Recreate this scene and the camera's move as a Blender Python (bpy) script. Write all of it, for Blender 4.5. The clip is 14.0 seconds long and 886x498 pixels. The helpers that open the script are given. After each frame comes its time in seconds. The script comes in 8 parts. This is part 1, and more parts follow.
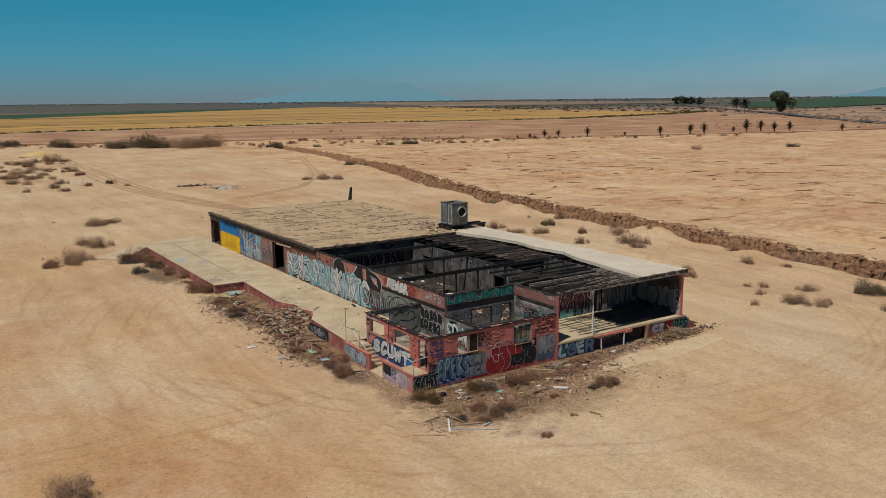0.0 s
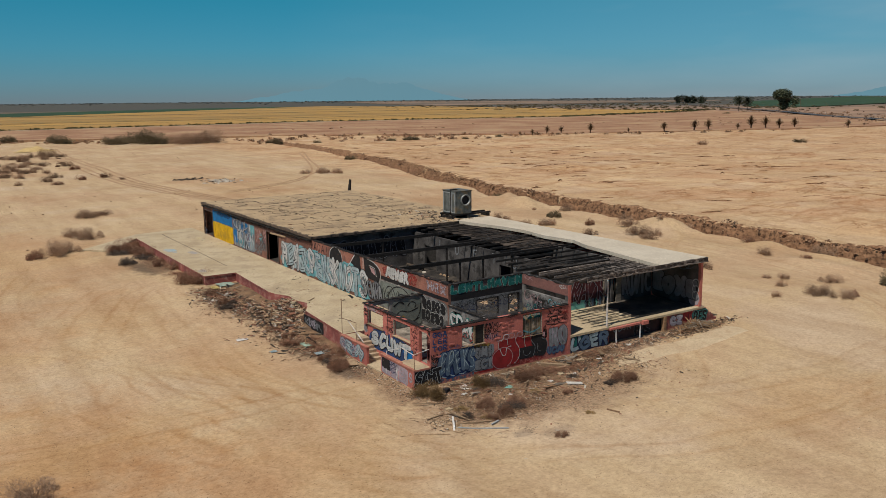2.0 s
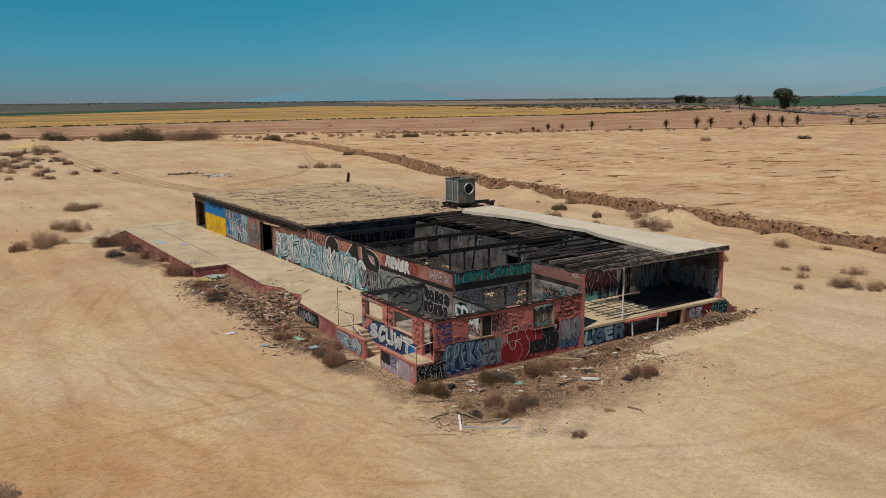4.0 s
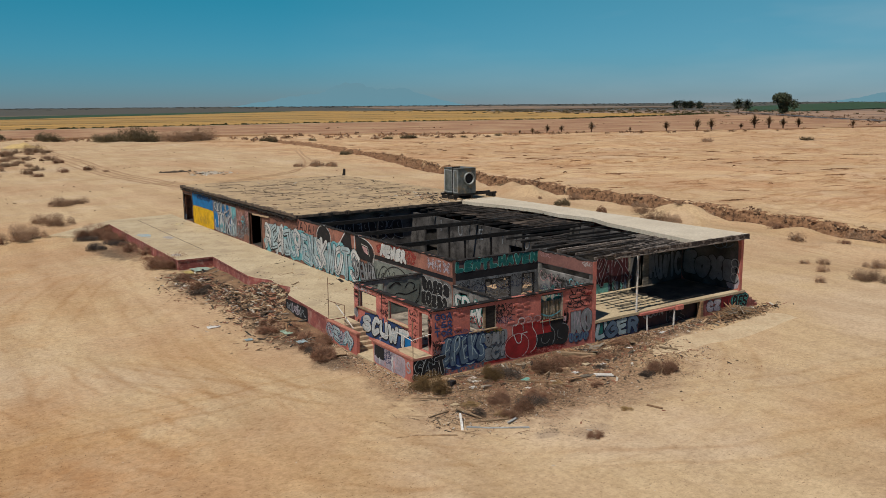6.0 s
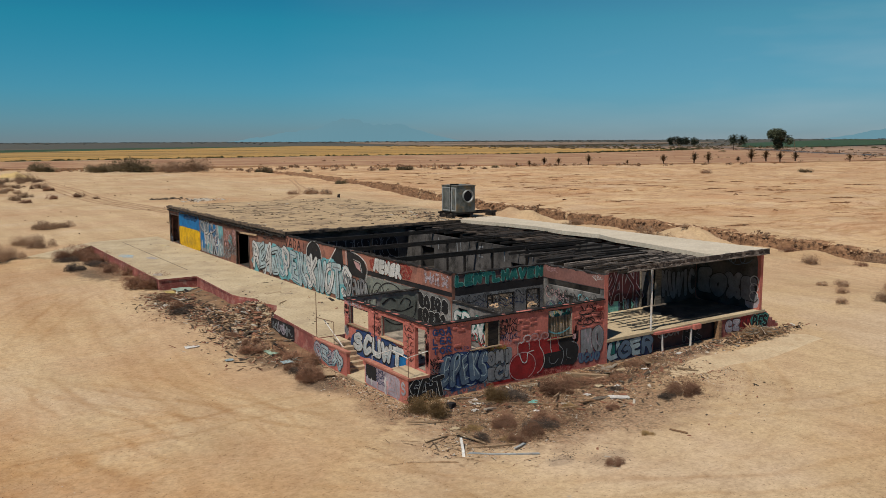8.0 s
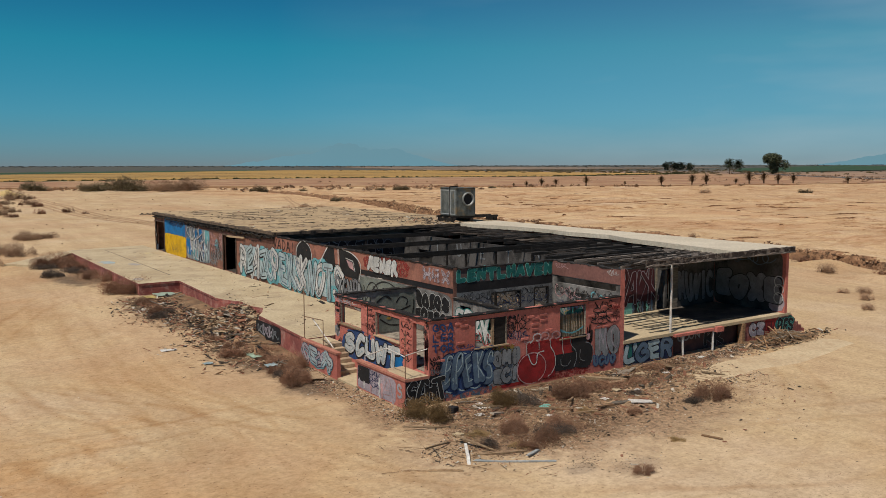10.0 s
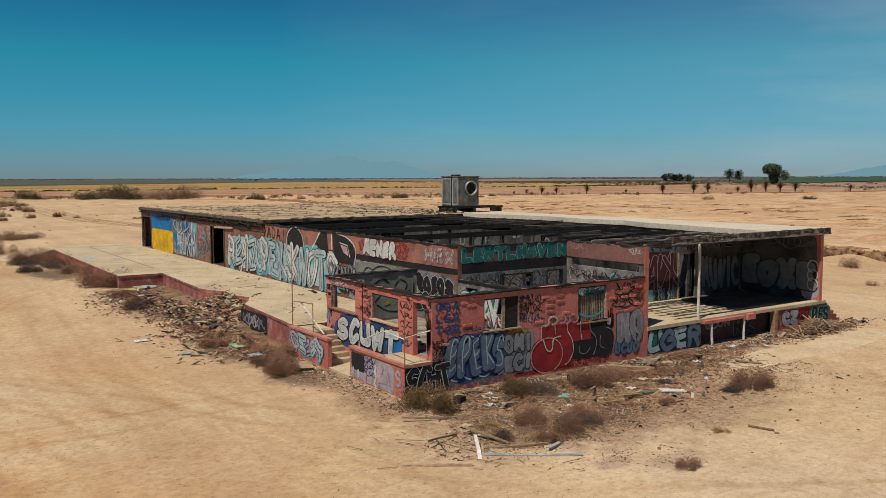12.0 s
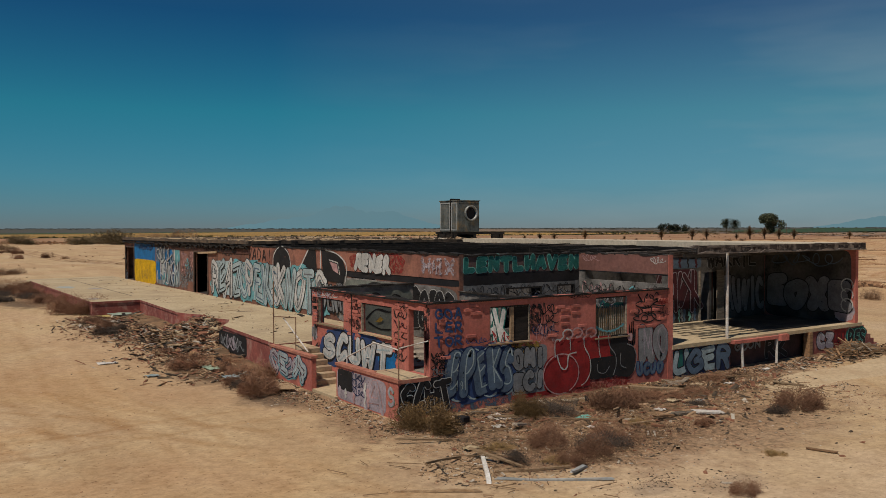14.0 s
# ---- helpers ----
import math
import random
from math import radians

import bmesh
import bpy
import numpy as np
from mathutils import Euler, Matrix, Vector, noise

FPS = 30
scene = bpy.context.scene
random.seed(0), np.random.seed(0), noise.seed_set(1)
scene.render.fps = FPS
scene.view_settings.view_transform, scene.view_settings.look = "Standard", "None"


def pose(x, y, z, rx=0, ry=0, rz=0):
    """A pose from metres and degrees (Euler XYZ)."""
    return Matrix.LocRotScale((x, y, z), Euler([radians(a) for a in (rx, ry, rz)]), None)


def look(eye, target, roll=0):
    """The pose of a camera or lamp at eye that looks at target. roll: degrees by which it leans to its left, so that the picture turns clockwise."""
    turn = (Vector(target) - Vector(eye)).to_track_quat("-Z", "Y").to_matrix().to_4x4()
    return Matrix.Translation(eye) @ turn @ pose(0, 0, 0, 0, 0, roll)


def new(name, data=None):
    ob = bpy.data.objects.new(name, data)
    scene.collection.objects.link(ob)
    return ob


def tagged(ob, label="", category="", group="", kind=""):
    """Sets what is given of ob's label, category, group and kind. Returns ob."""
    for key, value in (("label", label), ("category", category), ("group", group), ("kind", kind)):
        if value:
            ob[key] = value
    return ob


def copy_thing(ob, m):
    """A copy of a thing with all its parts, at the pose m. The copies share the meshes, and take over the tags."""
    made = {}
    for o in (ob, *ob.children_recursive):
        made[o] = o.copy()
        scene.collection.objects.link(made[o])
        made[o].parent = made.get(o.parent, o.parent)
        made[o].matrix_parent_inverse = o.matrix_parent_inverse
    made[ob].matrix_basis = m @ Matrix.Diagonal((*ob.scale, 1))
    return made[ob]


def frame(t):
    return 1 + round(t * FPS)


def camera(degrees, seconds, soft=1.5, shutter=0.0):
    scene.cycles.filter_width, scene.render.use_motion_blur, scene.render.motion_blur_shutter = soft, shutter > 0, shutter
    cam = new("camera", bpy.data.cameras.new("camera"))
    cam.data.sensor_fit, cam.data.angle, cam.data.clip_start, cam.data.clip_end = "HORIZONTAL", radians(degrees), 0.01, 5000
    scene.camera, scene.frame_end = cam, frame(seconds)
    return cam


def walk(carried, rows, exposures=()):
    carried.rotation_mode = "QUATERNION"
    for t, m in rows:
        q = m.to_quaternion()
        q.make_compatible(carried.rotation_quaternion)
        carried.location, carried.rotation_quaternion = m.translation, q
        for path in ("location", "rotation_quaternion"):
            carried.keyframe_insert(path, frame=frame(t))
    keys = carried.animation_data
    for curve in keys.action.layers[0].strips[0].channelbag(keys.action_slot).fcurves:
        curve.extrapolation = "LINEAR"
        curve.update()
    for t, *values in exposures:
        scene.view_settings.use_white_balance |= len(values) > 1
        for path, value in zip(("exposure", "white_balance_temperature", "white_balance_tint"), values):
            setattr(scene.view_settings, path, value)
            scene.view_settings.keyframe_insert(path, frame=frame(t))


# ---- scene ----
cam = camera(57.2, 14.0, 0.65)
PATH = [
    (0, (-28.207, -44.766, 19.56), (-27.124, -43.124, 19.199), -0.6),
    (0.5, (-27.658, -43.809, 19.086), (-26.575, -42.167, 18.726), -0.6),
    (1, (-27.103, -42.965, 18.614), (-26.021, -41.322, 18.254), -0.6),
    (1.5, (-26.566, -42.062, 18.189), (-25.485, -40.419, 17.826), -0.7),
    (2, (-26.084, -41.245, 17.776), (-25.003, -39.601, 17.414), -0.6),
    (2.5, (-25.598, -40.395, 17.37), (-24.517, -38.752, 17.007), -0.6),
    (3, (-25.163, -39.577, 16.972), (-24.082, -37.934, 16.61), -0.6),
    (5.5, (-22.719, -35.347, 14.706), (-21.632, -33.706, 14.347), -0.5),
    (6, (-22.165, -34.559, 14.2), (-21.077, -32.917, 13.852), -0.5),
    (6.5, (-21.657, -33.819, 13.718), (-20.567, -32.176, 13.383), -0.5),
    (7, (-21.157, -33.043, 13.224), (-20.063, -31.399, 12.907), -0.5),
    (7.5, (-20.735, -32.246, 12.756), (-19.636, -30.601, 12.462), -0.4),
    (8, (-20.297, -31.479, 12.25), (-19.193, -29.832, 11.988), -0.3),
    (10.5, (-17.896, -27.419, 9.59), (-16.779, -25.772, 9.39), -0.1),
    (11, (-17.359, -26.577, 9.098), (-16.243, -24.929, 8.895), -0.1),
    (11.5, (-16.938, -25.761, 8.554), (-15.82, -24.115, 8.361), -0.1),
    (12, (-16.385, -24.878, 8.035), (-15.265, -23.23, 7.864), -0.2),
    (12.5, (-15.875, -24.102, 7.51), (-14.753, -22.452, 7.371), -0.1),
    (13, (-15.392, -23.246, 7.027), (-14.265, -21.598, 6.919), -0.1),
    (13.5, (-14.882, -22.503, 6.532), (-13.753, -20.854, 6.454), -0.2),
    (14, (-14.366, -21.704, 6.003), (-13.235, -20.054, 5.956), -0.1),
]
EXPOSURES = [(0, -0.12, 6400, 10), (3.0, -0.10, 6400, 10), (8.0, -0.02, 6480, 10), (11.0, 0.03, 6580, 10), (13.1, 0.15, 6780, 11), (13.4, 0.14, 6820, 12), (13.7, -0.11, 6860, 12), (14.0, -0.36, 6900, 13)]
walk(cam, [(t, look(eye, target, roll)) for t, eye, target, roll in PATH], EXPOSURES)

# ---- light ----
SUN_DX, SUN_DY = 0.54, 0.205          # metres that a shadow runs east and north for each metre of height
sun_zen = math.atan(math.hypot(SUN_DX, SUN_DY))
sun = new("sun", bpy.data.lights.new("sun", "SUN"))
sun.data.energy, sun.data.angle, sun.data.color = 4.2, radians(0.55), (1.0, 0.93, 0.82)
sun.matrix_world = look((0, 0, 60), (60 * SUN_DX, 60 * SUN_DY, 0))
world = bpy.data.worlds.new("sky")
scene.world = world
world.use_nodes = True
wn, wl = world.node_tree.nodes, world.node_tree.links
sky = wn.new("ShaderNodeTexSky")
sky.sky_type, sky.sun_disc = "NISHITA", False
sky.sun_elevation, sky.sun_rotation = math.pi / 2 - sun_zen, math.atan2(-SUN_DX, -SUN_DY)
sky.altitude, sky.air_density, sky.dust_density, sky.ozone_density = 0, 1.0, 0.0, 5.0
coord, split = wn.new("ShaderNodeTexCoord"), wn.new("ShaderNodeSeparateXYZ")
wl.new(coord.outputs["Generated"], split.inputs[0])
haze = wn.new("ShaderNodeValToRGB")          # dry haze: bluer and clearer with height
HAZE_STOPS = [(0.0, (0.176, 0.256, 0.390)), (0.025, (0.162, 0.318, 0.458)), (0.06, (0.122, 0.380, 0.495)), (0.14, (0.062, 0.445, 0.465)), (0.25, (0.042, 0.262, 0.385)), (0.40, (0.20, 0.29, 0.37)), (1.0, (0.34, 0.34, 0.34))]
haze.color_ramp.elements[0].position, haze.color_ramp.elements[0].color = 0.0, (*HAZE_STOPS[0][1], 1)
haze.color_ramp.elements[1].position, haze.color_ramp.elements[1].color = 1.0, (*HAZE_STOPS[-1][1], 1)
for at, c in HAZE_STOPS[1:-1]:
    haze.color_ramp.elements.new(at).color = (*c, 1)
wl.new(split.outputs[2], haze.inputs[0])
tint = wn.new("ShaderNodeMixRGB")
tint.blend_type, tint.inputs[0].default_value = "MULTIPLY", 1.0
wl.new(sky.outputs[0], tint.inputs[1])
wl.new(haze.outputs[0], tint.inputs[2])
# the sky pales towards the south-east, with thin high cloud
side = wn.new("ShaderNodeVectorMath")
side.operation, side.inputs[1].default_value = "DOT_PRODUCT", (0.94, -0.34, 0.0)
wl.new(coord.outputs["Generated"], side.inputs[0])
pale = wn.new("ShaderNodeMapRange")
for key, v in (("From Min", 0.05), ("From Max", 0.75), ("To Min", 0.0), ("To Max", 1.0)):
    pale.inputs[key].default_value = v
wl.new(side.outputs["Value"], pale.inputs["Value"])
flat = wn.new("ShaderNodeMapping")
flat.inputs["Scale"].default_value = (2.0, 2.0, 11.0)
wl.new(coord.outputs["Generated"], flat.inputs[0])
wisp = wn.new("ShaderNodeTexNoise")
wisp.inputs["Scale"].default_value, wisp.inputs["Detail"].default_value, wisp.inputs["Roughness"].default_value = 1.1, 4.0, 0.5
wl.new(flat.outputs[0], wisp.inputs["Vector"])
soft_wisp = wn.new("ShaderNodeMapRange")
for key, v in (("From Min", 0.42), ("From Max", 0.70), ("To Min", 0.20), ("To Max", 0.68)):
    soft_wisp.inputs[key].default_value = v
wl.new(wisp.outputs["Fac"], soft_wisp.inputs["Value"])
amount = wn.new("ShaderNodeMath")
amount.operation = "MULTIPLY"
wl.new(pale.outputs[0], amount.inputs[0])
wl.new(soft_wisp.outputs[0], amount.inputs[1])
cirrus = wn.new("ShaderNodeMixRGB")
cirrus.inputs[2].default_value = (3.2, 4.0, 4.4, 1)
low = wn.new("ShaderNodeMapRange")
for key, v in (("From Min", 0.12), ("From Max", 0.32), ("To Min", 1.0), ("To Max", 0.15)):
    low.inputs[key].default_value = v
wl.new(split.outputs[2], low.inputs["Value"])
veil = wn.new("ShaderNodeMath")
veil.operation = "MULTIPLY"
wl.new(amount.outputs[0], veil.inputs[0])
wl.new(low.outputs[0], veil.inputs[1])
wl.new(veil.outputs[0], cirrus.inputs[0])
wl.new(tint.outputs[0], cirrus.inputs[1])
wl.new(cirrus.outputs[0], wn["Background"].inputs[0])
wn["Background"].inputs[1].default_value = 0.12

# ---- materials ----


def ramp(nt, fac, stops):
    r = nt.nodes.new("ShaderNodeValToRGB")
    els = r.color_ramp.elements
    els[0].position, els[1].position = stops[0][0], stops[-1][0]
    els[0].color, els[1].color = (*stops[0][1], 1), (*stops[-1][1], 1)
    for p, c in stops[1:-1]:
        els.new(p).color = (*c, 1)
    nt.links.new(fac, r.inputs[0])
    return r.outputs[0]


def noise_tex(nt, scale, detail=4.0, stretch=(1, 1, 1), rough=0.55, turn=0.0):
    geo = nt.nodes.new("ShaderNodeNewGeometry")
    mp = nt.nodes.new("ShaderNodeMapping")
    mp.inputs["Scale"].default_value = stretch
    mp.inputs["Rotation"].default_value = (0, 0, turn)
    nt.links.new(geo.outputs["Position"], mp.inputs["Vector"])
    n = nt.nodes.new("ShaderNodeTexNoise")
    n.inputs["Scale"].default_value, n.inputs["Detail"].default_value, n.inputs["Roughness"].default_value = scale, detail, rough
    nt.links.new(mp.outputs[0], n.inputs["Vector"])
    return n.outputs["Fac"]


def blend(nt, kind, fac, a, b):
    m = nt.nodes.new("ShaderNodeMixRGB")
    m.blend_type = kind
    for i, v in enumerate((fac, a, b)):
        if hasattr(v, "links"):
            nt.links.new(v, m.inputs[i])
        else:
            m.inputs[i].default_value = v if i == 0 else (*v, 1)
    return m.outputs[0]


def surface(name, base, dark, rough=0.85, big=0.6, fine=14.0, stretch=(1, 1, 1), bump=0.15, metal=0.0, stain=None, stain_amount=0.5, vary=0.0, turn=0.0, stain_scale=0.9):
    """A worn matt surface: two tones mixed at two scales, an optional third tone in patches, fine relief."""
    m = bpy.data.materials.new(name)
    m.use_nodes = True
    nt = m.node_tree
    b = nt.nodes["Principled BSDF"]
    b.inputs["Roughness"].default_value, b.inputs["Metallic"].default_value = rough, metal
    b.inputs["Specular IOR Level"].default_value = 0.25
    n1, n2 = noise_tex(nt, big, 5, stretch, turn=turn), noise_tex(nt, fine, 6, stretch, 0.65, turn=turn)
    col = ramp(nt, n1, [(0.33, dark), (0.62, base)])
    fine_c = ramp(nt, n2, [(0.3, (0.62, 0.62, 0.62)), (0.65, (1.08, 1.08, 1.08))])
    col = blend(nt, "MULTIPLY", 0.75, col, fine_c)
    if stain:
        s = ramp(nt, noise_tex(nt, stain_scale, 7, (1, 1, 1), 0.7), [(0.5, (0, 0, 0)), (0.62, (1, 1, 1))])
        sm = blend(nt, "MULTIPLY", 1.0, s, (stain_amount,) * 3)
        col = blend(nt, "MIX", sm, col, stain)
    if vary:
        info = nt.nodes.new("ShaderNodeObjectInfo")
        v = ramp(nt, info.outputs["Random"], [(0.0, (1 - vary,) * 3), (1.0, (1 + vary * 0.5,) * 3)])
        col = blend(nt, "MULTIPLY", 1.0, col, v)
    nt.links.new(col, b.inputs["Base Color"])
    bp = nt.nodes.new("ShaderNodeBump")
    bp.inputs["Strength"].default_value, bp.inputs["Distance"].default_value = bump, 0.05
    nt.links.new(n2, bp.inputs["Height"])
    nt.links.new(bp.outputs[0], b.inputs["Normal"])
    return m


def sand_material():
    m = bpy.data.materials.new("desert_sand")
    m.use_nodes = True
    nt = m.node_tree
    b = nt.nodes["Principled BSDF"]
    b.inputs["Roughness"].default_value, b.inputs["Specular IOR Level"].default_value = 0.95, 0.1
    # pale sand, tan dust and orange soil in drifting patches
    col = ramp(nt, noise_tex(nt, 0.045, 7, rough=0.62), [(0.34, (0.450, 0.302, 0.184)), (0.45, (0.488, 0.354, 0.228)), (0.53, (0.515, 0.388, 0.244)), (0.62, (0.515, 0.394, 0.272)), (0.72, (0.545, 0.426, 0.302))])
    dust = ramp(nt, noise_tex(nt, 0.16, 6, (1.0, 0.45, 1), 0.66, 0.5), [(0.36, (0.84, 0.76, 0.68)), (0.5, (1.0, 0.99, 0.97)), (0.64, (1.08, 1.07, 1.07))])
    col = blend(nt, "MULTIPLY", 0.5, col, dust)
    streak = ramp(nt, noise_tex(nt, 0.30, 7, (1.0, 0.10, 1), 0.68, 0.30), [(0.38, (0.82, 0.76, 0.70)), (0.60, (1.07, 1.06, 1.04))])
    col = blend(nt, "MULTIPLY", 0.55, col, streak)
    # wheel marks that sweep round the building
    geo = nt.nodes.new("ShaderNodeNewGeometry")
    sep = nt.nodes.new("ShaderNodeSeparateXYZ")
    nt.links.new(geo.outputs["Position"], sep.inputs[0])

    def calc(op, a, b=None):
        n = nt.nodes.new("ShaderNodeMath")
        n.operation = op
        for i, v in enumerate((a, b)):
            if v is None:
                continue
            if isinstance(v, (int, float)):
                n.inputs[i].default_value = v
            else:
                nt.links.new(v, n.inputs[i])
        return n.outputs[0]
    def ring(cx, cy):
        ex, ey = calc("SUBTRACT", sep.outputs[0], cx), calc("SUBTRACT", sep.outputs[1], cy)
        return calc("SQRT", calc("ADD", calc("MULTIPLY", ex, ex), calc("MULTIPLY", ey, ey)))

    def fade(value, lo, hi, top=1.0):
        mr = nt.nodes.new("ShaderNodeMapRange")
        mr.inputs["From Min"].default_value, mr.inputs["From Max"].default_value, mr.inputs["To Max"].default_value = lo, hi, top
        nt.links.new(value, mr.inputs["Value"])
        return mr.outputs[0]
    sway = calc("MULTIPLY", calc("SUBTRACT", noise_tex(nt, 0.13, 3), 0.5), 2.6)
    gaps = fade(noise_tex(nt, 0.08, 6, rough=0.72), 0.40, 0.60)
    for cx, cy, radius, amount in ((91.6, 15.0, 100.0, 0.55), (91.6, 15.0, 103.4, 0.4), (18.0, 16.0, 33.3, 0.6), (18.0, 16.0, 37.2, 0.5), (19.0, 14.0, 30.2, 0.35), (-12.0, 103.0, 100.0, 0.6), (3.0, 8.0, 20.0, 0.4), (26.0, 34.0, 46.0, 0.5), (40.0, -60.0, 47.0, 0.4), (-60.0, -20.0, 58.0, 0.45)):
        off = calc("ABSOLUTE", calc("ADD", calc("SUBTRACT", ring(cx, cy), radius), sway))
        wheel = fade(calc("ABSOLUTE", calc("SUBTRACT", off, 0.85)), 0.30, 0.05, amount * 1.15)
        col = blend(nt, "MULTIPLY", calc("MULTIPLY", wheel, gaps), col, (0.83, 0.75, 0.67))
    # eroded rills on the flats east of the ditch
    ease = nt.nodes.new("ShaderNodeMapRange")
    ease.inputs["From Min"].default_value, ease.inputs["From Max"].default_value = 64.0, 80.0
    nt.links.new(sep.outputs[0], ease.inputs["Value"])
    rill = ramp(nt, noise_tex(nt, 0.10, 7, (0.40, 1.0, 1), 0.66, -0.5), [(0.470, (1, 1, 1)), (0.486, (0.50, 0.37, 0.28)), (0.496, (1.0, 0.97, 0.94))])
    soft_rill = ramp(nt, noise_tex(nt, 0.075, 6, (0.55, 1.0, 1), 0.62, -0.5), [(0.455, (1, 1, 1)), (0.487, (0.80, 0.70, 0.62)), (0.52, (1.0, 0.98, 0.96))])
    rill = blend(nt, "MIX", ramp(nt, noise_tex(nt, 0.05, 3), [(0.42, (0, 0, 0)), (0.52, (1, 1, 1))]), (1, 1, 1), rill)
    rosy = ramp(nt, noise_tex(nt, 0.02, 4), [(0.35, (1.00, 0.94, 0.91)), (0.65, (1.15, 1.13, 1.12))])
    col = blend(nt, "MULTIPLY", ease.outputs[0], col, blend(nt, "MULTIPLY", 1.0, blend(nt, "MULTIPLY", 1.0, rill, soft_rill), rosy))
    mottle = ramp(nt, noise_tex(nt, 0.55, 8, rough=0.75), [(0.34, (0.70, 0.62, 0.54)), (0.5, (0.98, 0.97, 0.95)), (0.66, (1.12, 1.12, 1.10))])
    col = blend(nt, "MULTIPLY", 0.26, col, mottle)
    grit = ramp(nt, noise_tex(nt, 2.6, 8, rough=0.78), [(0.35, (0.58, 0.54, 0.50)), (0.55, (1.06, 1.06, 1.05))])
    col = blend(nt, "MULTIPLY", 0.42, col, grit)
    peb = ramp(nt, noise_tex(nt, 9.0, 3, rough=0.6), [(0.29, (0.36, 0.31, 0.27)), (0.39, (1, 1, 1))])
    col = blend(nt, "MULTIPLY", 0.7, col, peb)
    fines = ramp(nt, noise_tex(nt, 6.5, 6, (0.7, 1.0, 1), 0.8, 0.5), [(0.36, (0.68, 0.63, 0.57)), (0.5, (1.0, 1.0, 0.99)), (0.64, (1.24, 1.23, 1.21))])
    col = blend(nt, "MULTIPLY", 0.48, col, fines)
    # orange soil worn bare west of the dock: (x, y, half width, half length, amount)
    drift = calc("MULTIPLY", noise_tex(nt, 0.22, 6, rough=0.68), 2.2)
    for cx, cy, rx, ry, amount in ((-21.0, 3.0, 9.0, 11.0, 0.85), (-13.0, -6.0, 9.0, 8.0, 0.6), (-9.0, 12.0, 4.5, 9.0, 0.5), (-13.0, 30.0, 5.0, 12.0, 0.45), (-18.0, 62.0, 13.0, 26.0, 0.5), (-26.0, 24.0, 9.0, 14.0, 0.6), (30.0, 120.0, 16.0, 26.0, 0.35), (16.0, -15.0, 9.0, 4.0, 0.45), (60.0, 10.0, 4.0, 40.0, 0.4)):
        ex, ey = calc("DIVIDE", calc("SUBTRACT", sep.outputs[0], cx), rx), calc("DIVIDE", calc("SUBTRACT", sep.outputs[1], cy), ry)
        d = calc("ADD", calc("SQRT", calc("ADD", calc("MULTIPLY", ex, ex), calc("MULTIPLY", ey, ey))), calc("SUBTRACT", drift, 1.1))
        col = blend(nt, "MULTIPLY", fade(d, 1.1, 0.3, amount), col, (0.90, 0.75, 0.60))
    # farther out the sand gives way to rosy brown scrub land
    away = nt.nodes.new("ShaderNodeMapRange")
    away.inputs["From Min"].default_value, away.inputs["From Max"].default_value = 420.0, 760.0
    nt.links.new(calc("SQRT", calc("ADD", calc("MULTIPLY", sep.outputs[0], sep.outputs[0]), calc("MULTIPLY", sep.outputs[1], sep.outputs[1]))), away.inputs["Value"])
    scrub = ramp(nt, noise_tex(nt, 0.012, 8, (1, 1, 1), 0.7), [(0.34, (0.10, 0.08, 0.06)), (0.45, (0.24, 0.16, 0.112)), (0.60, (0.34, 0.225, 0.155))])
    col = blend(nt, "MIX", away.outputs[0], col, scrub)
    rim = nt.nodes.new("ShaderNodeMapRange")
    rim.inputs["From Min"].default_value, rim.inputs["From Max"].default_value = 1300.0, 2100.0
    nt.links.new(calc("SQRT", calc("ADD", calc("MULTIPLY", sep.outputs[0], sep.outputs[0]), calc("MULTIPLY", sep.outputs[1], sep.outputs[1]))), rim.inputs["Value"])
    col = blend(nt, "MIX", rim.outputs[0], col, (0.085, 0.083, 0.072))
    # ash, soil and fine litter spilled round the ruin: (x, y, half width, half length, amount)
    rough_edge = calc("MULTIPLY", noise_tex(nt, 0.8, 7, rough=0.7), 1.5)
    fleck = noise_tex(nt, 5.5, 5, rough=0.75)
    for cx, cy, rx, ry, amount, tone in ((8.0, -1.2, 11.0, 2.6, 0.9, (0.185, 0.115, 0.075)), (5.2, -4.0, 9.5, 4.8, 0.85, (0.245, 0.158, 0.100)), (1.8, -5.4, 4.0, 2.2, 0.6, (0.21, 0.14, 0.09)), (22.5, -0.6, 4.6, 1.1, 0.8, (0.19, 0.12, 0.075)), (16.0, -0.8, 6.0, 1.3, 0.9, (0.15, 0.098, 0.068)), (10.2, -1.7, 3.0, 1.4, 0.9, (0.085, 0.062, 0.048)), (-2.2, 0.0, 1.6, 2.2, 0.7, (0.22, 0.145, 0.095)), (-3.2, 28.5, 2.6, 7.5, 0.95, (0.085, 0.062, 0.047)), (-2.6, 13.0, 2.4, 6.5, 0.9, (0.115, 0.080, 0.056)), (-2.6, 5.6, 1.8, 2.2, 0.85, (0.12, 0.088, 0.066)), (-5.6, 47.0, 2.2, 5.0, 0.8, (0.10, 0.075, 0.056)), (-2.0, 3.0, 1.2, 2.6, 0.6, (0.24, 0.16, 0.10)), (-4.6, 50.0, 1.5, 11.0, 0.6, (0.25, 0.165, 0.105)), (0.2, -9.0, 0.8, 0.5, 0.35, (0.15, 0.125, 0.11)), (1.9, -9.9, 1.3, 0.7, 0.32, (0.18, 0.13, 0.10)), (7.5, -7.0, 5.0, 2.6, 0.4, (0.29, 0.21, 0.14))):
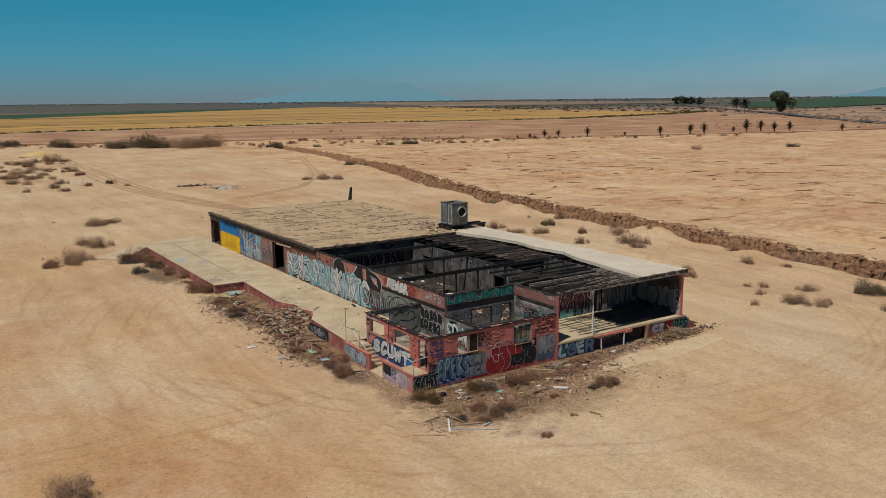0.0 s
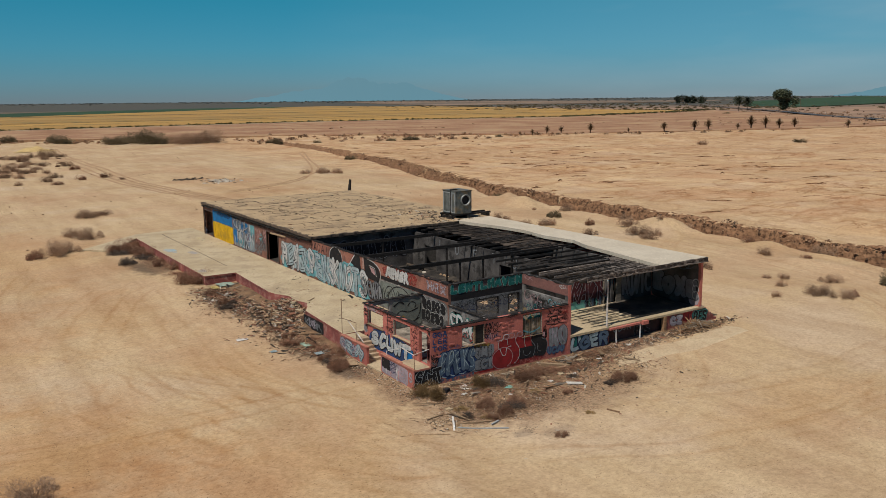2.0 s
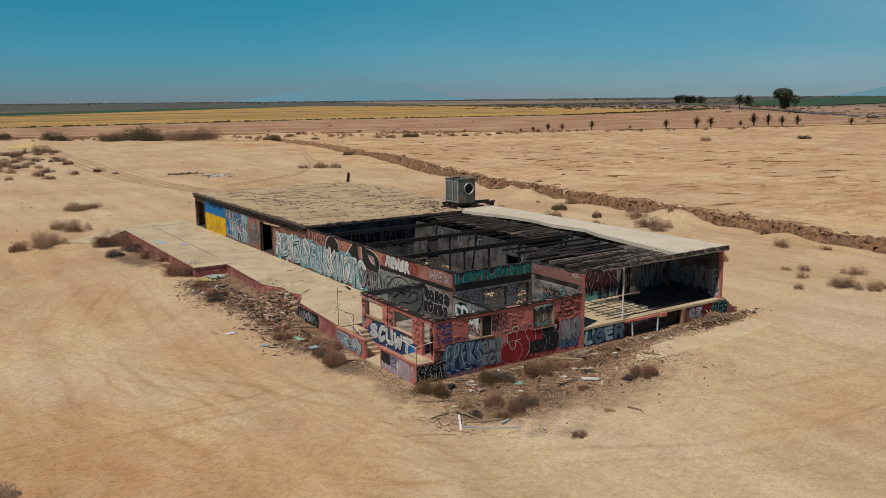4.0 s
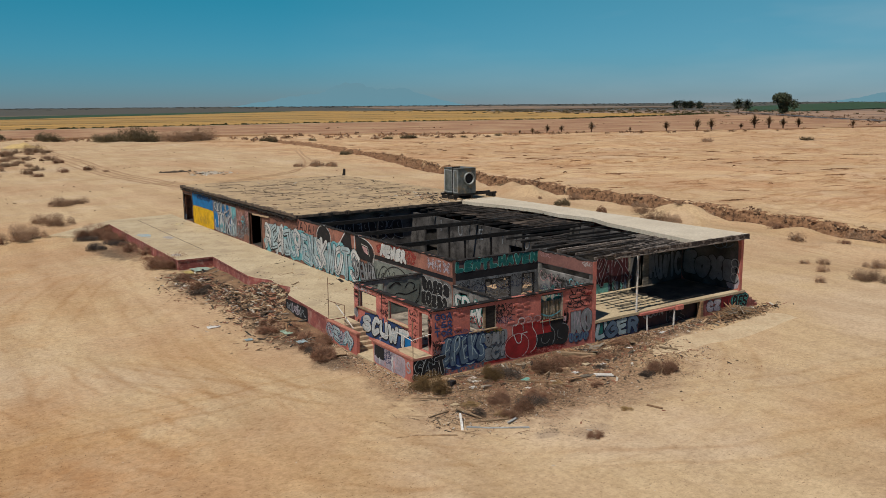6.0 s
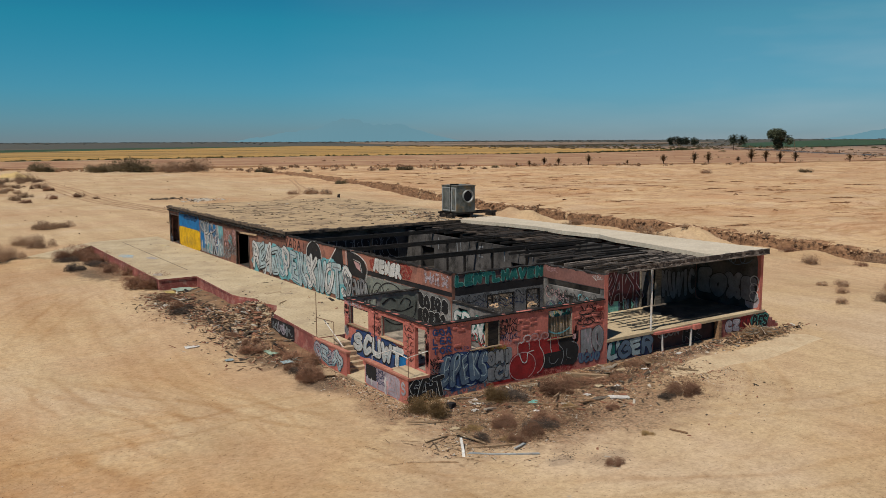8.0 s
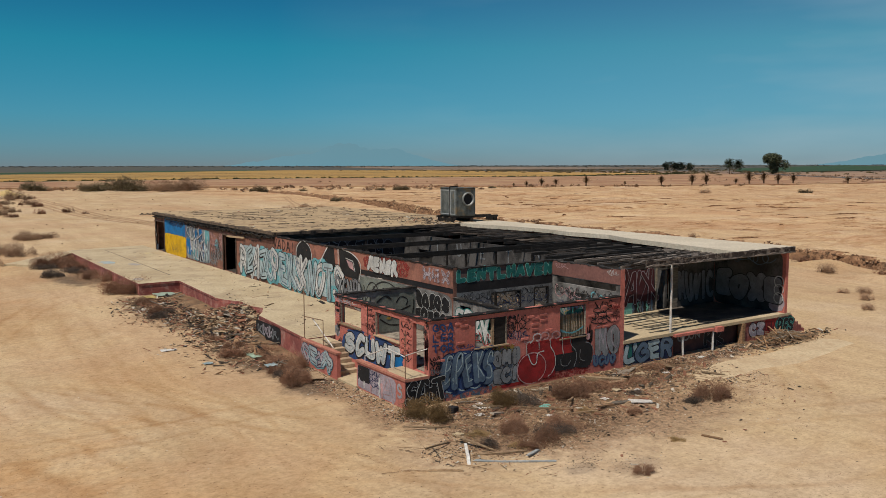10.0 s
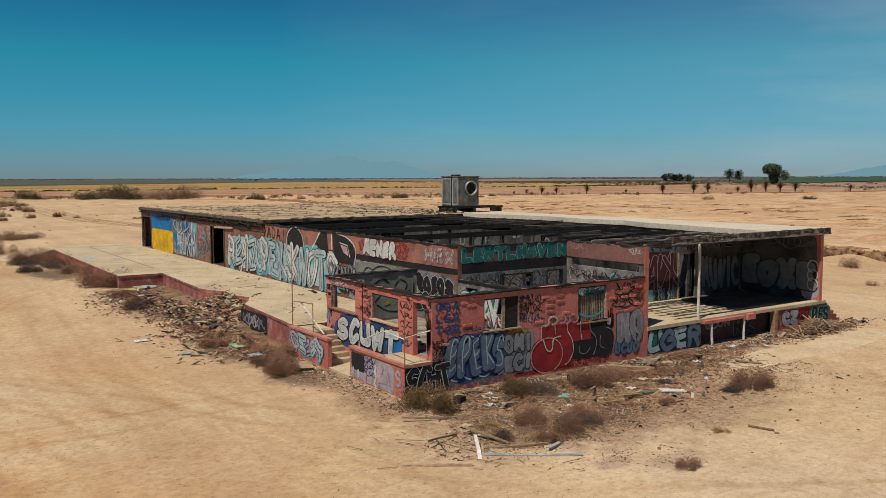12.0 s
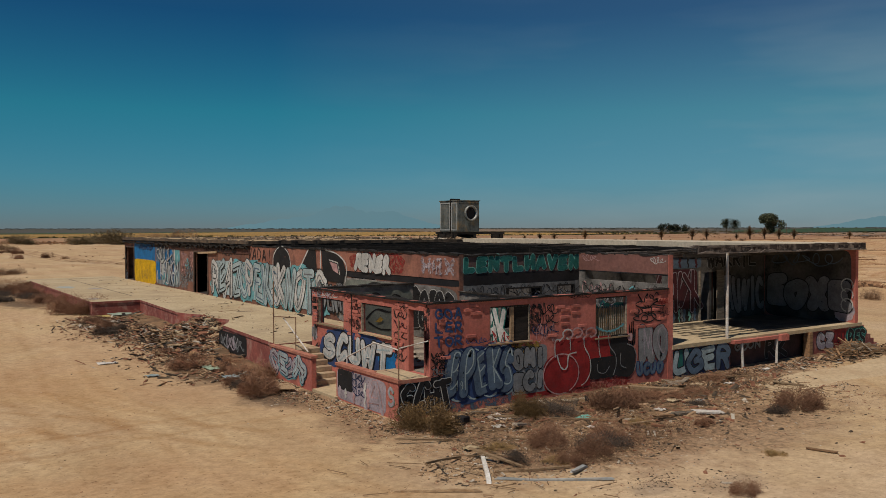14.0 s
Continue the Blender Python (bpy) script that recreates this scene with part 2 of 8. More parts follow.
        ex, ey = calc("DIVIDE", calc("SUBTRACT", sep.outputs[0], cx), rx), calc("DIVIDE", calc("SUBTRACT", sep.outputs[1], cy), ry)
        d = calc("ADD", calc("SQRT", calc("ADD", calc("MULTIPLY", ex, ex), calc("MULTIPLY", ey, ey))), calc("SUBTRACT", rough_edge, 0.75))
        mr = nt.nodes.new("ShaderNodeMapRange")
        mr.inputs["From Min"].default_value, mr.inputs["From Max"].default_value = 1.05, 0.55
        mr.inputs["To Max"].default_value = amount
        nt.links.new(d, mr.inputs["Value"])
        col = blend(nt, "MIX", mr.outputs[0], col, blend(nt, "MULTIPLY", 1.0, tone, ramp(nt, fleck, [(0.36, (0.32, 0.29, 0.27)), (0.5, (0.95, 0.92, 0.90)), (0.68, (1.75, 1.55, 1.35))])))
    nt.links.new(col, b.inputs["Base Color"])
    bp = nt.nodes.new("ShaderNodeBump")
    bp.inputs["Strength"].default_value, bp.inputs["Distance"].default_value = 0.35, 0.12
    nt.links.new(noise_tex(nt, 1.8, 8, rough=0.7), bp.inputs["Height"])
    nt.links.new(bp.outputs[0], b.inputs["Normal"])
    return m


SAND = sand_material()
# the near-black stain of BANK paints shaded crevices into the earth
BANK = surface("bank_painted_crevices", (0.36, 0.205, 0.112), (0.17, 0.088, 0.047), 0.95, 1.1, 4.0, (1, 1, 2.5), bump=1.0, stain=(0.050, 0.028, 0.017), stain_amount=0.9, stain_scale=1.9)
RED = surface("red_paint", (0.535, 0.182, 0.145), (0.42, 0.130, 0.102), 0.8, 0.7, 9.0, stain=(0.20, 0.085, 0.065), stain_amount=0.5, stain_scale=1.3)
BROWN = surface("faded_brown_paint", (0.27, 0.125, 0.085), (0.16, 0.075, 0.055), 0.85, 0.5, 8.0, stain=(0.06, 0.04, 0.035), stain_amount=0.7)
ORANGE = surface("faded_terracotta_paint", (0.36, 0.158, 0.112), (0.25, 0.105, 0.078), 0.85, 0.6, 8.0, stain=(0.10, 0.06, 0.05), stain_amount=0.6)
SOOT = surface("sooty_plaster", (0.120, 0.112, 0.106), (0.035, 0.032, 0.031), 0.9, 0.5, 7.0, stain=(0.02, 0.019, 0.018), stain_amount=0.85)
PLASTER = surface("dirty_plaster", (0.29, 0.275, 0.26), (0.10, 0.095, 0.09), 0.9, 0.9, 8.0, stain=(0.055, 0.05, 0.045), stain_amount=0.8, stain_scale=1.4)
CHAR = surface("charred_wood", (0.036, 0.030, 0.026), (0.012, 0.011, 0.010), 0.8, 2.0, 16.0, (1, 5, 5), bump=0.5, vary=0.4)
ASHWOOD = surface("ash_grey_board", (0.25, 0.21, 0.18), (0.055, 0.045, 0.04), 0.9, 1.5, 12.0, (0.6, 6, 6), bump=0.4, vary=0.6)
CONCRETE = surface("dusty_concrete", (0.53, 0.43, 0.285), (0.43, 0.335, 0.21), 0.9, 0.35, 6.0, stain=(0.32, 0.245, 0.165), stain_amount=0.65, bump=0.08, stain_scale=0.45)
ROOFTOP = surface("dusty_roof_felt", (0.47, 0.345, 0.205), (0.39, 0.28, 0.165), 0.95, 0.4, 7.0, stain=(0.22, 0.16, 0.105), stain_amount=0.75, bump=0.25, stain_scale=0.5)
WHITEROOF = surface("pale_roof_coating", (0.60, 0.53, 0.42), (0.53, 0.46, 0.355), 0.85, 0.3, 6.0, stain=(0.42, 0.36, 0.28), stain_amount=0.4, bump=0.08)
FLOORDIRT = surface("burnt_floor_rubble", (0.05, 0.043, 0.037), (0.018, 0.016, 0.015), 0.95, 0.8, 5.0, stain=(0.11, 0.09, 0.07), stain_amount=0.6, bump=0.5)
WOOD = surface("weathered_timber", (0.50, 0.36, 0.225), (0.33, 0.22, 0.13), 0.9, 2.0, 14.0, (1, 6, 6), bump=0.3, vary=0.5)
BROWNWOOD = surface("brown_timber", (0.36, 0.215, 0.115), (0.19, 0.11, 0.062), 0.9, 2.0, 14.0, (1, 6, 6), bump=0.3, vary=0.5)
GREYWOOD = surface("grey_timber", (0.34, 0.29, 0.23), (0.17, 0.14, 0.11), 0.9, 2.0, 14.0, (1, 6, 6), bump=0.3, vary=0.5)
STEEL = surface("dull_galvanised_steel", (0.19, 0.205, 0.195), (0.075, 0.085, 0.08), 0.6, 1.6, 9.0, metal=0.35, stain=(0.24, 0.165, 0.085), stain_amount=0.8, bump=0.05)
WHITEPAINT = surface("chipped_white_paint", (0.72, 0.70, 0.66), (0.50, 0.47, 0.43), 0.7, 3.0, 16.0, stain=(0.3, 0.18, 0.1), stain_amount=0.5)
RUST = surface("rusty_pipe", (0.30, 0.19, 0.12), (0.17, 0.10, 0.07), 0.8, 4.0, 20.0, metal=0.3)
PALESTEEL = surface("weathered_pale_metal", (0.40, 0.42, 0.42), (0.26, 0.28, 0.28), 0.6, 1.2, 10.0, stain=(0.28, 0.20, 0.13), stain_amount=0.5)
BLACKHOLE = surface("black_paint", (0.022, 0.020, 0.022), (0.012, 0.011, 0.012), 0.75, 1.5, 10.0)


def spray(name, c, wear=0.45, lo=0.33, hi=0.37):
    d = tuple(v * 0.66 for v in c)
    m = surface("spray_" + name, c, d, 0.75, 1.4, 11.0, stain=tuple(v * 0.35 + 0.02 for v in c), stain_amount=wear, bump=0.03, stain_scale=2.2)
    nt = m.node_tree                                # flaked spots let the wall show through
    flake = ramp(nt, noise_tex(nt, 5.0, 7, (1, 1, 1), 0.75), [(lo, (0, 0, 0)), (hi, (1, 1, 1))])
    nt.links.new(flake, nt.nodes["Principled BSDF"].inputs["Alpha"])
    return m


PAINT = {k: spray(k, c) for k, c in dict(
    white=(0.60, 0.60, 0.58), grey=(0.26, 0.27, 0.28), lilac=(0.42, 0.36, 0.40), pink=(0.55, 0.33, 0.33), teal=(0.020, 0.165, 0.145), aqua=(0.16, 0.42, 0.46),
    pale=(0.40, 0.50, 0.52), dim=(0.20, 0.20, 0.215), blue=(0.035, 0.075, 0.20), navy=(0.018, 0.035, 0.10), steel=(0.115, 0.17, 0.24), red=(0.34, 0.025, 0.025), black=(0.02, 0.019, 0.02),
    mint=(0.20, 0.50, 0.43), maroon=(0.085, 0.022, 0.028), green=(0.20, 0.22, 0.195), ochre=(0.42, 0.27, 0.06), flagblue=(0.008, 0.165, 0.42), flagyellow=(0.72, 0.42, 0.006)).items()}

for k, c in dict(blue=(0.035, 0.075, 0.20), navy=(0.018, 0.035, 0.10), aqua=(0.16, 0.42, 0.46), ochre=(0.42, 0.27, 0.06), black=(0.02, 0.019, 0.02), steel=(0.10, 0.15, 0.21), grey=(0.26, 0.27, 0.28), lilac=(0.50, 0.42, 0.45), pink=(0.50, 0.28, 0.26), red=(0.32, 0.035, 0.03)).items():
    PAINT[k + "_mist"] = spray(k + "_mist", c, 0.4, 0.44, 0.56)          # thin overspray

# ---- building helpers ----


def mesh_object(name, verts, faces, material, parent=None, label="", smooth=False):
    me = bpy.data.meshes.new(name)
    me.from_pydata([tuple(v) for v in verts], [], faces)
    if isinstance(material, (list, tuple)):
        for m in material:
            me.materials.append(m)
    else:
        me.materials.append(material)
    if smooth:
        me.polygons.foreach_set("use_smooth", [True] * len(me.polygons))
    me.update()
    ob = new(name, me)
    if parent:
        ob.parent = parent
    if label:
        ob["label"] = label
    return ob


def part(name, bm, material, parent=None, label="", smooth=False):
    me = bpy.data.meshes.new(name)
    bm.normal_update()
    bm.to_mesh(me)
    bm.free()
    for m in material if isinstance(material, (list, tuple)) else [material]:
        me.materials.append(m)
    if smooth:
        me.polygons.foreach_set("use_smooth", [True] * len(me.polygons))
    ob = new(name, me)
    if parent:
        ob.parent = parent
    if label:
        ob["label"] = label
    return ob


def thing(name, label, category, at=(0, 0, 0), group="", turn=0.0):
    e = new(name)
    e.matrix_world = pose(*at, 0, 0, turn)
    e.empty_display_size = 0.2
    return tagged(e, label, category, group)


def box(bm, x0, x1, y0, y1, z0, z1, m=None, mat=0):
    vs = [bm.verts.new((x, y, z)) for z in (z0, z1) for x, y in ((x0, y0), (x1, y0), (x1, y1), (x0, y1))]
    if m is not None:
        for v in vs:
            v.co = m @ v.co
    for f in ((3, 2, 1, 0), (4, 5, 6, 7), (0, 1, 5, 4), (1, 2, 6, 5), (2, 3, 7, 6), (3, 0, 4, 7)):
        bm.faces.new([vs[i] for i in f]).material_index = mat
    return vs


def prism(bm, pts, z0, z1, mat_top=0, mat_side=0):
    lo, hi = [bm.verts.new((x, y, z0)) for x, y in pts], [bm.verts.new((x, y, z1)) for x, y in pts]
    bm.faces.new(hi).material_index = mat_top
    bm.faces.new(lo[::-1]).material_index = mat_side
    n = len(pts)
    for i in range(n):
        j = (i + 1) % n
        bm.faces.new((lo[i], lo[j], hi[j], hi[i])).material_index = mat_side


def tube(bm, p0, p1, r0, r1, n=8):
    p0, p1 = Vector(p0), Vector(p1)
    q = (p1 - p0).to_track_quat("Z", "Y")
    ra = [bm.verts.new(p0 + q @ Vector((r0 * math.cos(a), r0 * math.sin(a), 0))) for a in [2 * math.pi * i / n for i in range(n)]]
    rb = [bm.verts.new(p1 + q @ Vector((r1 * math.cos(a), r1 * math.sin(a), 0))) for a in [2 * math.pi * i / n for i in range(n)]]
    for i in range(n):
        bm.faces.new((ra[i], ra[(i + 1) % n], rb[(i + 1) % n], rb[i]))
    bm.faces.new(ra[::-1])
    bm.faces.new(rb)


def wall_bm(axis, a0, a1, z0, z1, p0, p1, openings=()):
    """A wall along axis ('x' or 'y') from a0 to a1, p0..p1 thick, with rectangular openings (a, b, zlow, zhigh) cut through it."""
    A = sorted({a0, a1, *[v for o in openings for v in o[:2] if a0 < v < a1]})
    Z = sorted({z0, z1, *[v for o in openings for v in o[2:] if z0 < v < z1]})
    solid = {}
    for i in range(len(A) - 1):
        for k in range(len(Z) - 1):
            ca, cz = (A[i] + A[i + 1]) / 2, (Z[k] + Z[k + 1]) / 2
            solid[i, k] = not any(o[0] < ca < o[1] and o[2] < cz < o[3] for o in openings)
    bm = bmesh.new()
    cache = {}

    def v(a, p, z):
        key = (round(a, 4), round(p, 4), round(z, 4))
        if key not in cache:
            cache[key] = bm.verts.new((a, p, z) if axis == "x" else (p, a, z))
        return cache[key]

    def face(*c):
        bm.faces.new([v(*q) for q in c])
    for (i, k), s in solid.items():
        if not s:
            continue
        a, b, lo, hi = A[i], A[i + 1], Z[k], Z[k + 1]
        face((a, p0, lo), (b, p0, lo), (b, p0, hi), (a, p0, hi))
        face((b, p1, lo), (a, p1, lo), (a, p1, hi), (b, p1, hi))
        if not solid.get((i - 1, k)):
            face((a, p1, lo), (a, p0, lo), (a, p0, hi), (a, p1, hi))
        if not solid.get((i + 1, k)):
            face((b, p0, lo), (b, p1, lo), (b, p1, hi), (b, p0, hi))
        if not solid.get((i, k - 1)):
            face((a, p1, lo), (b, p1, lo), (b, p0, lo), (a, p0, lo))
        if not solid.get((i, k + 1)):
            face((a, p0, hi), (b, p0, hi), (b, p1, hi), (a, p1, hi))
    bmesh.ops.recalc_face_normals(bm, faces=bm.faces)
    return bm


def wall(name, axis, a0, a1, z0, z1, p0, p1, material, label, openings=()):
    return tagged(part(name, wall_bm(axis, a0, a1, z0, z1, p0, p1, openings), material), label, "wall", kind="structure")


def ragged(name, axis, a0, a1, p0, p1, z, low, high, material, parent, label="", step=0.25, seed=1):
    """A burnt edge of uneven height along the top of a wall or roof."""
    r = random.Random(seed)
    n = max(2, int((a1 - a0) / step))
    verts, faces = [], []
    for i in range(n + 1):
        a = a0 + (a1 - a0) * i / n
        h = z + low + (high - low) * r.random() ** 1.6
        w0, w1 = p0 - r.random() * 0.05, p1 + r.random() * 0.05
        for p, q in ((w0, z - 0.05), (w1, z - 0.05), (w1, h), (w0, h - r.random() * 0.02)):
            verts.append((a, p, q) if axis == "x" else (p, a, q))
        if i:
            o = 4 * i
            for j in range(4):
                faces.append((o - 4 + j, o - 4 + (j + 1) % 4, o + (j + 1) % 4, o + j))
    faces += [(0, 1, 2, 3), tuple(4 * n + j for j in (3, 2, 1, 0))]
    return mesh_object(name, verts, faces, material, parent, label)


# vectors for drawing on walls: W faces west, S faces south
FACES = {"W": (Vector((0, -1, 0)), Vector((-1, 0, 0))), "S": (Vector((1, 0, 0)), Vector((0, -1, 0))), "E": (Vector((0, 1, 0)), Vector((1, 0, 0))), "N": (Vector((-1, 0, 0)), Vector((0, 1, 0)))}


def on_wall(face, plane, a, z, lift):
    """A point of a wall's face: a metres along the world's axis, z high, lift off the surface."""
    out = FACES[face][1]
    return Vector((plane, a, z)) + out * lift if face in "WE" else Vector((a, plane, z)) + out * lift


def paint_patch(face, plane, a0, a1, z0, z1, colour, parent, lift=0.004, wobble=0.05, seed=0, label="", square=False, name="graffiti"):
    """A painted patch with an uneven edge."""
    r = random.Random(seed)
    ca, cz, ha, hz = (a0 + a1) / 2, (z0 + z1) / 2, abs(a1 - a0) / 2, (z1 - z0) / 2
    n, pts = 44, []
    ph = [r.random() * 6.3 for _ in range(4)]
    for i in range(n):
        t = 2 * math.pi * i / n
        e = 0.22 if square else 0.62
        c, s = math.cos(t), math.sin(t)
        k = 1 + wobble * (math.sin(3 * t + ph[0]) + 0.7 * math.sin(7 * t + ph[1]) + 0.5 * math.sin(13 * t + ph[2]))
        pts.append(on_wall(face, plane, ca + ha * math.copysign(abs(c) ** e, c) * (k if not square else 1 + wobble * 0.15 * math.sin(9 * t + ph[3])), cz + hz * math.copysign(abs(s) ** e, s) * (k if not square else 1), lift))
    mid = on_wall(face, plane, ca, cz, lift)
    return mesh_object(name, [mid] + pts, [(0, 1 + i, 1 + (i + 1) % n) for i in range(n)], PAINT[colour] if isinstance(colour, str) else colour, parent, label)


def ribbon(face, plane, pts, width, colour, parent, lift, closed=False, label="", name="graffiti"):
    """A brush line along points (a, z) of a wall."""
    verts, faces, n = [], [], len(pts)
    for i, (a, z) in enumerate(pts):
        p, q = pts[(i - 1) % n if closed else max(i - 1, 0)], pts[(i + 1) % n if closed else min(i + 1, n - 1)]
        d = Vector((q[0] - p[0], q[1] - p[1]))
        d = d.normalized() if d.length > 1e-6 else Vector((1, 0))
        w = width * (0.8 + 0.2 * math.sin(i * 0.9)) / 2
        verts += [on_wall(face, plane, a - d.y * w, z + d.x * w, lift), on_wall(face, plane, a + d.y * w, z - d.x * w, lift)]
    for i in range(n if closed else n - 1):
        j = (i + 1) % n
        faces.append((2 * i, 2 * i + 1, 2 * j + 1, 2 * j))
    return mesh_object(name, verts, faces, PAINT[colour], parent, label)


def scrawl(face, plane, a0, a1, z0, z1, colour, parent, lift=0.012, width=0.06, loops=5, seed=0, label=""):
    """A quick looping tag that cannot be read."""
    r = random.Random(seed)
    pts, n = [], loops * 14
    for i in range(n + 1):
        t = i / n
        k = 2 * math.pi * loops * t
        pts.append((a0 + (a1 - a0) * (t + 0.55 / loops * math.cos(k + 0.6 * math.sin(k * 0.37 + seed))), (z0 + z1) / 2 + (z1 - z0) / 2 * (0.75 + 0.25 * math.sin(k * 0.31 + seed)) * math.sin(k * (1 + 0.0 * r.random()) + 0.8 * math.sin(k * 0.53 + seed * 1.7))))
    return ribbon(face, plane, pts, width, colour, parent, lift, label=label)


def bubbles(face, plane, a0, a1, z0, z1, count, fill, line, parent, lift=0.008, seed=0, label="", halo=None, gap=0.0, rim=""):
    """A row of swollen throw-up forms with a drawn outline and inner strokes."""
    r = random.Random(seed)
    step = (a1 - a0) / count
    if halo:
        paint_patch(face, plane, a0 - abs(step) * 0.2 * (1 if a1 > a0 else -1), a1 + step * 0.2, z0 - 0.12, z1 + 0.12, halo, parent, lift, 0.07, seed, "sprayed " + halo + " cloud behind lettering")
    for i in range(count):
        c, w, h = a0 + step * (i + 0.5), abs(step) * (0.56 - gap + 0.08 * r.random()), (z1 - z0) / 2 * (0.86 + 0.14 * r.random())
        cz = (z0 + z1) / 2 + (z1 - z0) * 0.05 * (r.random() - 0.5)
        ph, lean, n = [r.random() * 6.3 for _ in range(3)], 0.25 * (r.random() - 0.5), 36
        pts = []
        for k in range(n):
            t = 2 * math.pi * k / n
            rad = 1 + 0.10 * math.sin(2 * t + ph[0]) + 0.10 * math.sin(3 * t + ph[1]) + 0.05 * math.sin(5 * t + ph[2])
            cs, sn = math.cos(t), math.sin(t)
            da, dz = w * math.copysign(abs(cs) ** 0.75, cs) * rad, h * math.copysign(abs(sn) ** 0.75, sn) * rad
            pts.append((c + da + lean * dz, cz + dz))
        mid = on_wall(face, plane, c, cz, lift + 0.004 + 0.0012 * i)
        mesh_object("graffiti", [mid] + [on_wall(face, plane, a, z, lift + 0.004 + 0.0012 * i) for a, z in pts], [(0, 1 + k, 1 + (k + 1) % n) for k in range(n)], PAINT[fill], parent, label)
        if rim:
            ribbon(face, plane, pts, 0.19, rim, parent, lift + 0.0030 + 0.0012 * i, True, "pale halo of throw-up lettering")
        ribbon(face, plane, pts, 0.075, line, parent, lift + 0.0046 + 0.0012 * i, True, "drawn outline of throw-up lettering")
        for q in range(2):
            u0, v0, t0, sweep, rr = r.uniform(-0.3, 0.3), (0.38 if q else -0.36), r.uniform(0, 6.28), r.uniform(2.2, 5.0), r.uniform(0.18, 0.36)
            line_pts = [(c + w * (u0 + rr * math.cos(t0 + sweep * s)), cz + h * (v0 + rr * 0.9 * math.sin(t0 + sweep * s))) for s in [j / 9 for j in range(10)]]
            ribbon(face, plane, line_pts, 0.05, line, parent, lift + 0.0048 + 0.0012 * i, False, "drawn inner line of throw-up lettering")


STROKES = {
    "R": [[(0.1, 0), (0.12, 1), (0.7, 0.98), (0.85, 0.74), (0.62, 0.5), (0.14, 0.5)], [(0.4, 0.5), (0.95, 0)]], "E": [[(0.9, 0.98), (0.14, 0.95), (0.1, 0.05), (0.92, 0.02)], [(0.14, 0.5), (0.75, 0.53)]],
    "A": [[(0.02, 0), (0.42, 1), (0.58, 1), (0.95, 0)], [(0.22, 0.36), (0.76, 0.36)]], "Z": [[(0.05, 0.98), (0.9, 0.98), (0.12, 0.04), (0.95, 0.02)]], "O": [[(0.5, 1), (0.08, 0.75), (0.08, 0.25), (0.5, 0), (0.92, 0.25), (0.92, 0.75), (0.5, 1)]]}
STROKES.update({
    "P": [[(0.1, 0), (0.12, 1), (0.75, 0.97), (0.88, 0.7), (0.7, 0.46), (0.14, 0.46)]], "K": [[(0.1, 0), (0.12, 1)], [(0.9, 1), (0.2, 0.48), (0.95, 0)]], "S": [[(0.92, 0.85), (0.52, 1), (0.1, 0.8), (0.3, 0.54), (0.75, 0.45), (0.9, 0.2), (0.5, 0), (0.05, 0.14)]],
    "N": [[(0.08, 0), (0.12, 1), (0.86, 0.02), (0.92, 1)]], "T": [[(0, 0.97), (1, 1)], [(0.5, 1), (0.5, 0)]], "V": [[(0.02, 1), (0.46, 0), (0.96, 1)]], "L": [[(0.12, 1), (0.1, 0.04), (0.92, 0.02)]], "H": [[(0.1, 0), (0.1, 1)], [(0.9, 0), (0.9, 1)], [(0.1, 0.5), (0.9, 0.52)]]})
STROKES.update({
    "W": [[(0.02, 1), (0.22, 0), (0.5, 0.8), (0.76, 0), (0.98, 1)]], "U": [[(0.1, 1), (0.12, 0.2), (0.5, 0), (0.88, 0.2), (0.9, 1)]], "X": [[(0.05, 1), (0.95, 0)], [(0.95, 1), (0.05, 0)]], "G": [[(0.9, 0.85), (0.5, 1), (0.08, 0.6), (0.2, 0.1), (0.6, 0), (0.92, 0.2), (0.9, 0.48), (0.55, 0.48)]],
    "D": [[(0.1, 0), (0.12, 1), (0.6, 0.97), (0.92, 0.6), (0.85, 0.25), (0.5, 0.02), (0.1, 0)]], "F": [[(0.9, 0.98), (0.12, 0.97), (0.1, 0)], [(0.12, 0.5), (0.75, 0.52)]], "!": [[(0.5, 1), (0.45, 0.35)], [(0.44, 0.06), (0.46, 0.0)]], "I": [[(0.5, 1), (0.5, 0)]], "C": [[(0.9, 0.85), (0.5, 1), (0.08, 0.6), (0.2, 0.1), (0.6, 0), (0.92, 0.15)]]})
STROKES.update({
    "M": [[(0.04, 0), (0.12, 1), (0.5, 0.3), (0.88, 1), (0.96, 0)]], "B": [[(0.1, 0), (0.12, 1), (0.7, 0.97), (0.82, 0.76), (0.6, 0.52), (0.16, 0.5)], [(0.55, 0.52), (0.9, 0.36), (0.8, 0.06), (0.1, 0)]], "Y": [[(0.04, 1), (0.5, 0.5), (0.96, 1)], [(0.5, 0.5), (0.48, 0)]],
    "1": [[(0.25, 0.75), (0.55, 1), (0.55, 0)]], "9": [[(0.85, 0.7), (0.5, 1), (0.15, 0.72), (0.5, 0.48), (0.85, 0.7), (0.75, 0.2), (0.4, 0)]]})


CURVED = set("OSGCDPRUB9")


def soft_curve(pts, n=5):
    out = []
    for i in range(len(pts) - 1):
        p0, p1, p2, p3 = [Vector(pts[max(0, min(len(pts) - 1, i + k))]) for k in (-1, 0, 1, 2)]
        for j in range(n):
            t = j / n
            out.append(0.5 * ((2 * p1) + (p2 - p0) * t + (2 * p0 - 5 * p1 + 4 * p2 - p3) * t * t + (3 * p1 - p0 - 3 * p2 + p3) * t ** 3))
    return out + [Vector(pts[-1])]


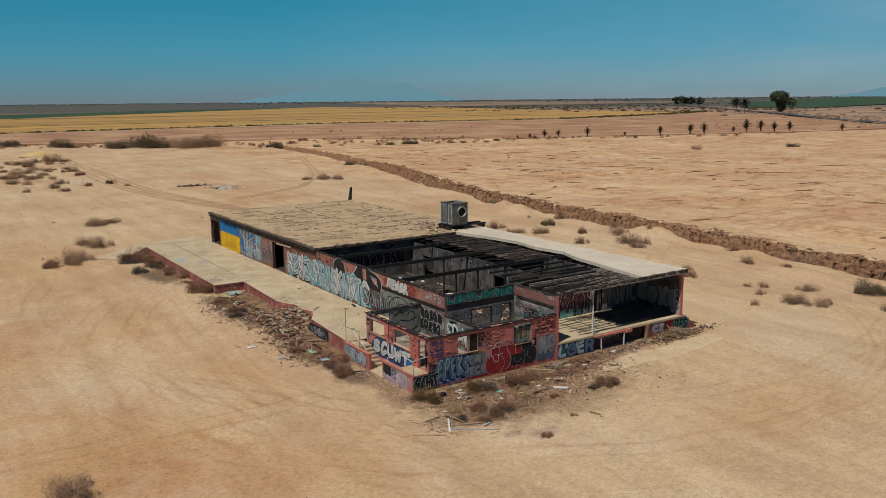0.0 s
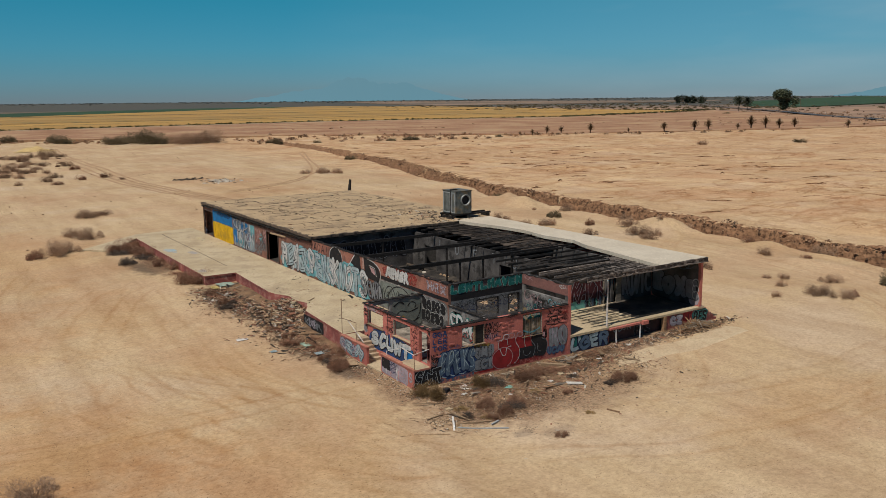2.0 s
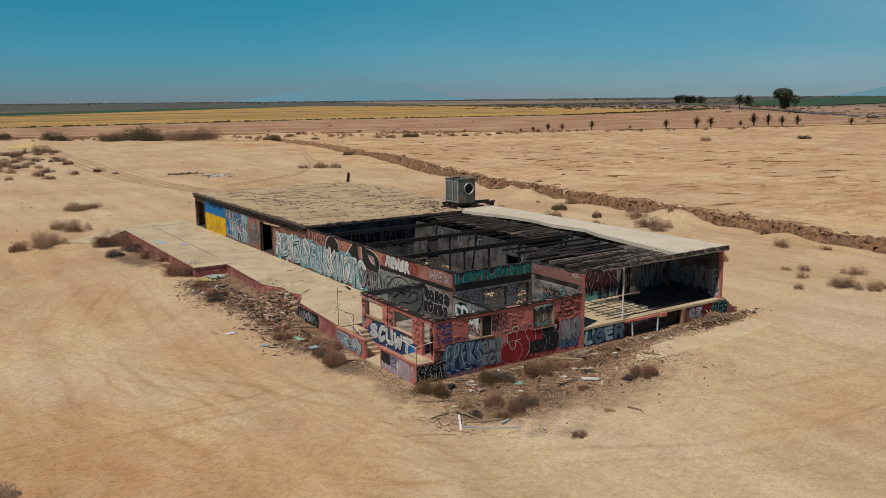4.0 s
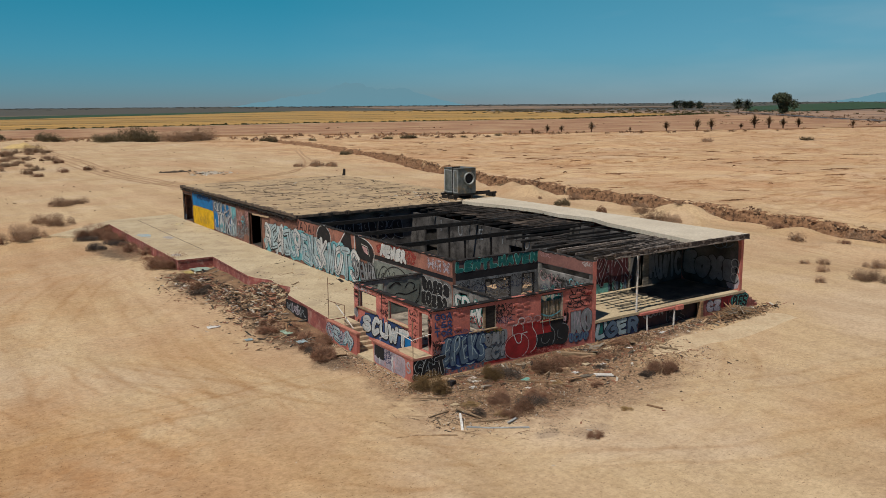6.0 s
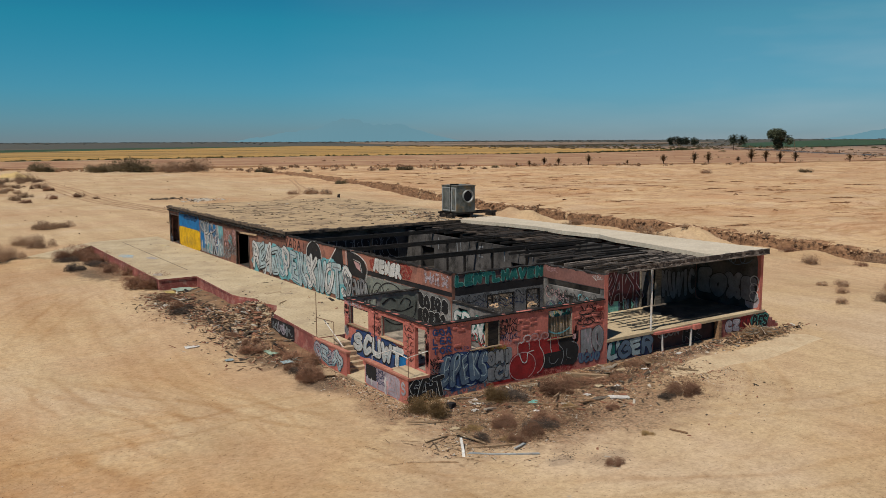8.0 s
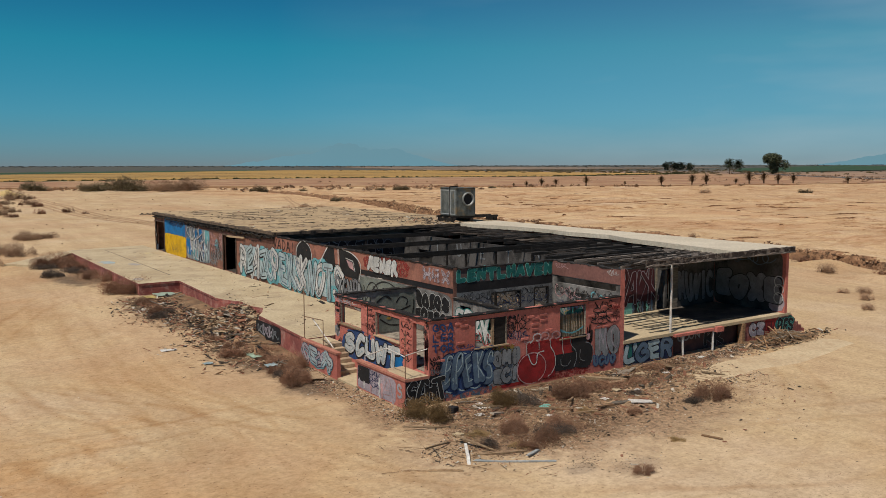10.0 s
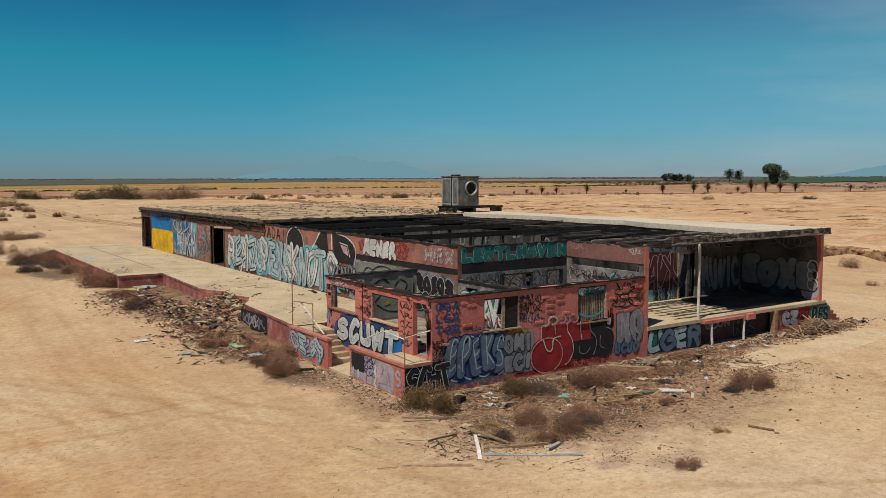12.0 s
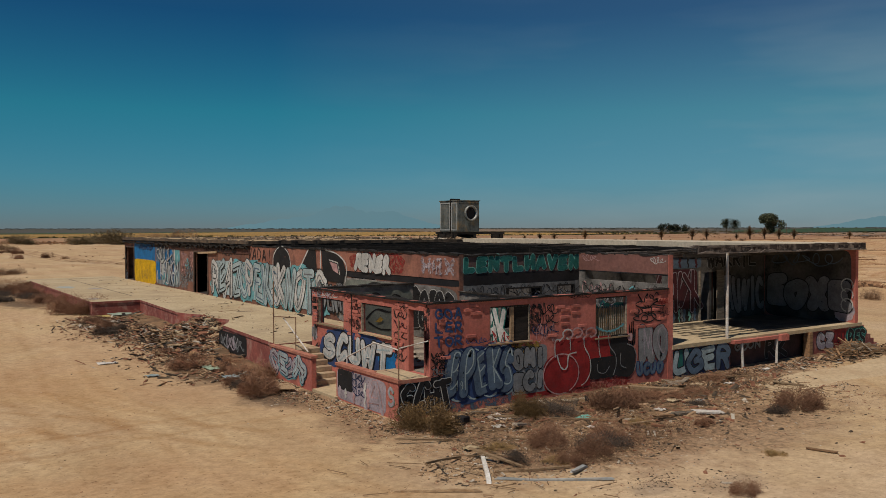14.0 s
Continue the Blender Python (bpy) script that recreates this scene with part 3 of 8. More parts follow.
def fat_line(pts, width, curved):
    """Patches of a stroke with round joints: a list of (points, faces), each patch flat and without overlap."""
    out = []

    def disc(c):
        return [(c.x + width / 2 * math.cos(k * math.pi / 6), c.y + width / 2 * math.sin(k * math.pi / 6)) for k in range(12)], [tuple(range(12))]
    if curved:
        verts, n = [], len(pts)
        for i, p in enumerate(pts):
            d = pts[min(i + 1, n - 1)] - pts[max(i - 1, 0)]
            d = (d.normalized() if d.length > 1e-6 else Vector((1, 0))) * width / 2
            verts += [(p.x - d.y, p.y + d.x), (p.x + d.y, p.y - d.x)]
        for a in range(0, n - 1, 6):
            b = min(a + 6, n - 1)
            out.append((verts[2 * a:2 * b + 2], [(2 * k, 2 * k + 1, 2 * k + 3, 2 * k + 2) for k in range(b - a)]))
        return out + [disc(pts[0]), disc(pts[-1])]
    for p, q in zip(pts, pts[1:]):
        d = (q - p).normalized() * width / 2
        out.append(([(p.x - d.y, p.y + d.x), (p.x + d.y, p.y - d.x), (q.x + d.y, q.y - d.x), (q.x - d.y, q.y + d.x)], [(0, 1, 2, 3)]))
    return out + [disc(c) for c in pts]


def throw(text, face, plane, a0, a1, z0, z1, fill, parent, line="black", fat=0.26, edge=0.06, lift=0.010, seed=0, label="", wild=0.12, overlap=1.05, shadow="", shine="", core=""):
    """Sprayed words: each letter is drawn in fat round strokes over a wider outline; fill may name two colours to alternate."""
    rng = random.Random(seed)
    fills = fill if isinstance(fill, tuple) else (fill,)
    step = (a1 - a0) / len(text)
    sgn = 1 if step > 0 else -1
    for i, ch in enumerate(text):
        if ch == " ":
            continue
        w, h = abs(step) * overlap, (z1 - z0) * rng.uniform(0.9, 1.0)
        fw = fat * min(w, h)
        lean, rise = rng.uniform(-wild, wild), rng.uniform(-0.05, 0.05) * h
        up = lift + 0.018 * (i % 2)
        layers = [(fw + 2 * edge, line, 0.0, "drawn outline of sprayed letters", 0.0)] if line else []
        if shadow:
            layers.insert(0, (fw + 2.4 * edge, shadow, -0.006, "dropped shadow of sprayed letters", -0.16 * fw))
        layers.append((fw, fills[i % len(fills)], 0.008, label, 0.0))
        if core:
            layers.append((fw * 0.16, core, 0.0125, "inner shade of sprayed letters", -0.14 * fw))
        if shine:
            layers.append((fw * 0.13, shine, 0.0135, "drawn highlight of sprayed letters", 0.27 * fw))
        bend, swell = rng.uniform(-wild, wild) * 0.5, rng.uniform(0, 6.28)
        for width, colour, lay, text_label, shift in layers:
            verts, faces, level = [], [], 0
            for st in STROKES[ch]:
                pts = []
                for x, y in (soft_curve(st) if ch in CURVED else [Vector(q) for q in st]):
                    xx, yy = (x - 0.5) * (w - fw), (y - 0.5) * (h - fw)
                    pts.append(Vector((xx * (1 + 0.5 * wild * math.sin(3 * y + swell)) + lean * yy + 0.03 * w * math.sin(4 * y + seed + i) + bend * w * math.sin(3.1 * y) + shift * 0.8, yy + 0.03 * h * math.sin(5 * x + seed) + bend * h * 0.5 * math.sin(6 * x + swell) + rise + shift)))
                for v, f in fat_line(pts, width, ch in CURVED):
                    o, level = len(verts), level + 1
                    verts += [on_wall(face, plane, a0 + step * (i + 0.5) + sgn * x, (z0 + z1) / 2 + y, up + lay + 0.0005 * level) for x, y in v]
                    faces += [tuple(o + q for q in ff) for ff in f]
            mesh_object("graffiti", verts, faces, PAINT[colour], parent, text_label)

# ---- ground ----
DITCH_Y = [-400, -60, 3.4, 8, 24, 44, 59, 77, 107, 156, 213, 287, 330]
DITCH_X = [45, 60, 63.7, 64.6, 64.9, 64.6, 66, 67.8, 74.8, 88.5, 99.2, 109, 114]


def lattice(x, y, seed):
    """Smooth value noise on arrays."""
    xi, yi = np.floor(x), np.floor(y)
    fx, fy = x - xi, y - yi
    fx, fy = fx * fx * (3 - 2 * fx), fy * fy * (3 - 2 * fy)

    def h(i, j):
        s = np.sin(i * 127.1 + j * 311.7 + seed * 74.7) * 43758.5453
        return s - np.floor(s)
    a, b, c, d = h(xi, yi), h(xi + 1, yi), h(xi, yi + 1), h(xi + 1, yi + 1)
    return (a * (1 - fx) + b * fx) * (1 - fy) + (c * (1 - fx) + d * fx) * fy


def ground_z(x, y):
    x, y = np.asarray(x, float), np.asarray(y, float)
    s = np.clip((y - 12) / 23, 0, 1)
    z = 0.42 * s * s * (3 - 2 * s) * np.clip((500 - y) / 300, 0, 1)
    far = np.clip((np.hypot(x - 12, y - 30) - 32) / 30, 0, 1)
    near = np.clip((900 - np.hypot(x, y)) / 500, 0, 1)
    z = z + far * near * (0.5 * lattice(x / 19, y / 19, 3) - 0.25 + 0.20 * lattice(x / 5.5, y / 5.5, 5) - 0.1)
    z = z + near * (0.05 * lattice(x / 2.1, y / 2.1, 7) - 0.025)
    # eroded steps east of the ditch
    cx = np.interp(y, DITCH_Y, DITCH_X) + 1.2 * (lattice(y / 7, y * 0, 11) - 0.5) + 0.5 * (lattice(y / 1.7, y * 0, 13) - 0.5)
    d = x - cx
    live = np.clip((330 - y) / 40, 0, 1) * np.clip((y + 120) / 60, 0, 1)
    deep = (2.9 - 1.3 * np.clip((y - 90) / 150, 0, 1)) * (0.75 + 0.5 * lattice(y / 9, y * 0, 17))
    cut = np.clip(np.minimum((d + 5.8) / 4.6, (2.1 - d) / 0.6), 0, 1)
    z = z - live * deep * cut * (0.65 + 0.7 * lattice(x / 0.9, y / 0.9, 19))
    lip = np.exp(-((d - 3.0) / 1.2) ** 2) * 0.55 + np.exp(-((d + 5.2) / 1.8) ** 2) * 0.30
    # spoil heaped in soft mounds on the near side
    spoil = np.exp(-((d + 8.2) / 2.9) ** 2) * np.clip((lattice(x / 6.5, y / 8.0, 37) - 0.32) / 0.4, 0, 1) * (0.75 + 0.4 * lattice(x / 2.2, y / 2.2, 41))
    z = z + live * spoil * 1.7 * np.clip((y + 8) / 14, 0, 1) * np.clip((110 - y) / 40, 0, 1)
    z = z + live * lip * (0.3 + lattice(x / 1.3, y / 1.3, 23))
    east = np.clip((d - 8) / 10, 0, 1) * near
    led = lattice(x / 26 + 0.2 * lattice(x / 6, y / 6, 31), y / 9, 29)
    z = z + east * 0.22 * (np.clip((led - 0.47) / 0.03, 0, 1) + np.clip((led - 0.62) / 0.03, 0, 1))
    z = z + 15.5 * np.clip((np.hypot(x, y) - 2600) / 2100, 0, 1)
    return z


def gz(x, y):
    return float(ground_z(np.array([x]), np.array([y]))[0])


def stretch_lines(core, start, end, ratio):
    left, right, step = [], [], 2.0
    v = core[0]
    while v > start:
        step *= ratio
        v -= step
        left.append(v)
    v, step = core[-1], 2.0
    while v < end:
        step *= ratio
        v += step
        right.append(v)
    return np.array(left[::-1] + list(core) + right)


gx = stretch_lines(np.concatenate([np.arange(-46, 57, 0.62), np.arange(57, 72, 0.3), np.arange(72, 116, 0.7)]), -4700, 4700, 1.13)
gy = stretch_lines(np.concatenate([np.arange(-50, 110, 0.6), np.arange(110, 300, 1.5)]), -4700, 4700, 1.13)
GX, GY = np.meshgrid(gx, gy)
GZ = ground_z(GX, GY)
nx, ny = len(gx), len(gy)
me = bpy.data.meshes.new("ground")
me.vertices.add(nx * ny)
me.vertices.foreach_set("co", np.stack([GX, GY, GZ], -1).astype(np.float32).ravel())
ii = (np.arange(ny - 1)[:, None] * nx + np.arange(nx - 1)[None, :]).ravel()
quads = np.stack([ii, ii + 1, ii + nx + 1, ii + nx], -1).astype(np.int32)
me.loops.add(quads.size)
me.loops.foreach_set("vertex_index", quads.ravel())
me.polygons.add(len(quads))
me.polygons.foreach_set("loop_start", np.arange(0, quads.size, 4, dtype=np.int32))
me.materials.append(SAND)
me.materials.append(BANK)
qx, qy = GX.ravel()[ii], GY.ravel()[ii]
slope = np.abs(GZ.ravel()[ii + 1] - GZ.ravel()[ii]) / np.maximum(GX.ravel()[ii + 1] - GX.ravel()[ii], 1e-3)
bank = (qx - np.interp(qy, DITCH_Y, DITCH_X) > -0.6) & (qx - np.interp(qy, DITCH_Y, DITCH_X) < 4.6) & (qy > -110) & (qy < 320) & (slope > 0.22)
me.polygons.foreach_set("material_index", bank.astype(np.int32))
me.polygons.foreach_set("use_smooth", ~bank)
me.update(calc_edges=True)
ground = tagged(new("ground", me), "dry pale desert sand ground with tyre marks", "ground", kind="structure")

FIELD_PINK = surface("ploughed_earth", (0.40, 0.235, 0.135), (0.28, 0.145, 0.08), 0.95, 0.03, 0.5, (1, 1, 1), bump=0.0, stain=(0.42, 0.29, 0.16), stain_amount=0.6, stain_scale=0.03)
FIELD_GOLD = surface("golden_stubble", (0.46, 0.27, 0.078), (0.31, 0.185, 0.062), 0.95, 0.010, 0.15, (0.10, 1.0, 1), bump=0.0, stain=(0.27, 0.20, 0.085), stain_amount=0.45, stain_scale=0.006, turn=0.07)
FIELD_GREEN = surface("dark_green_crop", (0.040, 0.078, 0.036), (0.026, 0.055, 0.028), 0.95, 0.01, 0.2, bump=0.0)
SCRUB = surface("far_scrub", (0.29, 0.20, 0.14), (0.13, 0.105, 0.08), 0.95, 0.006, 0.03, (0.35, 1.0, 1), bump=0.0, stain=(0.10, 0.09, 0.06), stain_amount=0.6, stain_scale=0.012)
ASPHALT = surface("asphalt", (0.07, 0.075, 0.085), (0.05, 0.052, 0.058), 0.9, 0.05, 1.0, bump=0.0)


def field(name, pts, z, material, label, category="field"):
    n = len(pts)
    ob = mesh_object(name, [(x, y, z + 15.5 * min(1, max(0, (math.hypot(x, y) - 2600) / 2100))) for x, y in pts] + [(x, y, z - 1.5) for x, y in pts], [tuple(range(n))] + [(i, i + n, (i + 1) % n + n, (i + 1) % n) for i in range(n)], material)
    return tagged(ob, label, category, kind="structure")


field("field", [(-600, 640), (9, 392), (145, 342), (236, 262), (371, 215), (470, 205), (560, 300), (720, 470), (841, 660), (491, 533), (262, 584), (128, 567), (25, 553), (-600, 620)], 0.97, FIELD_PINK, "bare pinkish ploughed field beyond the sand")
field("field", [(-900, 600), (25, 556), (128, 570), (262, 587), (491, 537), (835, 668), (832, 800), (1120, 1710), (1060, 2250), (953, 2200), (97, 1156), (-400, 900), (-900, 800)], 1.02, FIELD_GOLD, "golden dry stubble field in long strips")
field("field", [(-900, 806), (-400, 906), (97, 1162), (953, 2210), (990, 2330), (600, 2100), (138, 1620), (-900, 1300)], 1.0, FIELD_GREEN, "dark green irrigated crop field far away")
field("field", [(1180, 730), (2600, 1150), (4500, 1900), (4500, 2500), (2300, 1650), (1250, 900)], 1.0, FIELD_GREEN, "green crop field beside the far road")
field("field", [(1250, 1900), (2300, 1800), (4500, 3000), (4500, 4600), (2100, 4650)], 1.1, SCRUB, "grey-brown scrub land towards the horizon")

GOLD_LINE = surface("stubble_row", (0.33, 0.225, 0.085), (0.24, 0.175, 0.07), 0.95, 0.02, 0.3, bump=0.0)
WEED = surface("weedy_row", (0.115, 0.095, 0.04), (0.08, 0.07, 0.03), 0.95, 0.02, 0.3, bump=0.0)
for y0, y1, x0, x1, w, m in ((642, 655, -700, 120, 9, GOLD_LINE), (668, 690, 60, 640, 10, GOLD_LINE), (735, 750, -700, 640, 14, WEED), (790, 800, -300, 300, 20, GOLD_LINE), (905, 915, -700, 780, 22, GOLD_LINE), (1110, 1110, 90, 860, 30, WEED), (1420, 1420, 330, 980, 60, GOLD_LINE), (1800, 1800, 660, 1060, 90, GOLD_LINE)):
    field("field_row", [(x0, y0 - w / 2), (x1, y1 - w / 2), (x1, y1 + w / 2), (x0, y0 + w / 2)], 1.08, m, "darker row across the stubble field", "row")
field("field_row", [(-90, 700), (40, 706), (60, 712), (20, 720), (-80, 716)], 1.10, WEED, "dark weedy patch in the stubble field", "row")
field("dirt_lane", [(-600, 588), (25, 541), (128, 555), (262, 572), (491, 520), (491, 526), (262, 579), (128, 562), (25, 548), (-600, 595)], 1.05, CONCRETE, "pale dirt lane along the field edge", "lane")

# road and tyre tracks


def strip(name, pts, width, lift, material, label, category, steps=12, thick=0.0):
    """A ribbon that lies on the ground along points."""
    fine = []
    for (x0, y0), (x1, y1) in zip(pts, pts[1:]):
        fine += [(x0 + (x1 - x0) * k / steps, y0 + (y1 - y0) * k / steps) for k in range(steps)]
    fine.append(pts[-1])
    verts, faces = [], []
    for i, (x, y) in enumerate(fine):
        p, q = fine[max(i - 1, 0)], fine[min(i + 1, len(fine) - 1)]
        d = Vector((q[0] - p[0], q[1] - p[1])).normalized()
        for s in (-1, 1):
            px, py = x - s * d.y * width / 2, y + s * d.x * width / 2
            verts.append((px, py, gz(px, py) + lift))
        if i:
            faces.append((2 * i - 2, 2 * i - 1, 2 * i + 1, 2 * i))
    return tagged(mesh_object(name, verts, faces, material), label, category, kind="structure")


strip("road", [(430, 60), (470, 160), (524, 251), (627, 363), (793, 514), (1008, 736), (1500, 1250), (2600, 2500)], 10, 1.1, ASPHALT, "dark asphalt highway across the flat desert", "road")
DUST = surface("pressed_sand", (0.44, 0.285, 0.165), (0.35, 0.215, 0.115), 0.95, 0.25, 3.0, bump=0.2)


def spline(pts, n=10):
    out = []
    for i in range(len(pts) - 1):
        p0, p1, p2, p3 = [Vector(pts[max(0, min(len(pts) - 1, i + k))]) for k in (-1, 0, 1, 2)]
        for j in range(n):
            t = j / n
            out.append(tuple(0.5 * ((2 * p1) + (p2 - p0) * t + (2 * p0 - 5 * p1 + 4 * p2 - p3) * t * t + (3 * p1 - p0 - 3 * p2 + p3) * t ** 3)))
    return out + [tuple(pts[-1])]


for off in (-0.9, 0.9, 3.1, 4.9):
    strip("tyre_track", spline([(18 + off, 305), (14 + off, 240), (13 + off, 180), (14 + off * 0.8, 140), (17 + off * 0.7, 112), (21 + off * 0.5, 95)], 16), 0.7, 0.03, DUST, "faint tyre track pressed into pale sand", "track", 1)
for off in (0, 1.8):
    strip("tyre_track", spline([(85 + off, 215), (72 + off, 180 + off), (60 + off, 150), (48, 128 + off), (36, 118 + off), (26, 112 + off)], 14), 0.6, 0.03, DUST, "curving tyre track pressed into pale sand", "track", 1)

# ---- slabs, dock and stairs ----
F, AT, MT, RT = 1.33, 3.655, 4.97, 5.32      # floor, annex wall top, main wall top, roof top
DOCKWALL = surface("dull_red_dock_face", (0.34, 0.105, 0.085), (0.21, 0.068, 0.06), 0.85, 0.8, 8.0, stain=(0.40, 0.26, 0.21), stain_amount=0.55, stain_scale=1.6)
bm = bmesh.new()
prism(bm, [(4.8, 9.6), (4.8, 66.4), (-2.9, 65.2), (-3.32, 62.5), (-3.32, 35.05), (-0.26, 35.05), (-0.68, 25.2), (-0.55, 24.0), (0.1, 22.6), (-0.1, 21.0), (0.35, 19.6), (-0.2, 18.4), (-0.72, 17.4), (-1.2, 9.6)], -0.6, F - 0.14, 0, 0)
dock = tagged(part("loading_dock", bm, DOCKWALL), "raised concrete loading dock with dull red painted sides", "dock", kind="structure")
bm = bmesh.new()
prism(bm, [(4.79, 9.6), (4.79, 66.5), (-2.92, 65.3), (-3.36, 62.5), (-3.36, 35.0), (-0.30, 35.0), (-0.72, 25.2), (-0.5, 24.1), (0.15, 22.7), (-0.05, 21.0), (0.4, 19.6), (-0.15, 18.3), (-0.76, 17.3), (-1.24, 9.6)], F - 0.14, F, 0, 1)
part("dock_top", bm, [CONCRETE, DOCKWALL], dock, "pale dusty concrete top")
bm = bmesh.new()
for i, (x, y, w, d) in enumerate(((0.08, 51.0, 0.07, 24.6), (2.4, 63.4, 4.6, 0.06), (0.9, 35.2, 1.8, 0.05))):
    box(bm, x - w / 2, x + w / 2, y - d / 2 if d > 1 else y, (y + d / 2 if d > 1 else y + d), F, F + 0.004)
part("joint", bm, surface("dark_joint", (0.10, 0.08, 0.06), (0.07, 0.05, 0.04)), dock, "dark expansion joint")
for i, (x, y, w, d, c) in enumerate(((-2.23, 51.0, 0.7, 1.7, "aqua"), (-2.7, 37.6, 0.5, 1.0, "steel"), (3.0, 56.5, 0.35, 2.0, "ochre"), (3.6, 52.0, 0.3, 1.8, "ochre"), (-0.5, 48.2, 0.5, 1.4, "steel"))):
    r = random.Random(i)
    pts = [(x + w * math.cos(t) * (0.6 + 0.5 * r.random()), y + d * math.sin(t) * (0.6 + 0.5 * r.random())) for t in [k * 0.35 for k in range(18)]]
    mesh_object("paint_spill", [(px, py, F + 0.005) for px, py in pts], [tuple(range(18))], surface("paint_spill", tuple(0.35 * a + 0.65 * b for a, b in zip({"aqua": (0.0, 0.45, 0.75), "steel": (0.15, 0.2, 0.3), "ochre": (0.6, 0.45, 0.1)}[c], (0.48, 0.40, 0.30))), (0.42, 0.36, 0.27), 0.9, 0.8, 5.0), dock, "faded spilled paint")
bm = bmesh.new()
vs = [bm.verts.new(p) for p in ((-2.9, 65.2, 1.32), (-3.32, 62.3, 1.32), (-7.2, 59.2, 0.62), (-9.6, 62.2, 0.60), (-2.9, 65.2, -0.2), (-3.32, 62.3, -0.2), (-7.2, 59.2, -0.2), (-9.6, 62.2, -0.2))]
for f in ((3, 2, 1, 0), (0, 1, 5, 4), (1, 2, 6, 5), (2, 3, 7, 6), (3, 0, 4, 7)):
    bm.faces.new([vs[i] for i in f])
tagged(part("ramp", bm, CONCRETE), "pale concrete ramp sloping from the dock to the sand", "ramp", kind="structure")

floor_main = tagged(part("floor", wall_bm("x", 5.0, 25.4, -0.5, F, 5.3, 60.9), FLOORDIRT), "burnt hall floor strewn with ash and rubble", "floor", kind="structure")
bm = bmesh.new()
box(bm, 0.2, 11.46, 0.2, 5.1, -0.3, F - 0.03)
box(bm, 0.2, 4.8, 5.1, 8.56, -0.3, F - 0.03)
tagged(part("floor", bm, surface("dirty_annex_floor", (0.36, 0.31, 0.25), (0.18, 0.15, 0.12), 0.95, 0.8, 6.0, stain=(0.05, 0.045, 0.04), stain_amount=0.8)), "littered concrete floor of the roofless annex", "floor", kind="structure")

# landing and stairs on the west side
STAIR = surface("worn_step_concrete", (0.44, 0.34, 0.23), (0.32, 0.22, 0.15), 0.9, 1.0, 8.0)
bm = bmesh.new()
box(bm, -1.2, -0.003, 0.0, 1.75, -0.4, 1.20)
box(bm, -1.2, -0.98, 1.75, 4.24, -0.4, 1.20)
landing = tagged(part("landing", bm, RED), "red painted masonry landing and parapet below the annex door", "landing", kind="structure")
bm = bmesh.new()
box(bm, -1.08, -0.003, -0.03, 1.78, 1.20, 1.27)
part("landing_top", bm, CONCRETE, landing, "worn concrete top with a red rim")
SALMON = surface("salmon_coping", (0.46, 0.20, 0.14), (0.33, 0.125, 0.09), 0.85, 2.0, 9.0)
bm = bmesh.new()
box(bm, -1.24, -1.08, -0.05, 1.78, 1.20, 1.30)
box(bm, -1.24, -0.94, 1.78, 4.28, 1.20, 1.30)
box(bm, -1.08, -0.003, -0.05, -0.032, 1.17, 1.29)
part("coping", bm, SALMON, landing, "salmon red coping")
pad = tagged(part("pad", wall_bm("x", -1.33, -0.004, -0.3, 0.09, 4.10, 6.40), CONCRETE), "pale concrete pad between two flights of steps", "slab", kind="structure")
for base_y, run, label in ((4.22, -0.41, "worn concrete steps down from the annex landing"), (6.30, 0.34, "worn concrete steps up to the loading dock")):
    stairs = thing("stairs", label, "stairs", (-0.6, base_y, 0.09))
    stairs["group"] = "flights of steps"
    for i in range(6):
        far = 6.2 * abs(run)
        near_y, far_y = sorted((run * i, math.copysign(far, run)))
        bm = bmesh.new()
        box(bm, -0.37 if run < 0 else -0.55, 0.59, near_y, far_y, 0.198 * i if i else -0.2, 0.198 * (i + 1) - (0.02 if i == 5 and run < 0 else 0))
        bmesh.ops.bevel(bm, geom=[e for e in bm.edges if abs(e.verts[0].co.x - e.verts[1].co.x) > 0.5], offset=0.018, segments=1, affect="EDGES")
        part("step", bm, STAIR, stairs)
bm = bmesh.new()
prism(bm, [(-1.36, 5.95), (-1.16, 5.95), (-1.16, 9.85), (-1.36, 9.85)], -0.3, 1.22)
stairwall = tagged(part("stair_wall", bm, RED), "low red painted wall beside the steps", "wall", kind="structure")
bm = bmesh.new()
box(bm, -1.40, -1.12, 5.91, 9.88, 1.22, 1.31)
part("coping", bm, SALMON, stairwall, "salmon red coping")
bm = bmesh.new()
box(bm, -1.15, -0.004, 8.42, 9.58, -0.3, 1.285)
tagged(part("landing_back", bm, CONCRETE), "concrete slab at the head of the steps", "landing", kind="structure")

# ---- main walls ----
wall_west = wall("wall_west", "y", 5.08, 61.1, F - 0.3, 5.0, 4.8, 5.0, BROWN, "long brown block wall covered in graffiti", [(57.45, 60.55, F, 4.40), (36.35, 39.4, F, 4.36), (11.9, 14.4, F, 3.68)])
wall_south = wall("wall_south", "x", 5.0, 25.4, F - 0.3, MT, 5.08, 5.28, SOOT, "sooty south wall with openings behind the annex and porch", [(7.2, 9.2, 2.25, 3.55), (10.1, 11.15, F, 3.58), (19.92, 21.22, F, 3.80)])
wall_panel = wall("wall_panel", "y", 0.0, 5.08, F - 1.5, MT, 11.46, 11.66, PLASTER, "dirty plaster wall between annex and porch with a burnt slit", [(0.35, 4.7, 3.80, 4.16), (2.0, 3.9, 2.3, 3.42)])
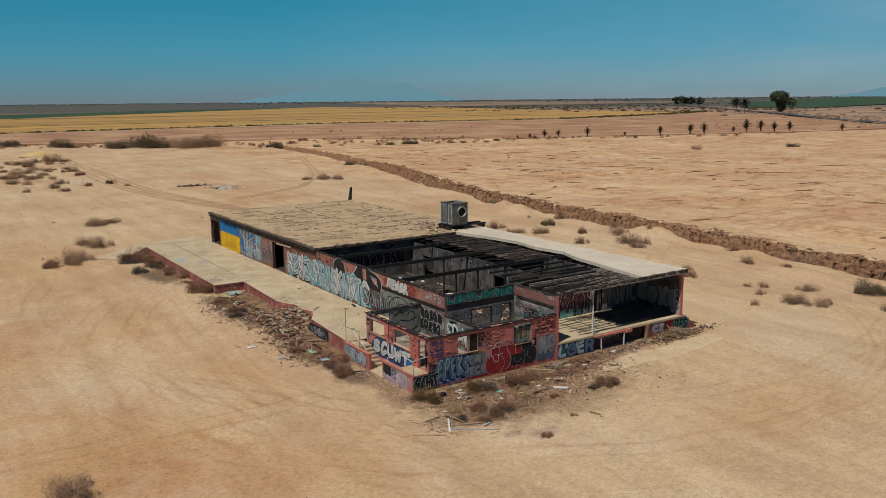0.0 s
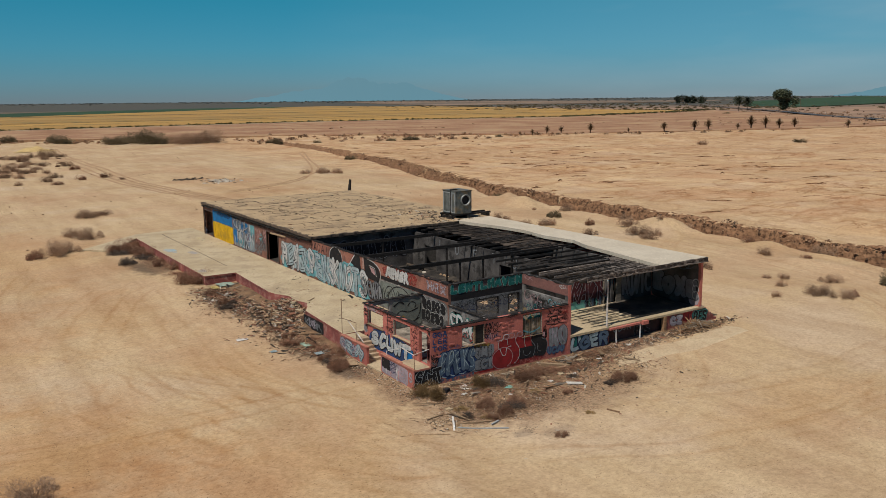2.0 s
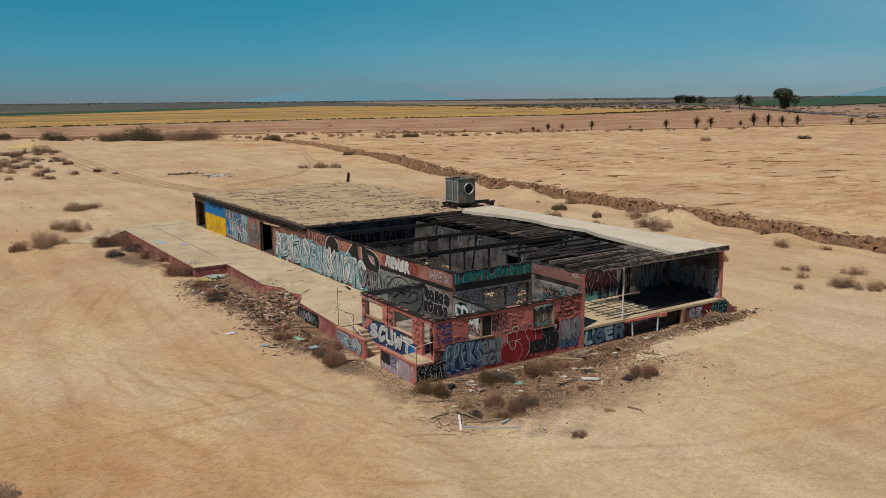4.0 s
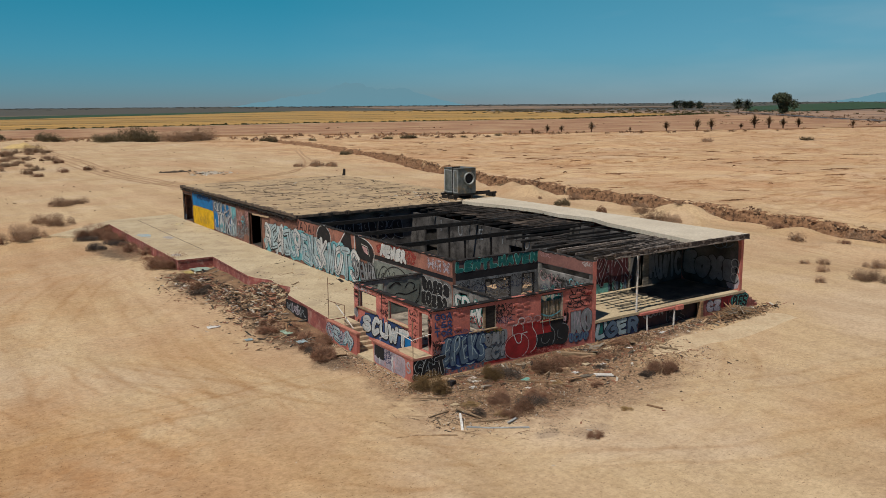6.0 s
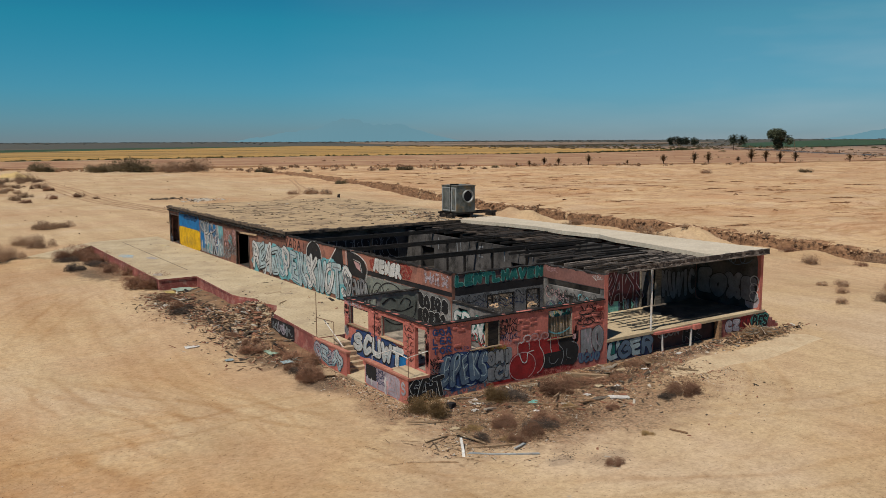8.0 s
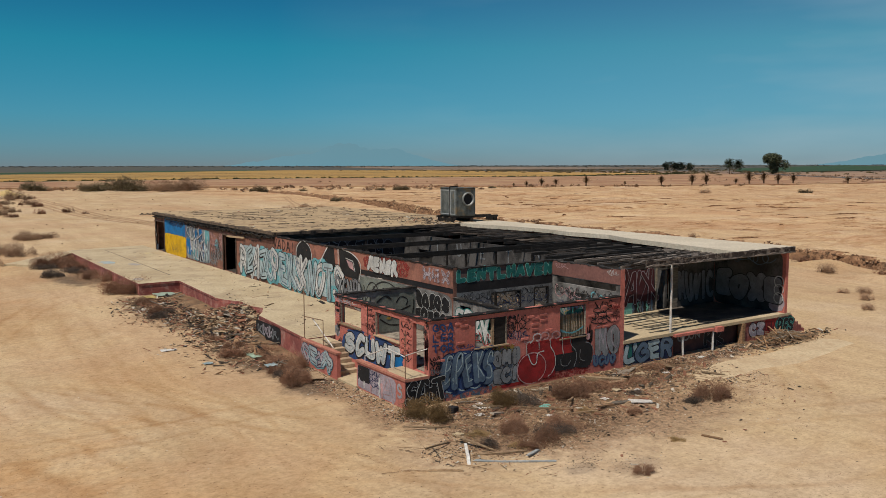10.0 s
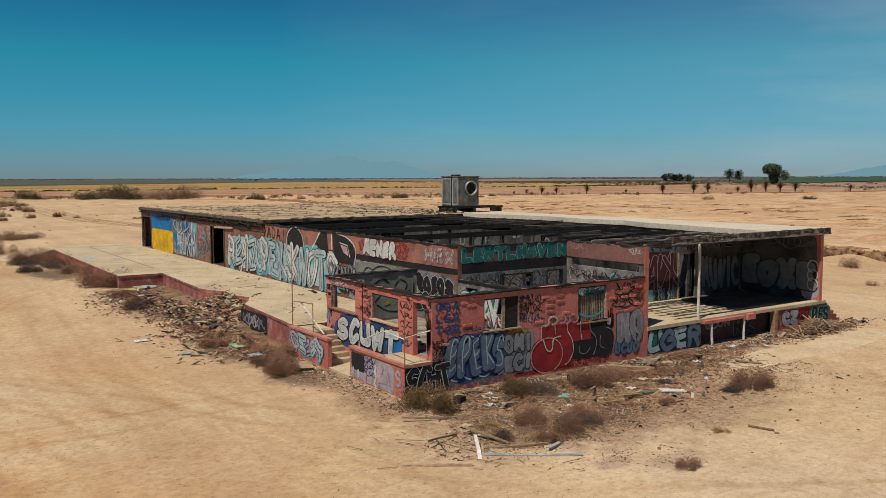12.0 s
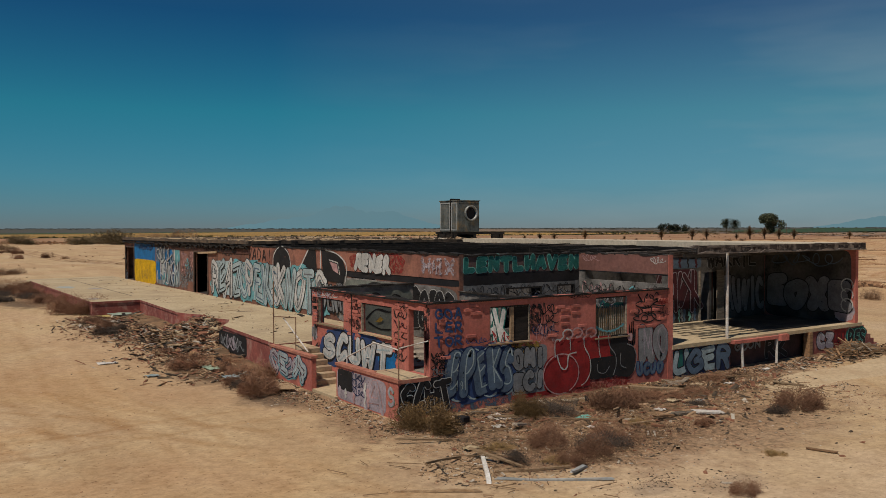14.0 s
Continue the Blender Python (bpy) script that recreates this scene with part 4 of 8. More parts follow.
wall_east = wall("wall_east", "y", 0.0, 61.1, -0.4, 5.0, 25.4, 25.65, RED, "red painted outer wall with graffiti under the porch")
wall_north = wall("wall_north", "x", 4.8, 25.65, -0.2, 5.0, 60.9, 61.1, BROWN, "plain brown rear block wall")
wall_hall_north = wall("wall_hall_north", "x", 5.0, 20.5, F, 4.98, 28.3, 28.5, SOOT, "smoke-blackened partition below the roof edge", [(8.0, 9.6, F, 3.4)])
wall_hall_east = wall("wall_hall_east", "y", 5.28, 28.3, F, 4.70, 16.0, 16.2, SOOT, "grey sooty plaster partition inside the burnt hall", [(11.9, 13.9, F, 3.62), (24.0, 26.0, F, 3.6)])
wall_corridor = wall("wall_corridor", "y", 5.28, 28.3, F, 4.98, 20.9, 21.1, SOOT, "sooty corridor wall below the pale roof", [(9.0, 10.2, F, 3.5)])

# annex
WW = [(5.98, 8.2, 2.26, 3.30), (2.40, 4.62, 2.26, 3.34), (0.36, 1.30, 1.27, 3.36)]
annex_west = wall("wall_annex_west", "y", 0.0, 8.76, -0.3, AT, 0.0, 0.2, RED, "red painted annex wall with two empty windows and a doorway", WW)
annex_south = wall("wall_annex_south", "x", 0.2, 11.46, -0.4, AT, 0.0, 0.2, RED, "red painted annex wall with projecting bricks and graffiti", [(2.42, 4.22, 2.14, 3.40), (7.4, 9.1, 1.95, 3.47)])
annex_north = wall("wall_annex_north", "x", 0.2, 4.8, F - 0.3, AT, 8.56, 8.76, PLASTER, "roofless annex wall with pale dirty plaster inside", [(0.45, 2.0, F, 3.35)])
part_wall = wall("wall_annex_partition", "y", 0.2, 5.08, F - 0.05, 3.52, 4.8, 4.95, PLASTER, "scribbled plaster partition in the roofless annex", [(3.6, 4.5, F, 3.2), (1.5, 2.4, 2.3, 3.1)])
for w, ax, a0, a1, p0, p1, s in ((annex_west, "y", -0.03, 8.79, -0.05, 0.24, 1), (annex_south, "x", 0.22, 11.44, -0.05, 0.24, 2), (annex_north, "x", 0.22, 4.78, 8.52, 8.80, 3), (part_wall, "y", 0.25, 5.05, 4.76, 4.98, 4)):
    ragged("charred_edge", ax, a0, a1, p0, p1, AT if w is not part_wall else 3.52, 0.0, 0.04, CHAR, w, "charred timber plate along the wall top", 0.22, s)
ragged("charred_edge", "y", 5.1, 27.6, 4.77, 5.03, 5.0, 0.0, 0.09, CHAR, wall_west, "charred timber plate along the wall top", 0.3, 5)
ragged("charred_edge", "x", 5.0, 11.5, 5.06, 5.30, MT, 0.0, 0.07, CHAR, wall_south, "charred timber plate along the wall top", 0.3, 6)
ragged("charred_edge", "y", 0.05, 5.05, 11.44, 11.68, MT, 0.0, 0.07, CHAR, wall_panel, "charred timber plate along the wall top", 0.3, 7)

# bands that belong to the south wall and the panel wall
paint_patch("S", 5.08, 4.85, 11.44, 4.20, 4.955, surface("dull_mauve_band", (0.135, 0.085, 0.078), (0.085, 0.060, 0.058), 0.85, 0.9, 8.0), wall_south, 0.004, 0.02, 1, "dull mauve painted band", True)
part("plaster", wall_bm("x", 5.0, 11.44, F, 3.71, 5.066, 5.078, [(7.2, 9.2, 2.25, 3.55), (10.1, 11.15, F, 3.58)]), surface("smoky_grey_plaster", (0.235, 0.235, 0.235), (0.095, 0.095, 0.097), 0.9, 0.8, 7.0, stain=(0.05, 0.05, 0.052), stain_amount=0.75, stain_scale=1.2), wall_south, "smoky grey plaster lining with window openings")
for x0, x1, z0, z1 in ((7.2, 9.2, 2.25, 3.55), (10.1, 11.15, 2.3, 3.58)):
    bm = bmesh.new()
    for a, b, c, d in ((x0, x0 + 0.07, z0, z1), (x1 - 0.07, x1, z0, z1), (x0 + 0.07, x1 - 0.07, z1 - 0.07, z1)):
        box(bm, a, b, 5.05, 5.20, c, d)
    part("burnt_frame", bm, CHAR, wall_south, "burnt window frame")
paint_patch("S", 5.08, 5.0, 11.44, 3.72, 4.19, BLACKHOLE, wall_south, 0.005, 0.02, 2, "burnt black strip where the annex roof joined", True, "soot_band")
bm = bmesh.new()
box(bm, 11.42, 11.458, 0.02, 5.06, 4.20, 4.96)
part("band", bm, surface("dull_red_brown_paint", (0.235, 0.110, 0.092), (0.17, 0.080, 0.068), 0.8, 0.6, 8.0, stain=(0.12, 0.07, 0.06)), wall_panel, "dull red-brown painted band")
bm = bmesh.new()
box(bm, 11.42, 11.70, -0.03, -0.002, F - 1.6, MT)
part("end_face", bm, RED, wall_panel, "red painted wall end")
paint_patch("W", 4.8, 5.1, 16.2, 3.66, 3.98, BLACKHOLE, wall_west, 0.005, 0.03, 3, "burnt black strip where the annex roof joined", True, "soot_band")
bm = bmesh.new()
box(bm, 4.775, 4.798, 5.10, 28.0, 3.95, 4.97)
part("band", bm, ORANGE, wall_west, "faded terracotta painted band")
paint_patch("W", 25.4, 0.22, 5.06, F, 5.0, SOOT, wall_east, 0.004, 0.0, 5, "dark grey inner face under the porch", True, "plaster")
paint_patch("W", 4.8, 5.2, 16.0, F, 3.62, PLASTER, wall_west, 0.006, 0.01, 4, "dirty pale plaster inside the annex", True, "plaster")

# porch slab and its front
bm = bmesh.new()
box(bm, 11.66, 25.95, -0.06, 5.08, F - 0.16, F)
porch = tagged(part("porch_slab", bm, CONCRETE), "pale concrete porch slab with a broken front edge", "slab", kind="structure")
porch_front = wall("wall_porch_front", "x", 11.66, 25.9, -0.4, F - 0.16, 0.0, 0.25, DOCKWALL, "dull red dock front below the porch with an open bay", [(15.45, 21.5, -0.4, F - 0.165)])
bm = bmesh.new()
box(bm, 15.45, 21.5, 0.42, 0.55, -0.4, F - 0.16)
bay = tagged(part("wall_bay_back", bm, surface("mottled_dark_red", (0.10, 0.05, 0.045), (0.035, 0.025, 0.024), 0.9, 0.7, 6.0)), "dark red recessed wall of the dock bay", "wall", kind="structure")
lintel = thing("dock_bench", "red timber dock edge on chipped white legs", "bench", (17.1, -0.05, 0))
bm = bmesh.new()
box(bm, -1.7, 1.5, -0.2, 0.2, 1.10, 1.24)
part("beam", bm, RED, lintel)
for x, lean in ((-1.0, 0.10), (1.45, 0.0)):
    bm = bmesh.new()
    tube(bm, (x, -0.12, 0), (x - lean, -0.12, 1.10), 0.06, 0.06)
    part("leg", bm, WHITEPAINT, lintel, "chipped white leg")
bm = bmesh.new()
box(bm, 1.7, 2.3, -0.2, 0.15, 0.98, 1.26)
part("block", bm, RED, lintel, "red masonry block with white end")
bm = bmesh.new()
box(bm, 21.25, 21.5, -0.12, 0.2, -0.1, F - 0.17)
part("pier", bm, BROWNWOOD, porch_front, "weathered brown timber pier")
bm = bmesh.new()
for k in range(5):
    box(bm, 25.9 + 0.32 * k, 26.22 + 0.32 * k, 0.0, 0.25, -0.3, F - 0.16 - 0.24 * k)
tagged(part("wall_stepped_end", bm, DOCKWALL), "broken stepped end of the red dock wall", "wall", kind="structure")
APRON = [(13.3, -2.7), (15.0, -2.1), (16.9, -1.9), (19.0, -2.2), (21.2, -2.1), (24.0, -1.7), (26.6, -1.4), (27.3, -2.4), (27.1, -3.7), (23.5, -4.3), (19.6, -4.8), (16.8, -4.5), (14.5, -4.6), (12.2, -4.1)]
bm = bmesh.new()
rim_lo, rim_hi = [bm.verts.new((x, y, -0.08)) for x, y in APRON], [bm.verts.new((20 + (x - 20) * 0.94, -3.1 + (y + 3.1) * 0.72, 0.022)) for x, y in APRON]
bm.faces.new(rim_hi)
for i in range(len(APRON)):
    k = (i + 1) % len(APRON)
    bm.faces.new((rim_lo[i], rim_lo[k], rim_hi[k], rim_hi[i]))
bmesh.ops.recalc_face_normals(bm, faces=bm.faces)
tagged(part("apron", bm, surface("sandy_concrete", (0.57, 0.445, 0.29), (0.52, 0.39, 0.25), 0.95, 0.4, 6.0, stain=(0.40, 0.28, 0.17), stain_amount=0.6)), "worn pale concrete apron before the porch", "slab", kind="structure")

# ---- roofs ----
r = random.Random(40)


def roof_outline(x0, x1, y0, y1, amp, seed, step=0.5):
    q = random.Random(seed)
    pts = []
    for (ax, ay), (bx, by) in (((x0, y0), (x1, y0)), ((x1, y0), (x1, y1)), ((x1, y1), (x0, y1)), ((x0, y1), (x0, y0))):
        n = max(2, int(math.hypot(bx - ax, by - ay) / step))
        for i in range(n):
            pts.append((ax + (bx - ax) * i / n + q.uniform(-amp, amp), ay + (by - ay) * i / n + q.uniform(-amp, amp)))
    return pts


bm = bmesh.new()
prism(bm, roof_outline(4.68, 26.05, 27.8, 61.35, 0.07, 1), 5.0, RT - 0.03)
roof = tagged(part("roof", bm, [CHAR]), "flat roof deck with frayed charred edges", "roof", kind="structure")
bm = bmesh.new()
prism(bm, roof_outline(4.74, 26.0, 27.95, 61.3, 0.09, 2), RT - 0.03, RT)
part("felt", bm, ROOFTOP, roof, "sand-dusted cracked roof felt")
# torn seams of the felt
SEAM = surface("torn_felt_edge", (0.15, 0.11, 0.08), (0.05, 0.04, 0.032), 0.95, 3.0, 12.0)
for k in range(260):
    along_x = r.random() < 0.55
    L, w = r.lognormvariate(0.0, 0.7), 0.012 + 0.10 * r.random() ** 2.2
    x, y = r.uniform(5, 25.5 - (L if along_x else 0)), r.uniform(28.5, 60.5 - (0 if along_x else L))
    if r.random() < 0.45:
        if along_x:
            y = 28.4 + round((y - 28.4) / 3.6) * 3.6 + r.uniform(-0.15, 0.15)
        else:
            x = 5 + round((x - 5) / 5.0) * 5.0 + r.uniform(-0.15, 0.15)
    n, verts = 7, []
    for i in range(n):
        t = i / (n - 1)
        c, ww = r.uniform(-0.14, 0.14), w * (0.25 + math.sin(math.pi * t)) * r.uniform(0.6, 1.3)
        a, b = (x + L * t, y + c) if along_x else (x + c, y + L * t)
        verts += [(a, b, RT + 0.006), (a, b + ww, RT + 0.015 + 0.03 * r.random()) if along_x else (a + ww, b, RT + 0.015 + 0.03 * r.random())]
    mesh_object("felt_flap", verts, [(2 * i, 2 * i + 2, 2 * i + 3, 2 * i + 1) for i in range(n - 1)], SEAM, roof, "")
for ax, a0, a1, p0, p1, s in (("y", 27.9, 61.3, 4.64, 4.84, 61), ("x", 4.8, 20.8, 27.78, 27.98, 63)):
    ragged("frayed_edge", ax, a0, a1, p0, p1, RT - 0.16, 0.12, 0.24, SEAM, roof, "frayed charred felt edge", 0.42, s)
bm = bmesh.new()
box(bm, 4.76, 4.797, 28.05, 47.5, 4.46, 5.0)
part("scorched_beam", bm, surface("scorched_red_beam", (0.12, 0.055, 0.042), (0.05, 0.028, 0.024), 0.9, 0.8, 8.0), wall_west, "scorched dark red beam under the roof")
# uneven dark brown blotches along the top of the west wall
EAVEBROWN = spray("eave_brown", (0.050, 0.032, 0.026), 0.5, 0.42, 0.54)
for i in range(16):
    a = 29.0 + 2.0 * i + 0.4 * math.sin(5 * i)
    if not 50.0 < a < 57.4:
        paint_patch("W", 4.755 if a < 47.6 else 4.8, a, a + 2.6, 4.74 - 0.22 * abs(math.sin(2.3 * i)), 5.0, EAVEBROWN, wall_west, 0.022 + 0.001 * i, 0.14, 300 + i, "dark brown blotch under the eaves", False, "soot_stain")
ragged("frayed_edge", "y", 28.2, 61.2, 4.62, 4.70, 4.98, -0.20, 0.10, CHAR, roof, "charred splinters hanging from the eaves", 0.28, 67)
for y0, y1, top in ((57.45, 60.55, 4.40), (36.35, 39.4, 4.36)):
    bm = bmesh.new()
    box(bm, 4.74, 4.90, y0 - 0.14, y0, F, top + 0.12)
    box(bm, 4.74, 4.90, y1, y1 + 0.14, F, top + 0.12)
    box(bm, 4.74, 4.90, y0, y1, top, top + 0.12)
    part("door_frame", bm, surface("scorched_jamb", (0.13, 0.085, 0.065), (0.05, 0.036, 0.03), 0.9, 1.5, 9.0), wall_west, "scorched timber door frame")
bm = bmesh.new()
box(bm, -2.0, 2.0, -0.04, 0.04, -0.07, 0.07)
slat = part("loose_slat", bm, WOOD, wall_west, "pale loose slat hanging above the doorway")
slat.matrix_world = pose(4.70, 36.2, 4.40, 0, 2, 90)
# pale roof above the porch and corridor
bm = bmesh.new()
prism(bm, [(20.55, -0.12), (25.88, -0.12), (25.9, 28.7), (21.2, 28.9), (21.7, 26.0), (22.6, 22.0), (22.9, 19.0), (22.4, 15.5), (22.9, 12.0), (22.0, 9.5), (21.5, 6.0), (21.0, 3.0)], 5.04, RT + 0.02)
roof_pale = tagged(part("roof_pale", bm, WHITEROOF), "smooth pale coated flat roof with a burnt edge", "roof", kind="structure")
bm = bmesh.new()
box(bm, 13.0, 25.92, -0.22, -0.125, 5.02, 5.34)
part("fascia", bm, surface("scorched_flaking_board", (0.06, 0.045, 0.04), (0.022, 0.018, 0.017), 0.9, 1.5, 8.0, (1, 1, 3), stain=(0.30, 0.25, 0.21), stain_amount=0.75, stain_scale=1.7, bump=0.5), roof_pale, "scorched fascia board with pale flaking paint")
ragged("frayed_edge", "x", 13.0, 25.9, -0.25, -0.20, 5.04, -0.02, 0.12, ASHWOOD, roof_pale, "splintered grey edge of the fascia", 0.3, 65)
ragged("frayed_edge", "x", 12.2, 25.9, -0.20, -0.10, 5.30, -0.04, 0.08, ASHWOOD, roof_pale, "splintered grey roof edge", 0.35, 66)
# dark sheet that paints the porch roof's shadow onto the sooty floor
bm = bmesh.new()
prism(bm, [(18.7, 0.9), (19.5, 0.5), (25.38, 0.42), (25.38, 5.06), (21.8, 5.06), (19.9, 4.9), (19.3, 4.2), (19.6, 3.1), (18.9, 2.4), (19.4, 1.6)], F + 0.002, F + 0.008)
tagged(part("burnt_floor", bm, surface("shade_dark_crust", (0.10, 0.085, 0.072), (0.045, 0.038, 0.033), 0.95, 0.8, 5.0, stain=(0.16, 0.13, 0.10), stain_amount=0.5, bump=0.4)), "dark sooty sheet on the porch floor, painted for the roof's shade", "floor", kind="structure")
for xa, xb in ((19.80, 19.92), (21.22, 21.80)):
    bm = bmesh.new()
    box(bm, xa, xb, 5.02, 5.24, F, 3.9)
    part("door_frame", bm, GREYWOOD, wall_south, "pale weathered door frame")
# charred remains of the roof deck
charred = thing("charred_roof", "burnt roof timbers and warped ash-grey boards over the hall", "roof", (0, 0, 0))
for i, (y, x0, x1, s) in enumerate(((24.1, 4.9, 21.3, 0.16), (17.9, 4.9, 22.4, 0.16), (11.9, 4.9, 22.6, 0.16), (6.0, 11.7, 21.2, 0.14))):
    bm = bmesh.new()
    box(bm, x0, x1, y - s / 2, y + s / 2, 4.78 + (0.0 if i < 3 else 0.1), 5.08)
    part("beam", bm, CHAR, charred, "charred black roof beam")
for i, (x, y, h) in enumerate(((10.5, 11.9, 4.78), (13.2, 17.9, 4.78), (10.2, 24.1, 4.78), (12.8, 11.9, 4.78), (15.8, 11.9, 4.78))):
    bm = bmesh.new()
    box(bm, x - 0.06, x + 0.06, y - 0.06, y + 0.06, F, h)
    part("post", bm, CHAR, charred, "thin charred post")
for i in range(9):
    y = 0.42 + 0.58 * i
    bm = bmesh.new()
    box(bm, 12.2 + r.uniform(-0.3, 0.9), 21.0, y - 0.06, y + 0.06, 4.84, 4.98)
    part("rafter", bm, r.choice((CHAR, ASHWOOD)), charred)
for i in range(14):
    y = 6.6 + 1.55 * i + r.uniform(-0.15, 0.15)
    bm = bmesh.new()
    box(bm, (12.4 if y < 11 else 15.2 if y < 20 else 15.8) + r.uniform(-0.2, 0.5), 22.3, y - 0.035, y + 0.035, 4.90, 5.06)
    part("rafter", bm, CHAR, charred)
boards = []
for k in range(3):
    bm = bmesh.new()
    vs = box(bm, -0.5, 0.5, -0.5, 0.5, -0.012, 0.012)
    bmesh.ops.subdivide_edges(bm, edges=[e for e in bm.edges if abs(e.verts[0].co.x - e.verts[1].co.x) > 0.5], cuts=3)
    for v in bm.verts:
        v.co.z += 0.022 * math.sin(v.co.x * (3 + k)) + 0.01 * k * v.co.x * v.co.y * 4
        v.co.y *= 1 - 0.25 * abs(v.co.x) * (k + 1) / 3
    me = bpy.data.meshes.new("board")
    bm.to_mesh(me)
    bm.free()
    boards.append(me)
for me in boards:
    me.materials.append(ASHWOOD)
CHARBOARD = surface("charred_board", (0.050, 0.039, 0.031), (0.015, 0.013, 0.011), 0.9, 1.2, 10.0, (0.6, 6, 6), bump=0.4, vary=0.6)
chars = [me.copy() for me in boards]
for me in chars:
    me.materials[0] = CHARBOARD
for k in range(250):
    z = 5.02 + r.random() * 0.05
    if 96 <= k < 225 and k % 2:
        continue
    if k < 96:                                    # over the porch, thinner to the west
        x, y = (20.6 - 3.2 * r.random() ** 1.3 if k < 82 else r.uniform(13.2, 17.0)), r.uniform(0.1, 3.9)
        L, w, me = r.uniform(1.2, 3.0), r.uniform(0.06, 0.16), r.choice(boards + boards + chars)
    elif k < 225:                                 # over the corridor
        x, y, z = 21.2 - 3.4 * r.random() ** 1.1, r.uniform(12.4, 28.0), 5.02 + 0.05 * r.random()
        L, w, me = r.uniform(1.8, 4.2), r.uniform(0.10, 0.26), r.choice(chars)
    else:
        x, y = r.uniform(13.0, 16.5), r.uniform(5.0, 8.6)
        L, w, me = r.uniform(1.0, 2.6), r.uniform(0.15, 0.4), r.choice(chars)
    ob = new("board", me)
    ob.parent = charred
    ob.matrix_local = Matrix.Translation((x, y, z)) @ Euler((r.uniform(-0.05, 0.05), r.uniform(-0.018, 0.018), r.gauss(0, 0.055))).to_matrix().to_4x4() @ Matrix.Diagonal((L, w, 1, 1))
CHARDECK = surface("charred_deck", (0.075, 0.054, 0.040), (0.018, 0.015, 0.013), 0.95, 0.55, 4.0, (0.5, 2.0, 1), bump=0.6, stain=(0.14, 0.11, 0.085), stain_amount=0.5, stain_scale=0.8)
for lab, ya, yb, xa, mat_deck in (("charred decking over the rear of the porch", 3.9, 5.7, 20.3, ASHWOOD),) + (("charred decking over the porch with a torn edge", 0.05, 3.9, 17.3, ASHWOOD), ("charred decking over the corridor with a torn edge", 12.3, 28.2, 17.4, CHARDECK)):
    verts, faces, n = [], [], int((yb - ya) / 0.12)
    for i in range(n + 1):
        y = ya + (yb - ya) * i / n
        tear = xa + 0.8 * noise.noise((y * 0.6, 3.0, 0)) + 0.5 * noise.noise((y * 3.1, 5.0, 0))
        for j in range(9):
            verts.append((tear + (22.0 - tear) * j / 8, y, 5.0 + 0.04 * noise.noise((y * 2.2, j * 0.7, 1))))
        if i:
            faces += [(9 * i - 9 + j, 9 * i - 8 + j, 9 * i + 1 + j, 9 * i + j) for j in range(8)]
    mesh_object("decking", verts, faces, mat_deck, charred, lab)
for x in (13.6, 15.1, 16.6):
    bm = bmesh.new()
    box(bm, x - 0.05, x + 0.05, 0.3, 5.0, 4.76, 4.838)
    part("purlin", bm, CHAR, charred)
bm = bmesh.new()
tube(bm, (0, 0, 0), (0, 0, 3.75), 0.065, 0.06, 10)
post = tagged(part("porch_post", bm, WHITEPAINT), "slim chipped white steel post holding the porch roof", "post")
post.matrix_world = pose(15.3, 0.06, F)

# cooler on the roof
cooler = thing("rooftop_cooler", "dull galvanised rooftop cooler box with an open round duct", "cooler", (22.75, 30.15, 5.62))
bm = bmesh.new()
box(bm, -1.05, 1.05, -1.2, 1.2, 0.22, 2.62)
bmesh.ops.bevel(bm, geom=bm.edges[:], offset=0.04, segments=1, affect="EDGES")
cooler_body = part("body", bm, STEEL, cooler)
bm = bmesh.new()
box(bm, -1.09, 1.09, -1.24, 1.24, 2.60, 2.67)
part("lid", bm, STEEL, cooler, "dented sheet lid")
bm = bmesh.new()
for a in range(20):
    t0, t1 = 2 * math.pi * a / 20, 2 * math.pi * (a + 1) / 20
    q = [(rr * math.cos(t), yy, rr * math.sin(t)) for t in (t0, t1) for rr, yy in ((0.58, -1.22), (0.60, -1.42), (0.50, -1.42), (0.48, -1.215))]
    vs = [bm.verts.new((x + 0.15, y, z + 1.68)) for x, y, z in q]
    for i in range(3):
        bm.faces.new((vs[i], vs[i + 1], vs[i + 5], vs[i + 4]))
part("duct_ring", bm, surface("worn_duct_metal", (0.36, 0.37, 0.36), (0.20, 0.21, 0.20), 0.55, 2.0, 12.0, metal=0.4), cooler_body, "pale round duct collar", True)
# no hole is cut: a black disc paints the duct's inner darkness
bm = bmesh.new()
bmesh.ops.create_circle(bm, cap_ends=True, segments=20, radius=0.5, matrix=Matrix.Translation((0.15, -1.212, 1.68)) @ Matrix.Rotation(math.pi / 2, 4, "X"))
part("duct_opening", bm, BLACKHOLE, cooler_body, "black disc painted for the dark inside the duct")
bm = bmesh.new()
box(bm, -1.11, -1.06, -0.36, -0.28, 0.2, 2.7)
box(bm, -1.11, -0.2, -0.36, -0.28, 2.68, 2.80)
part("strap", bm, CHAR, cooler_body, "dark vertical strap")
